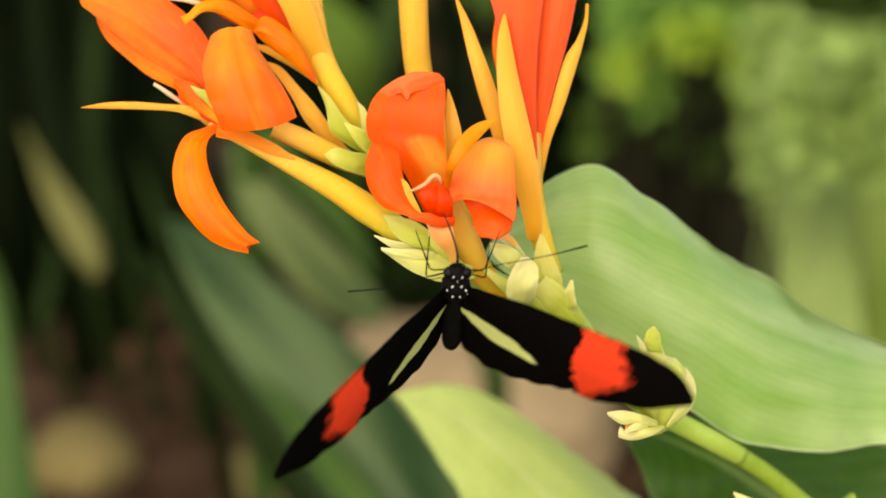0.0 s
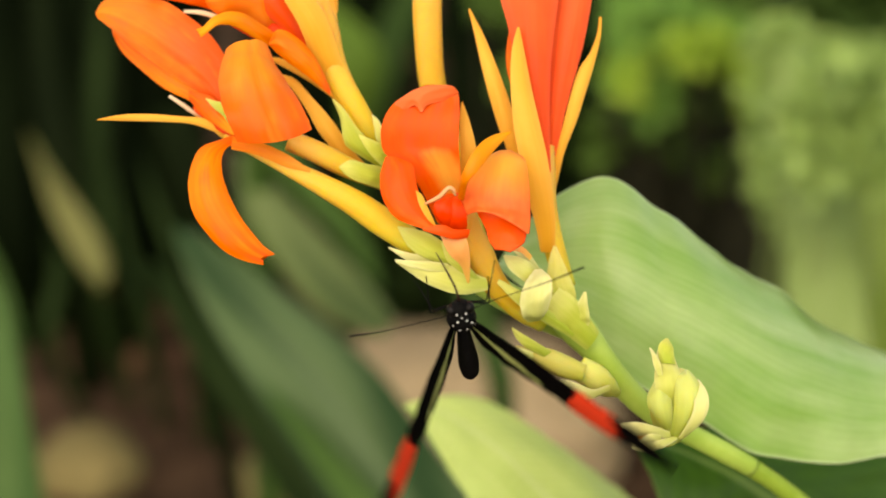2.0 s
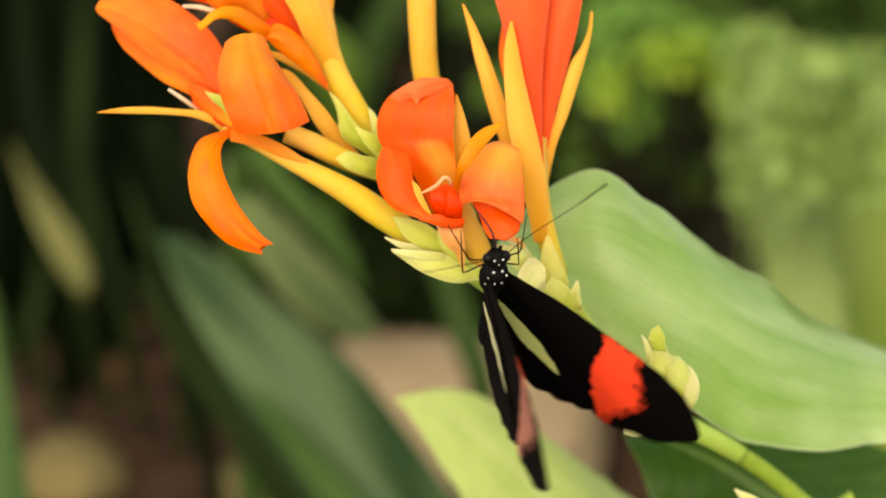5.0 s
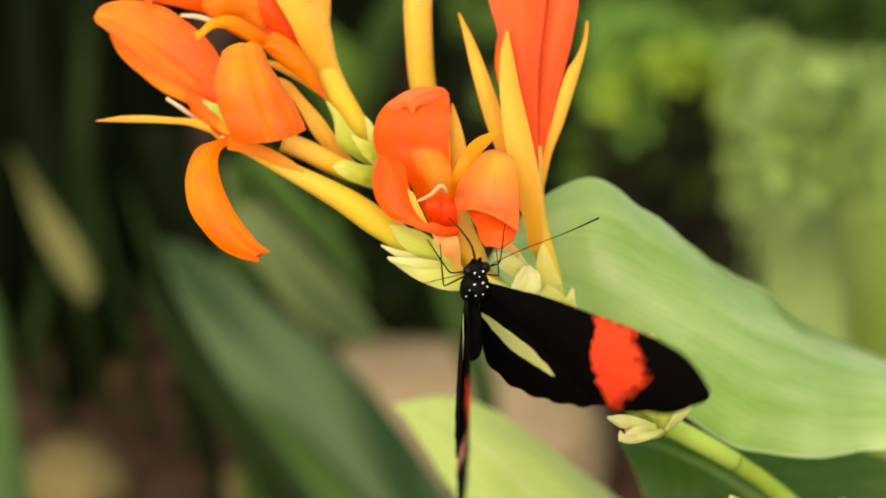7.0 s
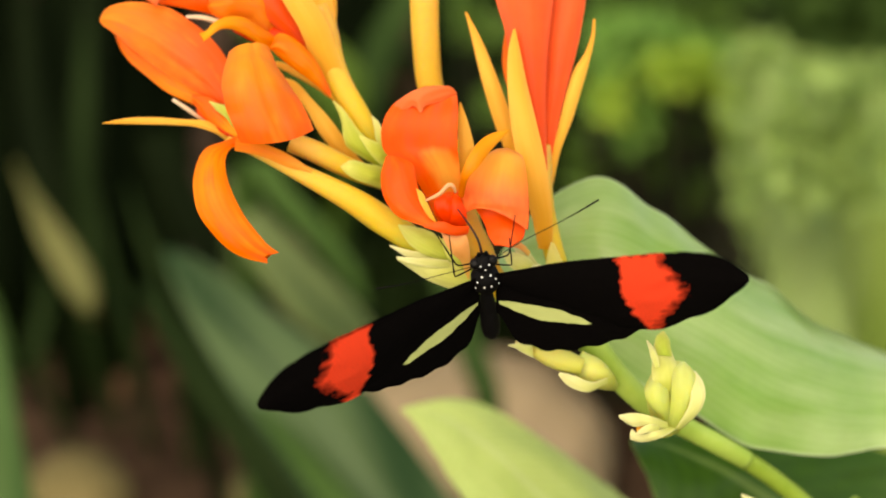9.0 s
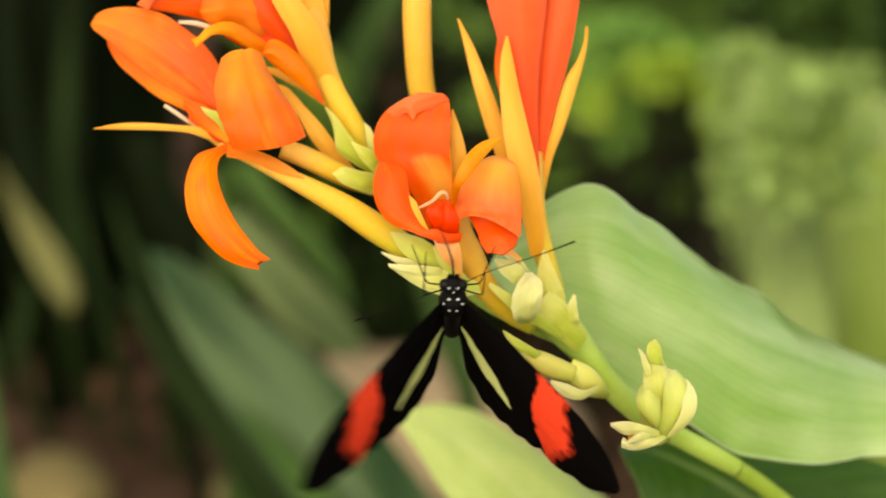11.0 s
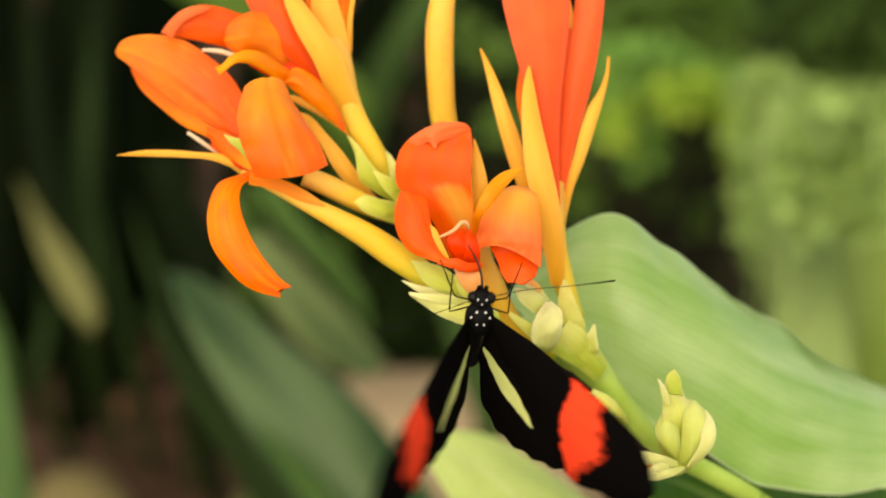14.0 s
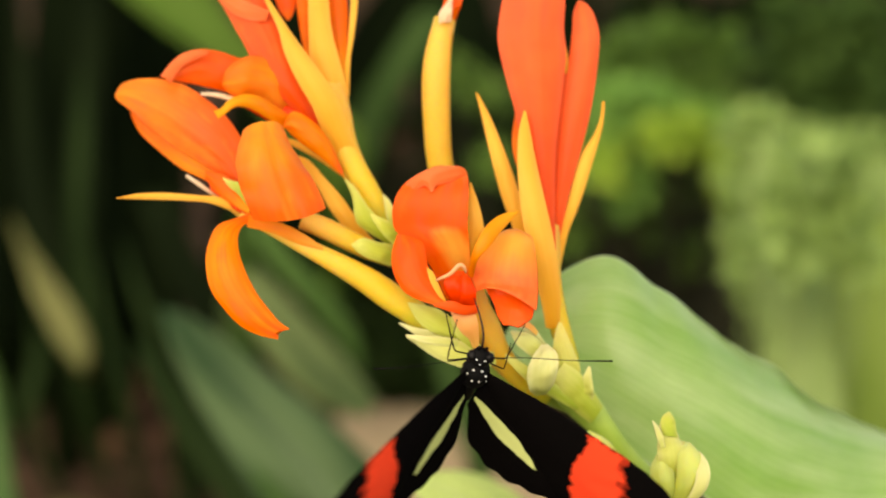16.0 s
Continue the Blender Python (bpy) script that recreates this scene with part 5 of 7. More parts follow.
strap_plant((-0.135, 0.78), "strap leaves over the soil, coloured dark for shade",
    (M_STRAP_SHADE_GREEN, [3.6, 5.1, 5.7, 5.4, 2.4], [(-177.9, -31.7, -860), (-180.7, 9.5, -870), (-183.5, 51.3, -880), (-183.3, 93.8, -890), (-183.1, 137, -900)], dict(fold=0.2)),
    (M_STRAP_SHADE_GREEN, [3.5, 4.3, 3.5, 0.9], [(-125.8, -42.1, -830), (-136.4, -10.7, -836.7), (-147.7, 18.1, -843.3), (-156.2, 43.8, -850)], dict(fold=0.2)),
    (M_STRAP_SHADE_GREEN, [2.6, 3.5, 2.9, 0.9], [(-153.6, -42.8, -845), (-161.7, -11, -848.3), (-168.9, 18.2, -853.3), (-172.2, 41.7, -860)], dict(fold=0.2)),
    (M_STRAP_SHADE_GREEN, [3.0, 4.1, 3.6, 0.9], [(-204.3, -55.3, -860), (-200.8, -17.2, -866.7), (-205.6, 24.2, -873.3), (-211.6, 63.1, -880)], dict(fold=0.2)))
leafy((0.016, 0.311), "plant with broad arching grey-green strap leaves", "strap_leaved_plant",
    (M_STRAP, ((-20.9, -114.2, -420), (-38.7, -83.2, -424.3), (-50.7, -65.3, -428.6), (-62, -50.4, -435.7), (-71.2, -37.6, -444.3), (-79.9, -24.5, -454.3), (-88, -11.1, -467.1), (-94.4, 3.7, -480)), ((27.3, -114.3, -420), (9.7, -84.1, -423.3), (1.7, -72.3, -426.7), (-9.5, -57.6, -430), (-21.3, -43.3, -436.7), (-36.8, -29.9, -443.3), (-50.6, -20.5, -450), (-66.8, -8.7, -460), (-81.4, 0.7, -470), (-93.6, 4.3, -480)), dict(bulge=(0.1, 0.15, 0.2), crease=(0.1, 0.12), ripple=0.03, seed=1, nv=50, nu=17)),
    (M_STRAP_SHADE_GREEN, ((-38.1, -121.9, -470), (-56.1, -88.7, -474), (-70.3, -67.2, -478), (-84.9, -45.5, -484), (-97.8, -25.7, -492), (-107.8, -7.5, -500)), ((-10.4, -121.9, -470), (-34.3, -88.7, -474), (-50.4, -67.2, -478), (-66.8, -47.6, -484), (-85.7, -25.7, -492), (-106.6, -7.1, -500)), dict(bulge=0.2, crease=(0.0, 0.12), ripple=0.03, seed=2, nv=40)),
    (M_STRAP_E, ((-9.8, -113.5, -415), (-31.9, -86, -416.5), (-43, -70.5, -418), (-52.5, -57.8, -421.5), (-58.3, -47.8, -425)), ((1.3, -113.5, -415), (-19, -86, -416.5), (-32.9, -70.5, -418), (-45.1, -57.8, -421.5), (-57.4, -47.4, -425)), dict(bulge=0.2, ripple=0.03, seed=3, nv=30)))
leafy((-0.073, 0.501), "broad pale grey-green leaf arching over dark soil", "strap_leaved_plant",
    (M_STRAP_G, ((-80.6, 31.5, -560), (-78.3, 18.3, -558.6), (-73.8, 6.2, -557.1), (-64.9, -6.9, -555.7), (-53.9, -21.1, -554.3), (-41.8, -31.6, -552.9), (-29.8, -36.3, -551.4), (-22.1, -37.6, -550)), ((-74, 33.7, -560), (-66.2, 22.7, -558.6), (-56.2, 11.7, -557.1), (-44.6, -0.4, -555.7), (-32.7, -12.4, -554.3), (-23.1, -24.4, -552.9), (-17.4, -33.1, -551.4), (-21.7, -37.6, -550)), dict(bulge=(0.1, 0.2, 0.25), crease=(-0.1, 0.1), ripple=0.03, seed=4, nv=40, nu=17)),
    (M_STRAP_E, ((-74.9, 38.5, -545), (-65.1, 27.7, -543), (-54.2, 15.8, -541), (-42.1, 2.9, -540), (-30.1, -10.1, -540), (-24, -19.1, -540)), ((-65.2, 37, -545), (-51.1, 25.5, -543), (-40.2, 14.7, -541), (-30.1, 1.8, -540), (-23.6, -10.1, -540), (-23, -19.5, -540)), dict(bulge=0.2, ripple=0.03, seed=5, nv=30)),
    (M_STRAP_SHADE_MID, ((-119.7, 51.3, -600), (-110.5, 30.6, -600), (-99.1, 7.6, -600), (-87.6, -8.5, -600)), ((-105.9, 53.6, -600), (-94.5, 30.6, -600), (-83, 9.9, -600), (-76.1, -8.5, -600)), dict(bulge=0.2, ripple=0.03, seed=6, nv=30)))
leafy((-0.199, 0.88), "narrow olive leaf hanging in the shade", "strap_leaved_plant",
    (M_STRAP_O, ((-170.4, -24.9, -800), (-178.8, -16, -804), (-188.4, 0.3, -808), (-196.4, 17.2, -812), (-202.7, 34.8, -816), (-208.5, 51.4, -820)), ((-164.3, -22.9, -800), (-164.2, -13.2, -803.3), (-169.7, -0.9, -806.7), (-179.2, 12.6, -810), (-191, 27.4, -813.3), (-201.1, 41, -816.7), (-207.9, 51.9, -820)), dict(bulge=0.2, crease=(0, 0.08), ripple=0.04, seed=7, nv=34)))
leafy((-0.135, 0.343), "clump of green strap leaves", "strap_leaved_plant",
    (M_STRAP_L2, ((-154.4, -107.6, -440), (-156.3, -84.8, -440), (-160, -58.2, -440), (-167.8, -32, -450), (-175.8, -9, -460)), ((-129.7, -107.6, -440), (-133.1, -85.7, -440), (-138, -58.2, -440), (-143.7, -35.6, -444), (-152.8, -12.8, -452), (-174.8, -8.6, -460)), dict(bulge=0.2, crease=(0.2, 0.1), ripple=0.03, seed=8, nv=36)),
    (M_STRAP_DIM, ((-166.3, -107.8, -500), (-167.6, -55, -506.7), (-173.1, -13.8, -513.3), (-180.7, 21.7, -520)), ((-145.9, -107.9, -500), (-151.1, -55, -506.7), (-156.5, -22.2, -513.3), (-178.6, 22.1, -520)), dict(bulge=0.2, ripple=0.03, seed=9, nv=36)))
leafy((0.031, 0.522), "green strap leaf behind the rock, dimmed in colour for shade", "strap_leaved_plant",
    (M_STRAP_DIM, ((18.9, -64.1, -640), (11.8, -42.7, -645), (5.8, -21.1, -650), (-0.3, -1.7, -655), (-5.2, 13, -660)), ((30.9, -64.1, -640), (25.7, -42.7, -645), (17.9, -21.1, -650), (8.3, -1.7, -655), (-4.4, 13.5, -660)), dict(bulge=0.2, ripple=0.03, seed=10, nv=30)))
leafy((-0.059, 0.871), "green strap leaves arching in the shade", "strap_leaved_plant",
    (M_STRAP_E2, ((-57.1, 80.7, -900), (-88.4, 115, -908), (-117, 141, -916), (-142.7, 159.9, -924), (-172, 184.3, -932), (-204.9, 218.6, -940)), ((-32.7, 96.2, -900), (-70.1, 133.6, -908), (-98.5, 157.6, -916), (-111.7, 175.7, -924), (-131.3, 195.6, -932), (-203.3, 220.2, -940)), dict(bulge=0.15, crease=(0, 0.1), ripple=0.03, seed=11, nv=36)),
    (M_STRAP_DIM, ((-46.8, 75, -960), (-37.7, 117.7, -970), (-21.8, 148.1, -980), (-2.4, 179, -990), (17.4, 207, -1000)), ((-30.8, 75.1, -960), (-18.3, 114.6, -970), (-2.2, 144.9, -980), (17.4, 175.8, -990), (19.4, 207.7, -1000)), dict(bulge=0.15, ripple=0.03, seed=12, nv=30)),
    (M_STRAP_SHADE_MID, ((-203, 26.2, -960), (-203, 84.6, -973.3), (-204.4, 140.8, -983.3), (-208.5, 190.8, -990)), ((-187.1, 26.2, -960), (-185.6, 84.7, -973.3), (-185.5, 140.9, -983.3), (-192.8, 194.2, -990)), dict(bulge=0.15, ripple=0.03, seed=13, nv=30)))
leafy((0.175, 0.515), "plant with broad pale green leaves", "leafy_plant",
    (M_STRAP_L, ((141.1, -72, -600), (140.3, -21.7, -610), (139, 13.2, -620), (137.6, 34.7, -630), (138.6, 56.7, -640), (143, 74.3, -650), (153.5, 82.4, -660)), ((172.9, -72, -600), (171.5, -21.7, -610), (169.6, 13.3, -620), (168.1, 37.2, -630), (168.4, 56.8, -640), (166.3, 73.1, -650), (155, 82.9, -660)), dict(bulge=0.06, ripple=0.05, seed=14, nv=40, nu=17)),
    (M_STRAP_Y, ((183.6, -77.5, -670), (180.5, -33.1, -672), (174.4, 1.5, -674), (170.1, 21.5, -678), (174.1, 36.7, -684), (184.8, 46.5, -690)), ((252.9, -77.4, -670), (246, -23.1, -672), (239.1, 14.1, -674), (230.1, 34.1, -678), (211.4, 47.3, -684), (186.3, 47.3, -690)), dict(bulge=0.06, ripple=0.05, seed=15, nv=40, nu=17)),
    (M_STRAP_L, ((171.3, -49.4, -700), (169.4, -8.7, -704), (167.5, 22.1, -708), (166.1, 45.4, -712), (167.3, 63.7, -716), (177.3, 79.5, -720)), ((245.3, -49.3, -700), (241.2, -8.6, -704), (239.6, 22.2, -708), (235.4, 53.3, -712), (218.1, 76.2, -716), (179.9, 80.6, -720)), dict(bulge=0.06, ripple=0.05, seed=16, nv=36)))


def shrub(place, spots, label, seed, leaf=0.03, count=60, material=M_FERN, stem=M_BARK):
    rnd = random.Random(seed)
    base = thing("shrub", (*place, 0.0), label, "shrub")
    root = Vector((*place, -0.01))
    crown_v, crown_f = [], []
    for (p, r) in spots:
        c = at(p)
        foot = Vector((c.x, c.y + 0.012, -0.01)).lerp(root, 0.12)
        mid = foot.lerp(c, 0.5) + Vector((rnd.uniform(-0.01, 0.01), rnd.uniform(0.0, 0.02), 0.0))
        part("stem", tube([foot, mid, c], [0.0025, 0.002, 0.001] if stem is M_BARK else [0.0012, 0.0009, 0.0006], nv=8, nu=6), stem, base)
        for _ in range(count):
            d = Vector((rnd.gauss(0, 1), rnd.gauss(0, 1), rnd.gauss(0, 0.8)))
            d = d.normalized() * r * rnd.uniform(0.2, 1.0)
            o = c + d
            ax = (d.normalized() + Vector((rnd.uniform(-.6, .6), rnd.uniform(-.6, .6), rnd.uniform(-.2, .7)))).normalized()
            sd = ax.cross(Vector((rnd.uniform(-1, 1), rnd.uniform(-1, 1), 1.5))).normalized()
            up = sd.cross(ax)
            ln = leaf * rnd.uniform(0.6, 1.3)
            n0 = len(crown_v)
            for s, wd, hh in ((0, 0.02, 0), (0.3, 0.2, 0.05), (0.65, 0.22, 0.04), (1.0, 0.02, -0.06)):
                for q in (-1, 1):
                    crown_v.append(o + ax * s * ln + sd * q * wd * ln + up * (hh * ln))
            for k in range(3):
                crown_f.append((n0 + 2 * k, n0 + 2 * k + 1, n0 + 2 * k + 3, n0 + 2 * k + 2))
    me = bpy.data.meshes.new("foliage")
    me.from_pydata([tuple(v - base.location) for v in crown_v], [], crown_f)
    lay = me.uv_layers.new(name="UVMap")
    for poly in me.polygons:
        k = poly.index % 3
        for lp, q in zip(poly.loop_indices, ((0, k / 3), (1, k / 3), (1, (k + 1) / 3), (0, (k + 1) / 3))):
            lay.data[lp].uv = q
    me.materials.append(material)
    ob = new("foliage", me)
    ob.parent = base
    tagged(ob, kind="stuff")
    return base


shrub((0.098, 0.792), [((89.2, 79.8, -854), 0.0035), ((89.6, 115.6, -860), 0.0044), ((90, 103.3, -854), 0.0044), ((92.2, 91.1, -848), 0.0041), ((95.6, 111.1, -868), 0.0042), ((96.3, 116.2, -848), 0.0044), ((96.7, 99.7, -860), 0.0041), ((100.4, 90.3, -868), 0.0039), ((100.9, 71.4, -860), 0.0035), ((101.5, 103.9, -854), 0.0038), ((103.8, 83.2, -860), 0.0029), ((105.1, 95.6, -868), 0.0039), ((105.6, 62.3, -854), 0.0029), ((106.3, 117.6, -868), 0.0045)],
      "bright green small-leaved shrub growing in shade", 7, leaf=0.011, count=44, material=M_FERN)
shrub((0.131, 0.789), [((109.1, 73.8, -860), 0.0038), ((109.7, 105.6, -860), 0.0041), ((110.9, 95.7, -854), 0.0032), ((111.7, 66, -868), 0.0036), ((113.8, 115.1, -854), 0.0044), ((114.4, 70.7, -848), 0.0035), ((115, 102.9, -848), 0.0035), ((123.3, 113.9, -860), 0.0041), ((129.9, 109.9, -848), 0.0038), ((139, 108.2, -868), 0.0036), ((147.1, 103.5, -848), 0.0032), ((154.5, 91, -860), 0.0027), ((158, 99.9, -868), 0.0036), ((162.6, 90.6, -854), 0.0035), ((169.9, 87.5, -848), 0.0035)],
      "bright green small-leaved shrub growing in shade", 47, leaf=0.011, count=44, material=M_FERN)
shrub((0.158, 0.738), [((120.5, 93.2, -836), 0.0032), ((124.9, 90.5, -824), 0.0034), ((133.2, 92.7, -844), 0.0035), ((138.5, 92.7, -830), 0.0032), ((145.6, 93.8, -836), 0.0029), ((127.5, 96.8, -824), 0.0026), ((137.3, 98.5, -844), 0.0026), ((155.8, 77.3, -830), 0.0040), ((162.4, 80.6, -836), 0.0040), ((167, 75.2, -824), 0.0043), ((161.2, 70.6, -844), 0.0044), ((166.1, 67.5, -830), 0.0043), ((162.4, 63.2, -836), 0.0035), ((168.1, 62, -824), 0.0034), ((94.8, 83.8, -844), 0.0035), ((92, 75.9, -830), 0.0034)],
      "small-leaved shrub, patch of light painted in yellow-green leaves", 8, leaf=0.011, count=50, material=M_FERN_LIT)
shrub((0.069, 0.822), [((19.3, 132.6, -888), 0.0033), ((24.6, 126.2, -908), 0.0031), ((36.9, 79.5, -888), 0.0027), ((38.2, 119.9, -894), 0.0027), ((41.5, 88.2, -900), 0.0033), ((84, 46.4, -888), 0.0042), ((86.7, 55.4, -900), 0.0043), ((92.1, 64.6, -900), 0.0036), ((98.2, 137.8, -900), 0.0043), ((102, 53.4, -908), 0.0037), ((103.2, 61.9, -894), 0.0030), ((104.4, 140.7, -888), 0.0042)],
      "small green shrub, its shade put into the leaf colour", 11, leaf=0.012, count=40, material=M_FERN_SHADED)
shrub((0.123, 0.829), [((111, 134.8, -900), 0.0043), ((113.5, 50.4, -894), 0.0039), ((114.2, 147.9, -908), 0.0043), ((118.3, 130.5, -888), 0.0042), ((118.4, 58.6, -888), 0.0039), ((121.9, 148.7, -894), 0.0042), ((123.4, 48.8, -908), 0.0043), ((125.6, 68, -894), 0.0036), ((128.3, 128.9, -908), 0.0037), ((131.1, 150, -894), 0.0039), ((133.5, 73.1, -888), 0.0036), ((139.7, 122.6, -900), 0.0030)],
      "small green shrub, its shade put into the leaf colour", 51, leaf=0.012, count=40, material=M_FERN_SHADED)
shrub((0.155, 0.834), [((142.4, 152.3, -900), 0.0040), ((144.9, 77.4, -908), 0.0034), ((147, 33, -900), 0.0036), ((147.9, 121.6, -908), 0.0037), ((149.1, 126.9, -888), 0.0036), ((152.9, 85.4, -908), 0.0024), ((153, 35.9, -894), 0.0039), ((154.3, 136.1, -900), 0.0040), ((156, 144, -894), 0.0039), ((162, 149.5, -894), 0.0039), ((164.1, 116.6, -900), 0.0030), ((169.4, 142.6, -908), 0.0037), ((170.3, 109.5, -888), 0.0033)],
      "small green shrub, its shade put into the leaf colour", 91, leaf=0.012, count=40, material=M_FERN_SHADED)
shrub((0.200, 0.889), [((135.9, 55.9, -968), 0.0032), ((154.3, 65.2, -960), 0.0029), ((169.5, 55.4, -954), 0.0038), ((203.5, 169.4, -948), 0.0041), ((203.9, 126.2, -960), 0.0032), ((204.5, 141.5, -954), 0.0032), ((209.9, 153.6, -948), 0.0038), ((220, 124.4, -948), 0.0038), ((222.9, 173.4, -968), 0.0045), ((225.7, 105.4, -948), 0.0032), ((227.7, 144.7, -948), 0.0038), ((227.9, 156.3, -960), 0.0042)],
      "green shrub behind broad light leaves, coloured dim for shade", 13, leaf=0.016, count=44, material=M_FERN_DIM)
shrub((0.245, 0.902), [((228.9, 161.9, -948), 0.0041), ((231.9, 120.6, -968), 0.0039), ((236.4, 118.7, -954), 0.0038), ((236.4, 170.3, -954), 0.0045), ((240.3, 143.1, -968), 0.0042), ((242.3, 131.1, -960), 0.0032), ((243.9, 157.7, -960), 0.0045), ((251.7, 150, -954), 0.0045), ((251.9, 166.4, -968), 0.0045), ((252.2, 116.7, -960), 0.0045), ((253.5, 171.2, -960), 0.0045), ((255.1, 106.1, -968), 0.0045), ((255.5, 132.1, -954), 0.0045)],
      "green shrub behind broad light leaves, coloured dim for shade", 53, leaf=0.016, count=44, material=M_FERN_DIM)
shrub((0.19, 0.656), [((150.1, 88.6, -730), 0.0026), ((155.6, 89.7, -718), 0.0028), ((166.6, 87.7, -738), 0.0032), ((172.2, 80.9, -724), 0.0034), ((154.3, 83.4, -730), 0.0026), ((182.7, 75.8, -718), 0.0036), ((193.6, 78.8, -738), 0.0037), ((198.9, 76.8, -724), 0.0037), ((208.4, 80.4, -730), 0.0037), ((186.8, 69.5, -718), 0.0036), ((201.6, 69.3, -738), 0.0037), ((208.3, 66.9, -724), 0.0037), ((155.3, 75, -730), 0.0026), ((148.9, 66.3, -718), 0.0028), ((153.9, 57, -738), 0.0029), ((150.8, 45.8, -724), 0.0031), ((154, 35.6, -730), 0.0031), ((153.6, 24.8, -718), 0.0031), ((158.1, 14.7, -738), 0.0032), ((178, 45.9, -724), 0.0023), ((174.8, 61.9, -730), 0.0026)],
      "pale green leafy shrub behind the canna", 17, leaf=0.014, count=46, material=M_FERN_P)
shrub((0.17, 0.53), [((142.9, 61.5, -585), 0.0016), ((135.6, 53.5, -579), 0.0016), ((139.4, 36.8, -573), 0.0020), ((137.7, 28.2, -585), 0.0016), ((148.7, 69.1, -579), 0.0020), ((147.9, 48.9, -573), 0.0025), ((152.2, 38.5, -585), 0.0020), ((148, 21.1, -579), 0.0016), ((155.5, 61, -573), 0.0020), ((158.1, 48.7, -585), 0.0016), ((157.9, 41.4, -579), 0.0016), ((154.2, 28.1, -573), 0.0025), ((168.1, 61.2, -585), 0.0025), ((167.4, 47.3, -579), 0.0020), ((167.8, 36.2, -573), 0.0020), ((170.1, 26.7, -585), 0.0020), ((173.9, 63.3, -579), 0.0025), ((177, 50.3, -573), 0.0016), ((177.6, 34.7, -585), 0.0025), ((176.4, 22.3, -579), 0.0025)],
      "soft pale green fern-like shrub among broad leaves", 19, leaf=0.013, count=16, material=M_FERN_P, stem=M_STRAP_L)
# Made-up foliage, added to turn the unlit gaps between shrubs dark
shade_fill = [((x + step * i, y + 0.4 * (i % 4), w - 10 * (i % 4)), 0.017) for x, y, w, step in ((93, 211.6, -1339, 38), (72, 171, -1268, 36.4), (86, 133.7, -1203, 35), (66, 99.3, -1143, 33.8), (79, 67.5, -1088, 32.5), (61, 38, -1036, 31.4), (73, 10.6, -988, 30.4)) for i in range(8)]
shrub((0.172, 0.958), shade_fill,
      "added dense near-black foliage standing in for shaded gaps", 23, leaf=0.03, count=60, material=M_SHADE_FILL)
# Also added: dark leaves where bare soil would lie in shadow
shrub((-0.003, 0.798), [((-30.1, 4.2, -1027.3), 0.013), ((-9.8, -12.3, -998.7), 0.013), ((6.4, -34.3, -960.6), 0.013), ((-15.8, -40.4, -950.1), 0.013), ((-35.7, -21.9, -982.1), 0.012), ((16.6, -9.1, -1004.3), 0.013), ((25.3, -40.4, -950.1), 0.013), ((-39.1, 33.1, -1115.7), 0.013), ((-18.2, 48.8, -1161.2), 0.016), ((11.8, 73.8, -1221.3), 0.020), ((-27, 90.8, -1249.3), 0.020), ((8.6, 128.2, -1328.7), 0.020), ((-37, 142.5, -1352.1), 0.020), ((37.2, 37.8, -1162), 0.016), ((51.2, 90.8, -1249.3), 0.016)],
      "added low near-black foliage standing in for shadow on soil", 24, leaf=0.022, count=60, material=M_SHADE_FILL)


# ---------------------------------------------------------------- butterfly
def wing_mats():
    def one(name, red, yellow, black, rough):
        m, nt, b, out = node_mat(name)
        a1 = nt.nodes.new("ShaderNodeAttribute")
        a1.attribute_name = "band"
        a2 = nt.nodes.new("ShaderNodeAttribute")
        a2.attribute_name = "bar"
        co = add(nt, "ShaderNodeTexCoord")
        n1 = add(nt, "ShaderNodeTexNoise", Vector=co.outputs["Object"], Scale=700.0, Detail=2.0)
        n2 = add(nt, "ShaderNodeTexNoise", Vector=co.outputs["Object"], Scale=5000.0, Detail=2.0)
        nn = math_node(nt, "SUBTRACT", n1.outputs[0], 0.5)
        r = math_node(nt, "MULTIPLY", math_node(nt, "ADD", a1.outputs["Fac"], math_node(nt, "MULTIPLY", nn, 1.7)), 1.1, True)
        y = math_node(nt, "MULTIPLY", math_node(nt, "ADD", a2.outputs["Fac"], math_node(nt, "MULTIPLY", nn, 0.5)), 6.0, True)
        blk = ramp(nt, n2.outputs[0], [(0.3, black), (0.7, tuple(c * 2.2 for c in black))])
        rd = ramp(nt, n2.outputs[0], [(0.3, tuple(c * 0.88 for c in red)), (0.6, red)])
        col = mix(nt, r, blk, rd)
        col = mix(nt, y, col, yellow)
        nt.links.new(col, b.inputs["Base Color"])
        b.inputs["Roughness"].default_value = rough
        b.inputs["Specular IOR Level"].default_value = 0.02
        bump = add(nt, "ShaderNodeBump", Height=n2.outputs[0], Strength=0.2, Distance=0.0001)
        nt.links.new(bump.outputs[0], b.inputs["Normal"])
        thin(nt, b, out, col, 0.02)
        return m
    return (one("wing_upper", (1.0, 0.072, 0.03), (0.55, 0.62, 0.23), (0.0017, 0.0014, 0.0013), 0.9),
            one("wing_under", (0.42, 0.17, 0.12), (0.56, 0.55, 0.30), (0.005, 0.004, 0.0035), 0.9))


M_WING, M_WING_U = wing_mats()
M_BODY = plain_mat("butterfly_fur_black", (0.001, 0.001, 0.001), (0.004, 0.0038, 0.0036), 900.0, 0.7, 0.1, 0.5, 0.0002)
M_SPOT = plain_mat("butterfly_white_scales", (0.7, 0.7, 0.66), (0.85, 0.85, 0.8), 900.0, 0.6)
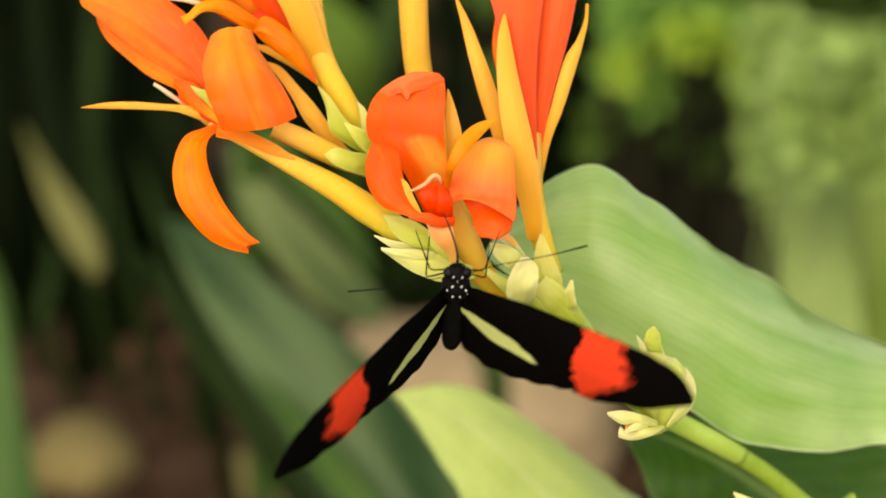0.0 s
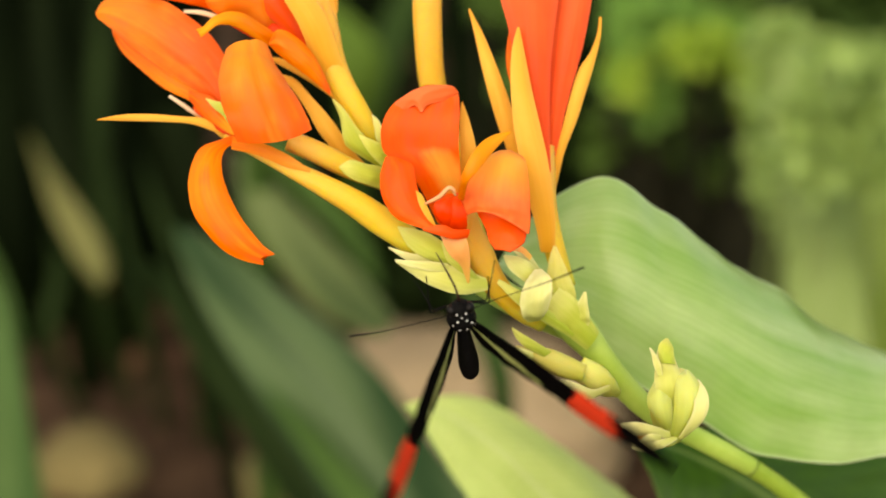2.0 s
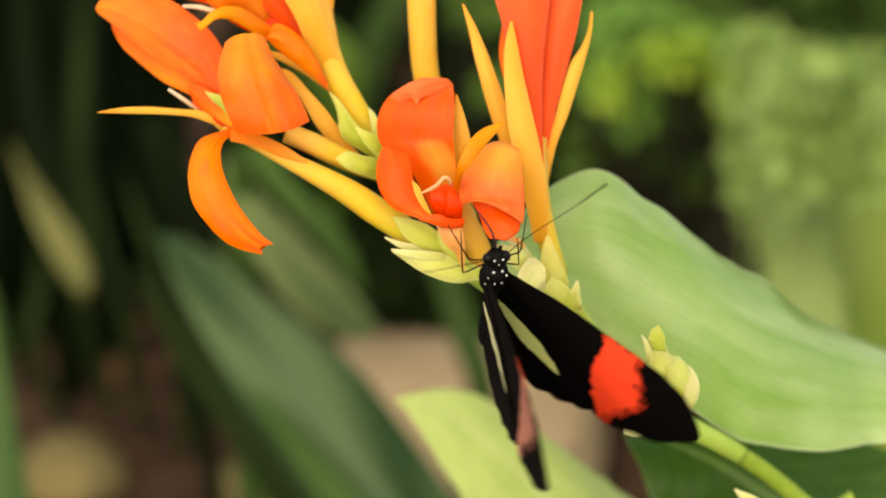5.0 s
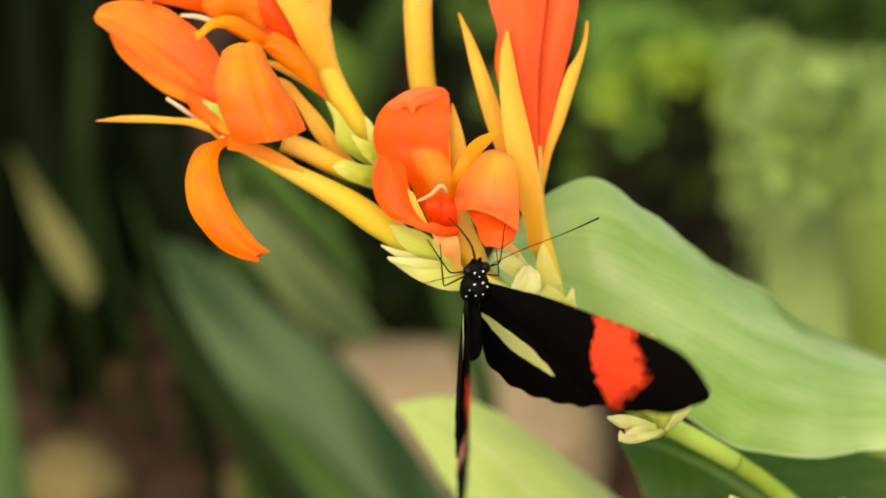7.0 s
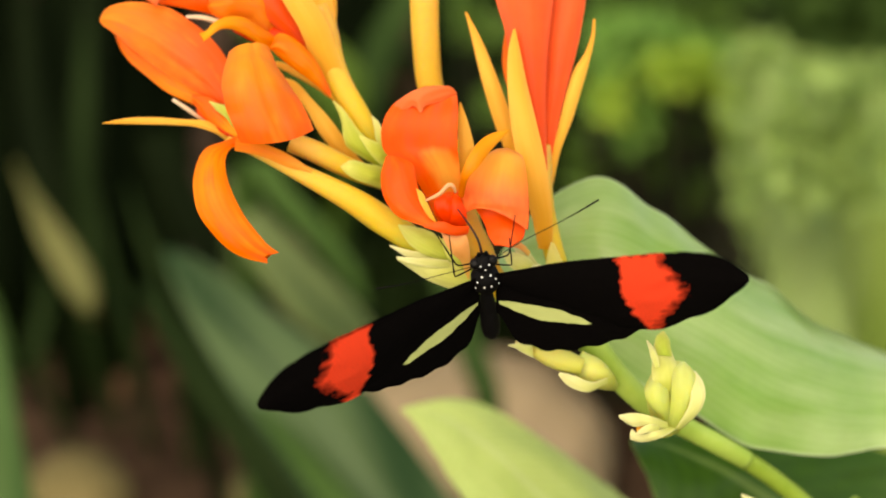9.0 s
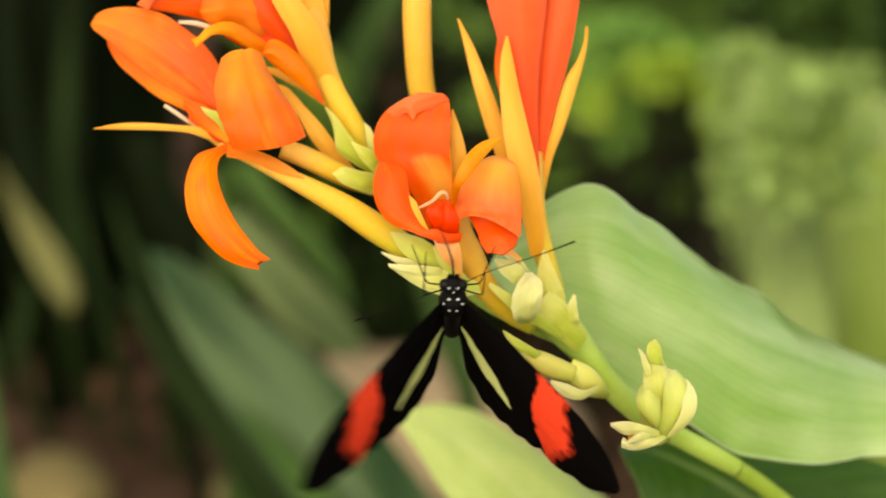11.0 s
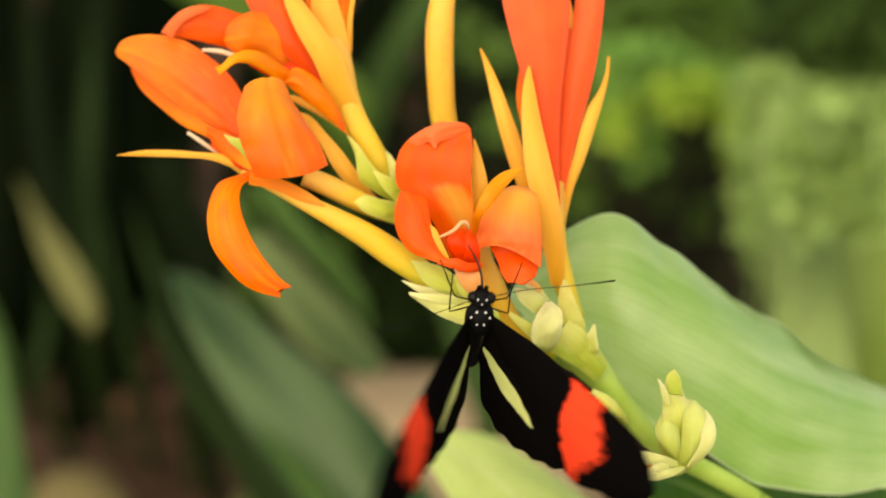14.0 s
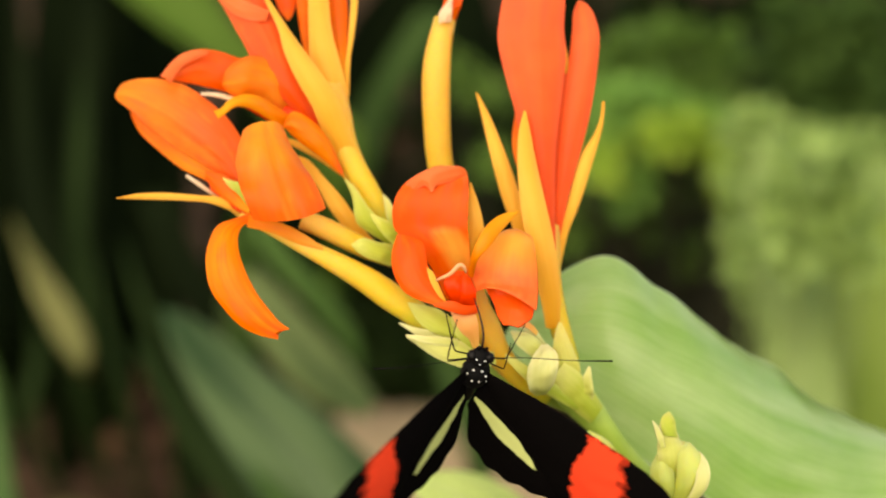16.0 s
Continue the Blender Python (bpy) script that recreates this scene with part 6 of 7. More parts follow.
M_EYE = plain_mat("butterfly_eye", (0.002, 0.0015, 0.0015), (0.006, 0.005, 0.004), 900.0, 0.35, 0.15)
M_TONGUE = plain_mat("butterfly_tongue", (0.012, 0.003, 0.002), (0.03, 0.007, 0.004), 900.0, 0.5)

FORE_TOP = [0.6, 1.8, 3.1, 4.0, 4.7, 5.5, 5.9, 5.6, 4.2]
FORE_LOW = [-0.9, -3.2, -4.9, -6.9, -9.0, -10.1, -8.2, -5.6, -2.4]
HIND_TOP = [0.4, -0.2, -0.7, -1.4, -2.3, -3.4, -4.6, -6.2, -8.6]
HIND_LOW = [-6.5, -12.2, -13.8, -14.5, -14.3, -13.6, -12.6, -11.4, -9.8]
# the red band's borders along the chord, and the pale bar's line and half width along the span (mm)
BAND_Y = [-10.5, -8.2, -6.0, -3.7, -1.2, 1.2, 4.0, 6.0]
BAND_IN = [21.0, 20.1, 18.9, 17.6, 16.8, 16.8, 15.9, 15.6]
BAND_OUT = [23.4, 23.7, 24.1, 25.3, 26.5, 25.0, 23.2, 22.0]
BAR_X = [0.3, 2.3, 5.6, 8.9, 12.2, 13.9]
BAR_Y = [-4.3, -5.0, -6.1, -6.7, -7.7, -8.3]
BAR_HALF = [0.4, 0.95, 1.5, 1.35, 0.65, 0.0]


def wing(name, length, top, low, side, parent, fore):
    nv, nu = 70, 28

    def curve(vals, s):
        x = s * (len(vals) - 1)
        i = min(int(x), len(vals) - 2)
        t = x - i
        p0, p1, p2, p3 = vals[max(i - 1, 0)], vals[i], vals[i + 1], vals[min(i + 2, len(vals) - 1)]
        return 0.5 * (2 * p1 + (p2 - p0) * t + (2 * p0 - 5 * p1 + 4 * p2 - p3) * t * t + (3 * p1 - p0 - 3 * p2 + p3) * t ** 3)
    bm = bmesh.new()
    rows = {1: [], -1: []}
    info = {}
    for i in range(nv):
        s = i / (nv - 1)
        s = 1 - (1 - s) ** 1.7
        yt, yl = curve(top, s), curve(low, s)
        if s > 0.8:
            c, h = (yt + yl) / 2, (yt - yl) / 2 * max(1 - ((s - 0.8) / 0.2) ** 2.4, 0.001) ** 0.5
            yt, yl = c + h, c - h
        yl += 0.28 * math.sin(s * 34) * min(1, s * 4) * min(1, (1 - s) * 6)
        r1, r2 = [], []
        for j in range(nu):
            f = j / (nu - 1)
            x, y = s * length, yl + (yt - yl) * f
            z = 0.9 * math.sin(f * math.pi) * math.sin(s * 2.6) * (1 if fore else 0.6) + 0.12 * noise.noise((x * 0.5, y * 0.5, 3))
            if fore:
                inner = x - (float(np.interp(y, BAND_Y, BAND_IN)) + 0.7 * noise.noise((y * 0.9, 1.0, 2.0)))
                outer = float(np.interp(y, BAND_Y, BAND_OUT)) + 1.2 * noise.noise((y * 1.1, 7.0, 2.0)) - x
                band, bar = min(inner * 1.6, outer * 0.5, 0.3 + (yt - y) * 1.2, 0.8 + (y - yl) * 1.5), -1.0
            else:
                band = -1.0
                bar = float(np.interp(x, BAR_X, BAR_HALF)) - abs(y - float(np.interp(x, BAR_X, BAR_Y))) if 0.3 < x < 13.9 else -1.0
            for q, r in ((1, r1), (-1, r2)):
                v = bm.verts.new((side * x * 0.001, y * 0.001, (z + q * 0.05) * 0.001))
                info[v] = (band, bar)
                r.append(v)
        rows[1].append(r1)
        rows[-1].append(r2)
    for q in (1, -1):
        g = rows[q]
        for i in range(nv - 1):
            for j in range(nu - 1):
                vs = [g[i][j], g[i + 1][j], g[i + 1][j + 1], g[i][j + 1]]
                f = bm.faces.new(vs if q * side > 0 else vs[::-1])
                f.material_index = 0 if q > 0 else 1
    g, h = rows[1], rows[-1]
    rim = [(i, 0) for i in range(nv)] + [(nv - 1, j) for j in range(1, nu)] + [(i, nu - 1) for i in range(nv - 2, -1, -1)] + [(0, j) for j in range(nu - 2, 0, -1)]
    for (i, j), (k, l) in zip(rim, rim[1:] + rim[:1]):
        bm.faces.new([g[i][j], h[i][j], h[k][l], g[k][l]])
    order = list(bm.verts)
    vals = [info[v] for v in order]
    ob = finish(bm, name, [M_WING, M_WING_U], parent)
    for key, n in (("band", 0), ("bar", 1)):
        at_ = ob.data.attributes.new(key, "FLOAT", "POINT")
        at_.data.foreach_set("value", [v[n] for v in vals])
    return ob


def lump(name, sections, material, parent, nu=16):
    """A body segment round the y axis: (y, z, half width, half height) in mm."""
    bm = bmesh.new()
    n = 22
    cols = [smooth_signed([s[k] for s in sections], n) for k in range(4)]
    rings = []
    for i in range(n):
        y, z, w, h = (c[i] for c in cols)
        ring = []
        for j in range(nu):
            a = 2 * math.pi * j / nu
            k = 1 + 0.05 * noise.noise((math.cos(a) * 2, y * 1.5, math.sin(a) * 2))
            ring.append(bm.verts.new((math.cos(a) * w * k * 0.001, y * 0.001, (z + math.sin(a) * h * k) * 0.001)))
        rings.append(ring)
    for i in range(n - 1):
        for j in range(nu):
            k = (j + 1) % nu
            bm.faces.new([rings[i][j], rings[i][k], rings[i + 1][k], rings[i + 1][j]])
    bm.faces.new(rings[0][::-1])
    bm.faces.new(rings[-1])
    bmesh.ops.recalc_face_normals(bm, faces=bm.faces)
    return finish(bm, name, material, parent)


def smooth_signed(vals, n):
    off = min(vals)
    return [v + off for v in smooth1([v - off for v in vals], n)]


def wire(name, path, radii, material, parent, nv=16, nu=6):
    return finish(tube([Vector(p) * 0.001 for p in path], mm(radii), nv=nv, nu=nu, face=(0.1, 0.2, 1)), name, material, parent)


def ball(name, place, size, material, parent, sub=2):
    bm = bmesh.new()
    bmesh.ops.create_icosphere(bm, subdivisions=sub, radius=1.0)
    for v in bm.verts:
        v.co = Vector((v.co.x * size[0] + place[0], v.co.y * size[1] + place[1], v.co.z * size[2] + place[2])) * 0.001
    return finish(bm, name, material, parent)


ROOT_F, ROOT_H = (1.3, 1.2, 1.0), (1.3, -0.6, 0.7)


def build_butterfly():
    fly = thing("butterfly", at((0, 0, 20)), "black butterfly with red and pale yellow wing bands, on a flower", "butterfly")
    thorax = lump("thorax", [(-2.8, 0, 0.9, 0.9), (-1.8, 0, 1.7, 1.7), (-0.2, 0.2, 2.0, 2.0), (1.4, 0.2, 1.8, 1.8), (2.5, 0, 1.0, 1.1)], M_BODY, fly)
    abdomen = lump("abdomen", [(-2.2, 0, 0.8, 0.9), (-4.0, 0.2, 0.9, 1.1), (-7.0, 0.4, 1.2, 1.4), (-10.0, 0.6, 1.4, 1.6), (-12.2, 0.6, 1.15, 1.3), (-13.4, 0.6, 0.25, 0.25)], M_BODY, fly)
    head = lump("head", [(2.3, 0, 0.8, 0.8), (2.9, 0, 1.35, 1.3), (3.7, -0.1, 1.45, 1.3), (4.4, -0.3, 0.9, 0.8), (4.7, -0.4, 0.2, 0.2)], M_BODY, fly)
    feelers = []
    for s in (1, -1):
        ball("eye", (s * 1.2, 3.7, 0.05), (0.75, 0.85, 0.85), M_EYE, head)
        bow = (16.6, 10.8, -0.6) if s > 0 else (-15.0, 4.6, 1.4)
        feelers.append(wire("antenna", [(s * 0.5, 4.2, 0.7), (bow[0] * 0.3, 4.2 + (bow[1] - 4.2) * 0.38, bow[2] * 0.3 + 0.6), (bow[0] * 0.7, 4.2 + (bow[1] - 4.2) * 0.75, bow[2] * 0.7 + 0.5), bow], [0.075, 0.065, 0.07, 0.15], M_BODY, head))
        wire("palp", [(s * 0.5, 4.2, -0.6), (s * 0.5, 5.2, -0.4), (s * 0.4, 5.9, 0.1)], [0.3, 0.3, 0.12], M_BODY, head, 8)
        for hip, knee, foot in (((0.9, 1.8, -1.4), (3.6, 3.2, -0.6), (5.6, 5.6, -5.2)), ((1.0, 0.6, -1.6), (4.0, -0.2, -1.2), (4.4, 2.0, -4.2) if s > 0 else (3.7, 4.4, -5.0))):
            near = tuple(k * 0.9 + h * 0.1 for h, k in zip(hip, knee))
            past = tuple(k * 0.9 + f * 0.1 for k, f in zip(knee, foot))
            wire("leg", [tuple(s * c if n == 0 else c for n, c in enumerate(p)) for p in (hip, near, past, foot)], [0.14, 0.12, 0.10, 0.07], M_BODY, fly)
    wire("proboscis", [(0, 4.6, -0.8), (-0.2, 6.0, -2.2), (-0.9, 6.7, -4.4), (-1.9, 6.8, -7.2)], [0.18, 0.15, 0.13, 0.08], M_TONGUE, head)
    rnd = random.Random(3)
    for (x, y, z, r) in ((0.6, 4.1, 0.95, 0.2), (-0.6, 4.1, 0.95, 0.2), (0.0, 3.5, 1.25, 0.16), (0.6, 2.2, 1.4, 0.24), (-0.6, 2.2, 1.4, 0.24), (1.25, 1.3, 1.5, 0.23), (-1.25, 1.3, 1.5, 0.23), (0.5, 0.6, 2.1, 0.2), (-0.5, 0.6, 2.1, 0.2), (1.6, 0.0, 1.4, 0.18), (-1.6, 0.0, 1.4, 0.18)):
        ball("spot", (x, y, z), (r * 0.8, r, r * 0.6), M_SPOT, thorax, 1)
    made = [fly, abdomen, *feelers]
    for s in (1, -1):
        made.append(wing("forewing", 34.2, FORE_TOP, FORE_LOW, s, fly, True))
        made.append(wing("hindwing", 20.8, HIND_TOP, HIND_LOW, s, fly, False))
    return made


butterfly, abdomen, antenna_r, antenna_l, fore_r, hind_r, fore_l, hind_l = build_butterfly()


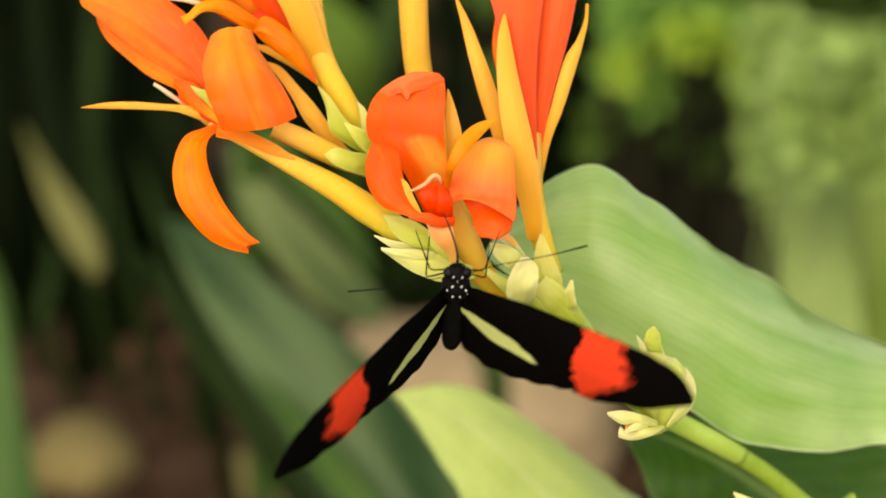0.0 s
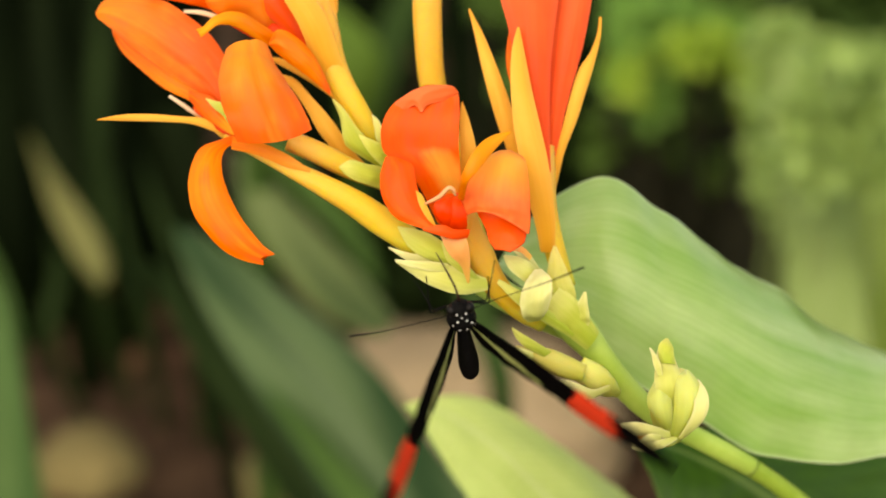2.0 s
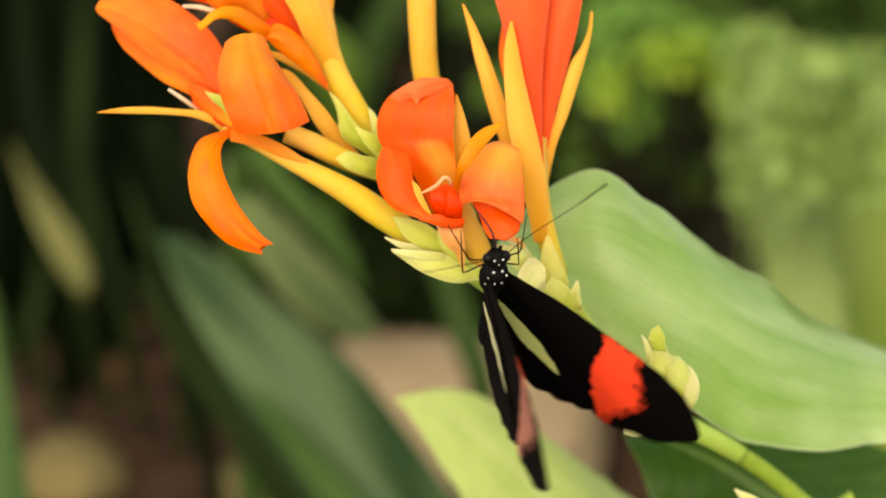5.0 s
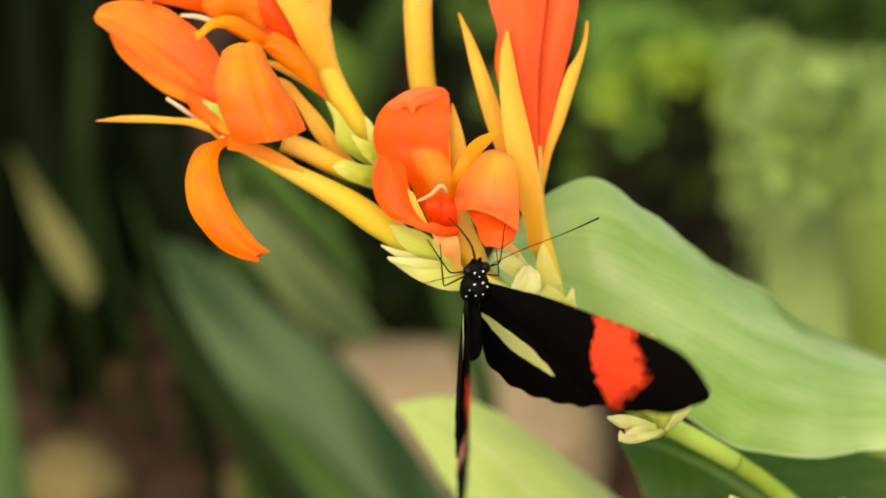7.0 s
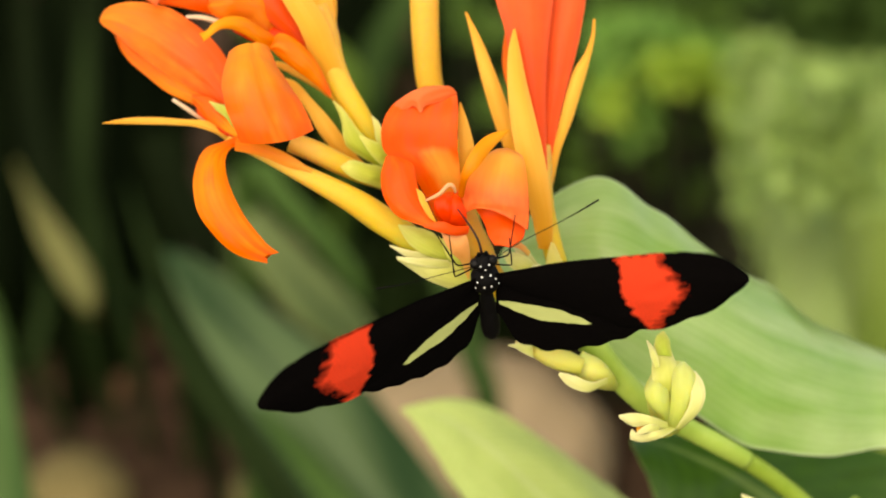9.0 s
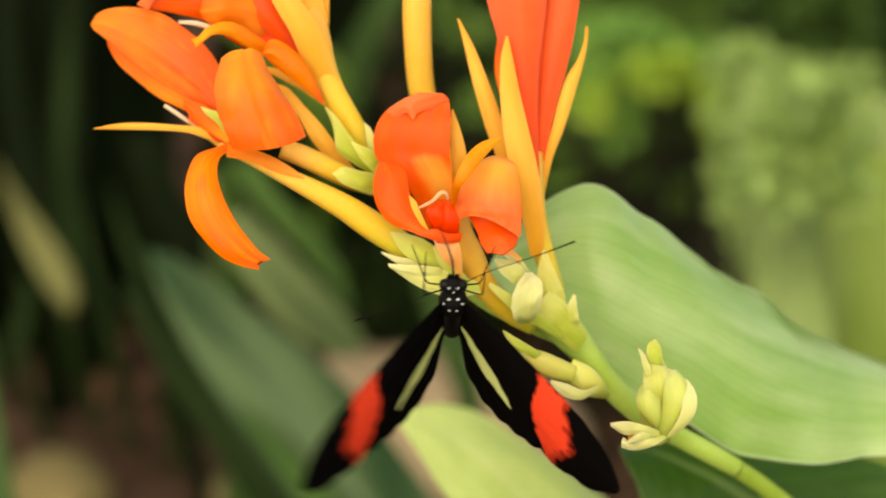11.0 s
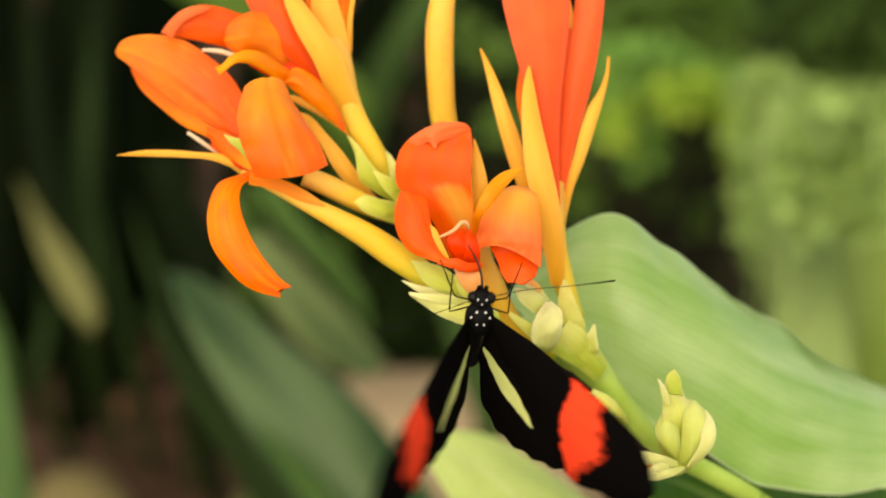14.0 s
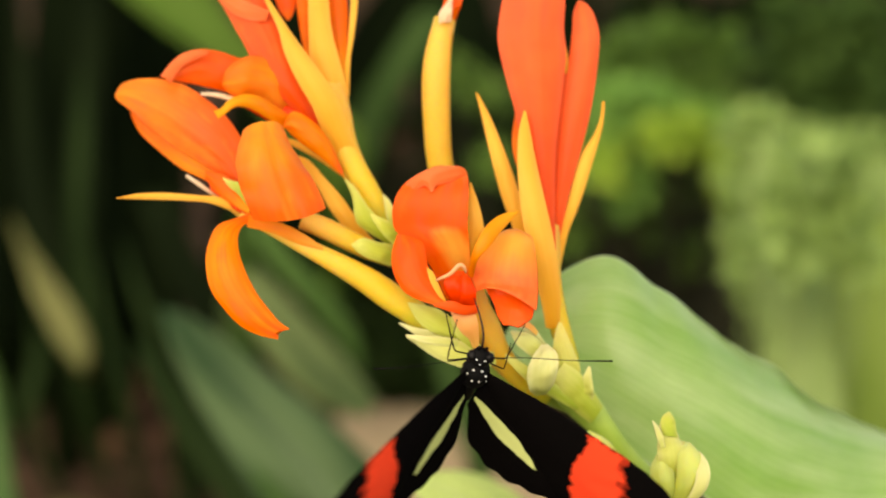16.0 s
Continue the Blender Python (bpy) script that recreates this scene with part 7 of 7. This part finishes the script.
# ---------------------------------------------------------------- what moves
# seconds, place in the view axes (mm), turn (degrees), lift of the right and the left wings, sweep of both, twist of
# both, bend of the abdomen
FLIGHT = [
    (0, (4.8, -5.2, 13.6), (62, 7, -7), 24, 48, 13, 12, -10, -4, -15),
    (0.1, (5.1, -4.6, 13.2), (65, 0, -1), 18, 40, 2, 6, -9, -3, -18),
    (0.2, (4.9, -5.3, 13.9), (75, -4, 8), 5, 16, -9, 6, -9, -2, -22),
    (0.3, (3.9, -6.7, 14.7), (77, -2, 10), -8, 5, 15, 9, -8, 0, -20),
    (0.4, (3.5, -6.6, 15.6), (76, -2, 12), 0, 12, 16, 10, -8, 1, -21),
    (0.5, (3.7, -6.6, 16.0), (75, -4, 16), 14, 23, 16, 7, -7, 2, -23),
    (0.6, (4.2, -6.1, 15.8), (69, -4, 17), 41, 43, -6, -8, -7, 1, -23),
    (0.7, (4.0, -7.1, 17.2), (70, -4, 16), 47, 50, -6, -9, -7, 0, -16),
    (0.8, (4.2, -7.2, 17.3), (69, -4, 13), 51, 59, -5, -7, -6, -1, -19),
    (0.9, (3.6, -7.5, 17.2), (70, -3, 13), 54, 63, 2, -6, -6, -3, -15),
    (1, (3.7, -7.9, 16.6), (75, -4, 17), 39, 43, 15, 3, -6, -4, -21),
    (1.1, (3.6, -8.7, 17.0), (75, -5, 19), 29, 34, 13, 1, -6, -4, -24),
    (1.2, (3.3, -8.3, 17.2), (79, -8, 21), 16, 25, 10, -4, -6, -4, -31),
    (1.3, (3.1, -8.6, 16.7), (79, -11, 23), 6, 15, 8, -7, -6, -4, -31),
    (1.4, (3.4, -8.0, 18.2), (82, -9, 22), 7, 16, 9, -7, -6, -4, -33),
    (1.5, (4.1, -7.8, 16.8), (82, -17, 23), 15, 33, 12, 7, -8, -2, -34),
    (1.6, (3.9, -8.2, 19.1), (80, -2, 13), 45, 62, 15, 27, -6, -1, -28),
    (1.7, (4.0, -7.2, 18.6), (79, -3, 7), 55, 81, 22, 27, -4, -1, -32),
    (1.8, (3.9, -8.0, 18.3), (70, -2, 9), 63, 82, 29, 25, -2, -1, -20),
    (1.9, (4.0, -7.7, 17.9), (68, -4, 10), 58, 80, 30, 23, 0, 0, -17),
    (2, (3.6, -7.7, 17.4), (72, 2, 8), 44, 59, 18, 13, 2, 0, -26),
    (2.1, (3.1, -7.1, 16.2), (74, -4, 15), 32, 41, 16, 9, 2, 0, -35),
    (2.2, (4.8, -6.2, 17.9), (76, -6, 14), 6, 24, 26, 15, -5, -3, -28),
    (2.3, (4.9, -5.8, 18.5), (75, -1, 14), -4, 1, 22, 11, -5, -3, -30),
    (2.4, (5.2, -5.6, 18.9), (71, 4, 16), -14, -18, 15, 1, -5, -3, -29),
    (2.5, (4.8, -5.2, 18.7), (72, 5, 15), -17, -20, 18, 0, -5, -3, -30),
    (2.6, (5.0, -5.3, 18.0), (70, 4, 12), -7, -3, 13, 8, -3, -2, -26),
    (2.7, (5.7, -5.7, 16.7), (63, 4, 9), -2, 15, 17, 12, -2, -1, -17),
    (2.8, (5.7, -3.6, 16.5), (53, 2, 7), 46, 69, -3, 2, 0, -1, -17),
    (2.9, (5.6, -3.5, 16.8), (51, 3, 0), 51, 87, 7, 5, 2, 0, -16),
    (3, (5.6, -4.0, 17.1), (50, 4, -3), 58, 93, 10, 12, 4, 1, -11),
    (3.1, (6.7, -4.4, 17.3), (49, 4, -7), 58, 88, 12, 7, 2, 0, -4),
    (3.2, (6.7, -3.9, 17.1), (52, 7, -12), 47, 66, -1, 10, 1, 0, -13),
    (3.3, (6.7, -3.1, 16.6), (56, 13, -12), 42, 54, -5, 7, -1, 0, -17),
    (3.4, (7.2, -3.1, 17.1), (53, 17, -13), -7, 27, 11, 8, -2, -1, -14),
    (3.5, (7.0, -3.3, 17.9), (53, 18, -8), -10, 11, 8, 3, -4, -1, -16),
    (3.6, (7.0, -3.1, 17.9), (53, 18, -8), -10, 10, 8, 5, -4, -1, -18),
    (3.7, (6.9, -3.6, 17.6), (51, 19, -9), 0, 24, 8, 3, -5, -1, -14),
    (3.8, (6.2, -4.0, 17.3), (52, 15, -3), 41, 50, -3, 2, -5, -1, -15),
    (3.9, (6.9, -3.9, 17.4), (52, 8, -5), 46, 75, 0, 6, -6, -1, -18),
    (4, (6.4, -3.8, 17.3), (53, 3, -5), 49, 89, 7, 5, -6, -1, -13),
    (4.1, (6.9, -3.4, 17.1), (50, 3, -3), 44, 80, 6, 7, -6, -2, -12),
    (4.2, (6.4, -3.3, 16.6), (50, 7, -5), 37, 63, 0, 10, -6, -2, -16),
    (4.3, (6.5, -3.9, 16.5), (51, 13, -8), 1, 38, 12, 13, -6, -2, -15),
    (4.4, (6.8, -3.2, 16.9), (49, 17, -6), -8, 18, 9, 11, -5, -2, -17),
    (4.5, (7.6, -2.5, 17.0), (48, 19, -8), -13, 8, 8, 7, -5, -2, -15),
    (4.6, (7.8, -2.9, 17.0), (49, 19, -9), -11, 13, 9, 8, -5, -4, -14),
    (4.7, (8.1, -3.1, 16.5), (46, 18, -14), -7, 30, 7, 7, -5, -6, -13),
    (4.8, (8.3, -2.2, 16.1), (48, 16, -13), 35, 59, -3, 5, -5, -7, -17),
    (4.9, (8.3, -2.4, 17.1), (47, 16, -13), 42, 77, 6, 5, -5, -9, -13),
    (5, (8.5, -3.8, 18.1), (49, 21, -8), 55, 87, 12, 4, -4, -4, -7),
    (5.1, (8.7, -3.7, 17.7), (49, 23, -6), 50, 85, 10, 1, -4, -4, -5),
    (5.2, (8.3, -2.3, 16.7), (52, 21, -8), 40, 65, 4, 6, -5, -9, -4),
    (5.32, (8.2, -2.4, 16.8), (52, 21, -9), -8, 44, 11, 8, -5, -9, -4),
    (5.48, (8.0, -2.6, 16.9), (50, 21, -8), -18, 16, 7, 2, -5, -8, -4),
    (5.6, (7.8, -2.7, 17.0), (51, 21, -9), -18, 17, 6, 1, -5, -7, -5),
    (5.75, (7.7, -2.9, 17.2), (49, 21, -8), 34, 59, -5, 2, -5, -7, -5),
    (5.95, (7.5, -3.2, 17.3), (48, 21, -8), 47, 80, 8, 5, -5, -6, -6),
    (6.12, (7.4, -3.3, 17.4), (50, 21, -7), 34, 65, 0, 8, -6, -5, -7),
    (6.25, (7.3, -3.4, 17.4), (51, 21, -8), -2, 40, 11, 9, -6, -4, -7),
    (6.42, (7.0, -3.7, 17.5), (49, 21, -7), -12, 12, 7, 3, -6, -3, -8),
    (6.55, (6.9, -3.8, 17.6), (47, 22, -7), -5, 27, 4, 3, -6, -3, -8),
    (6.68, (6.8, -3.9, 17.7), (48, 22, -7), 40, 55, -6, 4, -6, -2, -8),
    (6.88, (6.6, -4.2, 17.8), (48, 22, -7), 53, 76, 7, 6, -6, -1, -9),
    (7.05, (6.5, -4.4, 17.9), (50, 22, -6), 40, 61, -1, 9, -7, 0, -10),
    (7.18, (6.3, -4.5, 18.0), (51, 22, -6), 4, 35, 10, 10, -7, 0, -10),
    (7.3, (6.2, -4.7, 18.0), (45, 22, -6), -2, 12, 8, 8, -7, 1, -10),
    (7.4, (6.6, -4.6, 17.6), (46, 22, -5), 0, 14, 8, 8, -7, 1, -16),
    (7.5, (7.4, -4.9, 16.8), (47, 20, -4), 8, 25, 11, 10, -7, 2, -10),
    (7.6, (7.3, -5.9, 15.4), (54, 16, -4), 25, 41, 14, 12, -7, 1, -11),
    (7.7, (7.4, -6.0, 14.7), (53, 13, 0), 54, 56, 2, 11, -7, 1, -10),
    (7.8, (7.5, -6.9, 14.4), (54, 13, 0), 61, 65, 7, 12, -7, 1, -8),
    (7.9, (7.0, -6.9, 13.6), (58, 14, -1), 54, 56, 4, 15, -6, 1, -10),
    (8, (7.0, -8.0, 13.3), (64, 18, -5), 28, 42, 13, 19, -6, 1, -15),
    (8.1, (7.4, -7.5, 14.4), (66, 20, -8), 15, 27, 10, 19, -7, 0, -18),
    (8.2, (7.8, -6.8, 15.3), (64, 20, -5), 2, 12, 7, 14, -7, 0, -19),
    (8.3, (8.1, -6.0, 15.7), (62, 20, -6), -3, 9, 6, 11, -8, 0, -21),
    (8.4, (8.4, -5.1, 15.8), (55, 17, -3), 8, 26, 6, 9, -8, 0, -16),
    (8.5, (7.6, -3.7, 15.8), (48, 14, 2), 24, 39, 10, 9, -9, 0, -17),
    (8.6, (6.8, -3.0, 16.3), (44, 8, 7), 59, 56, 6, 8, -9, 0, -15),
    (8.7, (6.8, -3.1, 16.6), (41, 5, 9), 68, 67, 7, 10, -8, 0, -10),
    (8.88, (6.7, -3.2, 16.9), (58, 5, 7), 15, 32, 11, 11, -8, -1, -5),
    (9.05, (6.7, -3.3, 17.1), (54, 5, 7), 14, 18, 0, 5, -8, -1, -1),
    (9.22, (6.7, -3.3, 17.3), (54, 5, 7), 28, 33, 4, 7, -7, -1, 4),
    (9.42, (6.7, -3.4, 17.6), (45, 6, 6), 62, 68, 6, 8, -7, -1, 9),
    (9.6, (6.7, -3.4, 17.7), (55, 6, 6), 27, 34, 4, 7, -6, -1, 13),
    (9.8, (6.5, -3.5, 18.0), (55, 6, 5), 11, 19, 1, 5, -6, -1, 17),
    (9.96, (6.5, -3.6, 18.2), (55, 6, 4), 25, 35, 5, 7, -5, -1, 20),
    (10.15, (6.5, -3.6, 18.4), (45, 6, 4), 58, 69, 7, 8, -5, -1, 24),
    (10.33, (6.5, -3.7, 18.6), (51, 6, 4), 38, 37, -3, 3, -4, -1, 25),
    (10.5, (6.5, -3.8, 18.8), (55, 5, 3), 8, 21, 2, 5, -4, -1, 25),
    (10.66, (6.4, -3.9, 19.0), (51, 5, 2), 36, 37, -2, 3, -3, -1, 25),
    (10.8, (6.4, -3.9, 19.2), (49, 5, 2), 50, 60, 4, 7, -3, -1, 25),
    (10.9, (6.7, -3.7, 19.3), (49, 2, 2), 52, 69, 6, 6, -3, -1, 25),
    (11, (3.3, -5.4, 19.2), (52, -1, 0), 54, 58, 8, 4, -2, -1, 25),
    (11.1, (2.8, -4.3, 19.3), (49, 0, 9), 36, 37, 0, 4, -3, 0, 25),
    (11.2, (2.4, -3.2, 20.1), (45, -1, 12), 26, 24, 1, 4, -4, 1, 25),
    (11.3, (2.1, -2.3, 20.4), (46, -3, 11), 29, 15, 1, -1, -4, 3, 25),
    (11.4, (2.0, -1.8, 21.0), (42, -3, 9), 30, 18, 12, 4, -5, 4, 25),
    (11.5, (3.2, -2.0, 21.8), (36, -1, 15), 49, 39, 13, 10, -6, 6, 25),
    (11.6, (3.1, -1.9, 22.1), (37, -2, 15), 48, 40, 14, 9, -6, 5, 25),
    (11.7, (3.7, -1.8, 22.8), (38, -3, 10), 64, 71, 20, 11, -6, 3, 25),
    (11.8, (4.4, -1.5, 22.9), (38, -2, 11), 64, 67, 21, 13, -6, 2, 25),
    (11.9, (3.3, -0.7, 22.5), (39, -3, 13), 56, 38, 18, 14, -6, 1, 25),
    (12, (3.3, -2.1, 22.1), (39, -1, 12), 42, 26, 9, 8, -7, 0, 25),
    (12.1, (3.2, -2.2, 21.4), (41, -1, 7), 44, 37, 10, 6, -7, -1, 25),
    (12.2, (3.4, -1.9, 20.9), (42, -1, 5), 57, 50, 7, 7, -7, -3, 25),
    (12.3, (3.7, -1.9, 20.2), (41, -2, 3), 67, 69, 7, 4, -7, -4, 25),
    (12.4, (4.2, -1.7, 19.9), (41, -1, 5), 76, 75, 11, 10, -7, -6, 25),
    (12.5, (3.7, -2.4, 19.7), (41, 2, 2), 70, 64, 10, 10, -7, -7, 25),
    (12.6, (2.9, -1.5, 20.4), (41, 6, -3), 57, 56, 14, 10, -8, -5, 25),
    (12.7, (2.9, -2.6, 21.1), (41, 9, -1), 54, 35, 16, 15, -9, -3, 25),
    (12.8, (3.1, -3.3, 21.6), (40, 9, -5), 40, 32, 17, 12, -10, -1, 25),
    (12.9, (2.9, -3.4, 21.9), (40, 9, -7), 41, 32, 18, 13, -11, 1, 25),
    (13, (3.8, -3.2, 21.5), (40, 8, -2), 46, 44, 17, 10, -12, 3, 25),
    (13.1, (3.3, -3.5, 20.7), (40, 8, -8), 62, 63, 18, 7, -11, 3, 25),
    (13.2, (3.7, -3.3, 20.1), (39, 9, -6), 53, 68, 16, 7, -11, 2, 25),
    (13.3, (2.7, -3.9, 20.2), (38, 9, -8), 53, 46, 13, 12, -11, 2, 25),
    (13.4, (3.3, -3.9, 19.9), (42, 11, -9), 38, 40, 14, 11, -10, 1, 25),
    (13.5, (3.5, -4.0, 19.2), (44, 11, -7), 35, 34, 14, 10, -10, 1, 25),
    (13.6, (3.2, -4.6, 18.9), (43, 10, -9), 37, 40, 13, 9, -9, 0, 25),
    (13.7, (3.5, -3.1, 18.3), (43, 9, -11), 52, 61, 8, 11, -8, -1, 25),
    (13.8, (3.9, -3.0, 18.6), (44, 7, -11), 54, 69, 9, 13, -7, -3, 25),
    (13.9, (4.3, -2.8, 19.4), (40, 5, -7), 66, 79, 8, 15, -6, -4, 25),
    (14, (4.1, -3.6, 20.2), (42, 6, -6), 54, 66, 9, 16, -5, -5, 25),
    (14.1, (3.1, -4.1, 20.6), (43, 10, -9), 46, 37, 8, 20, -7, -3, 25),
    (14.2, (3.2, -3.7, 20.3), (43, 11, -5), 45, 27, 5, 17, -9, -1, 25),
    (14.3, (3.1, -3.3, 19.0), (44, 11, 0), 39, 15, -1, 8, -10, 1, 25),
    (14.4, (3.1, -3.3, 18.8), (43, 10, 1), 37, 20, 9, 9, -12, 3, 25),
    (14.5, (4.0, -3.6, 18.9), (42, 8, 5), 43, 31, 13, 13, -14, 5, 25),
    (14.6, (4.2, -3.6, 19.2), (43, 6, 0), 45, 34, 14, 18, -13, 3, 25),
    (14.7, (4.2, -4.1, 19.4), (41, 10, -3), 47, 44, 17, 16, -12, 1, 25),
    (14.8, (4.6, -4.5, 19.3), (43, 11, -3), 35, 45, 17, 12, -11, -1, 25),
    (14.9, (3.8, -3.7, 18.8), (48, 11, -2), 32, 25, 14, 14, -10, -3, 25),
    (15, (4.2, -3.8, 18.6), (48, 12, 3), 26, 24, 11, 11, -9, -5, 25),
    (15.1, (4.4, -4.0, 18.7), (46, 11, 0), 33, 38, 17, 13, -8, -4, 25),
    (15.2, (3.9, -3.5, 18.1), (42, 8, -1), 45, 54, 13, 15, -8, -4, 25),
    (15.3, (4.9, -3.0, 18.0), (40, 4, -4), 56, 76, 20, 19, -7, -4, 25),
    (15.4, (4.8, -3.3, 17.8), (40, 4, -7), 50, 72, 19, 22, -7, -4, 25),
    (15.5, (3.1, -4.2, 17.6), (44, 6, -12), 43, 48, 12, 24, -6, -4, 25),
    (15.6, (3.8, -4.0, 17.5), (49, 9, -6), 23, 33, 8, 18, -7, -5, 25),
    (15.7, (3.2, -2.8, 17.5), (48, 10, -1), 18, 20, 6, 17, -7, -7, 25),
    (15.8, (2.9, -3.2, 17.7), (49, 10, -2), 14, 22, 9, 16, -8, -9, 25),
    (15.9, (3.4, -4.9, 18.4), (52, 10, -13), 28, 43, 17, 18, -8, -10, 25),
    (16, (4.1, -5.2, 17.7), (54, 10, -17), 31, 58, 11, 9, -8, -12, 25),
]


def motions():
    body, ab, fr, hr, fl, hl = [], [], [], [], [], []
    for t, (u, v, w), (rx, ry, rz), lift_r, lift_l, sw_r, sw_l, tw_r, tw_l, bend in FLIGHT:
        turn = VIEW_AXES.to_3x3().to_4x4() @ pose(0, 0, 0, 0, 0, rz) @ pose(0, 0, 0, rx) @ pose(0, 0, 0, 0, ry)
        body.append((t, Matrix.Translation(at((u, v, w))) @ turn))
        ab.append((t, pose(0, -0.002, 0, bend) @ pose(0, 0.002, 0)))
        for rows, s, lift, sw, tw, r, drop, keep in ((fr, 1, lift_r, sw_r, tw_r, ROOT_F, 0, 1.0), (hr, 1, lift_r, sw_r, tw_r, ROOT_H, 0.25, 0.5), (fl, -1, lift_l, sw_l, tw_l, ROOT_F, 0, 1.0), (hl, -1, lift_l, sw_l, tw_l, ROOT_H, 0.25, 0.5)):
            rows.append((t, pose(s * r[0] * 0.001, r[1] * 0.001, (r[2] - drop) * 0.001) @ pose(0, 0, 0, 0, -s * lift) @ pose(0, 0, 0, 0, 0, -s * sw * keep) @ pose(0, 0, 0, tw)))
    for ob, rows in ((butterfly, body), (abdomen, ab), (fore_r, fr), (hind_r, hr), (fore_l, fl), (hind_l, hl)):
        walk(ob, rows)
    for ob, side, turns in ((antenna_r, 1, ((0.0, 0), (2.5, 0), (3.2, 16), (5.2, 16), (7.3, -8), (8.2, 0), (12.0, 6), (13.0, 0), (13.7, -12), (16.0, -14))),
                            (antenna_l, -1, ((0.0, 17), (0.5, 10), (1.0, 0), (9.0, 0), (10.8, 30), (16.0, 24)))):
        root = Vector((side * 0.0005, 0.0042, 0.0007))
        walk(ob, [(t, Matrix.Translation(root) @ pose(0, 0, 0, 0, 0, a) @ Matrix.Translation(-root)) for t, a in turns])


motions()
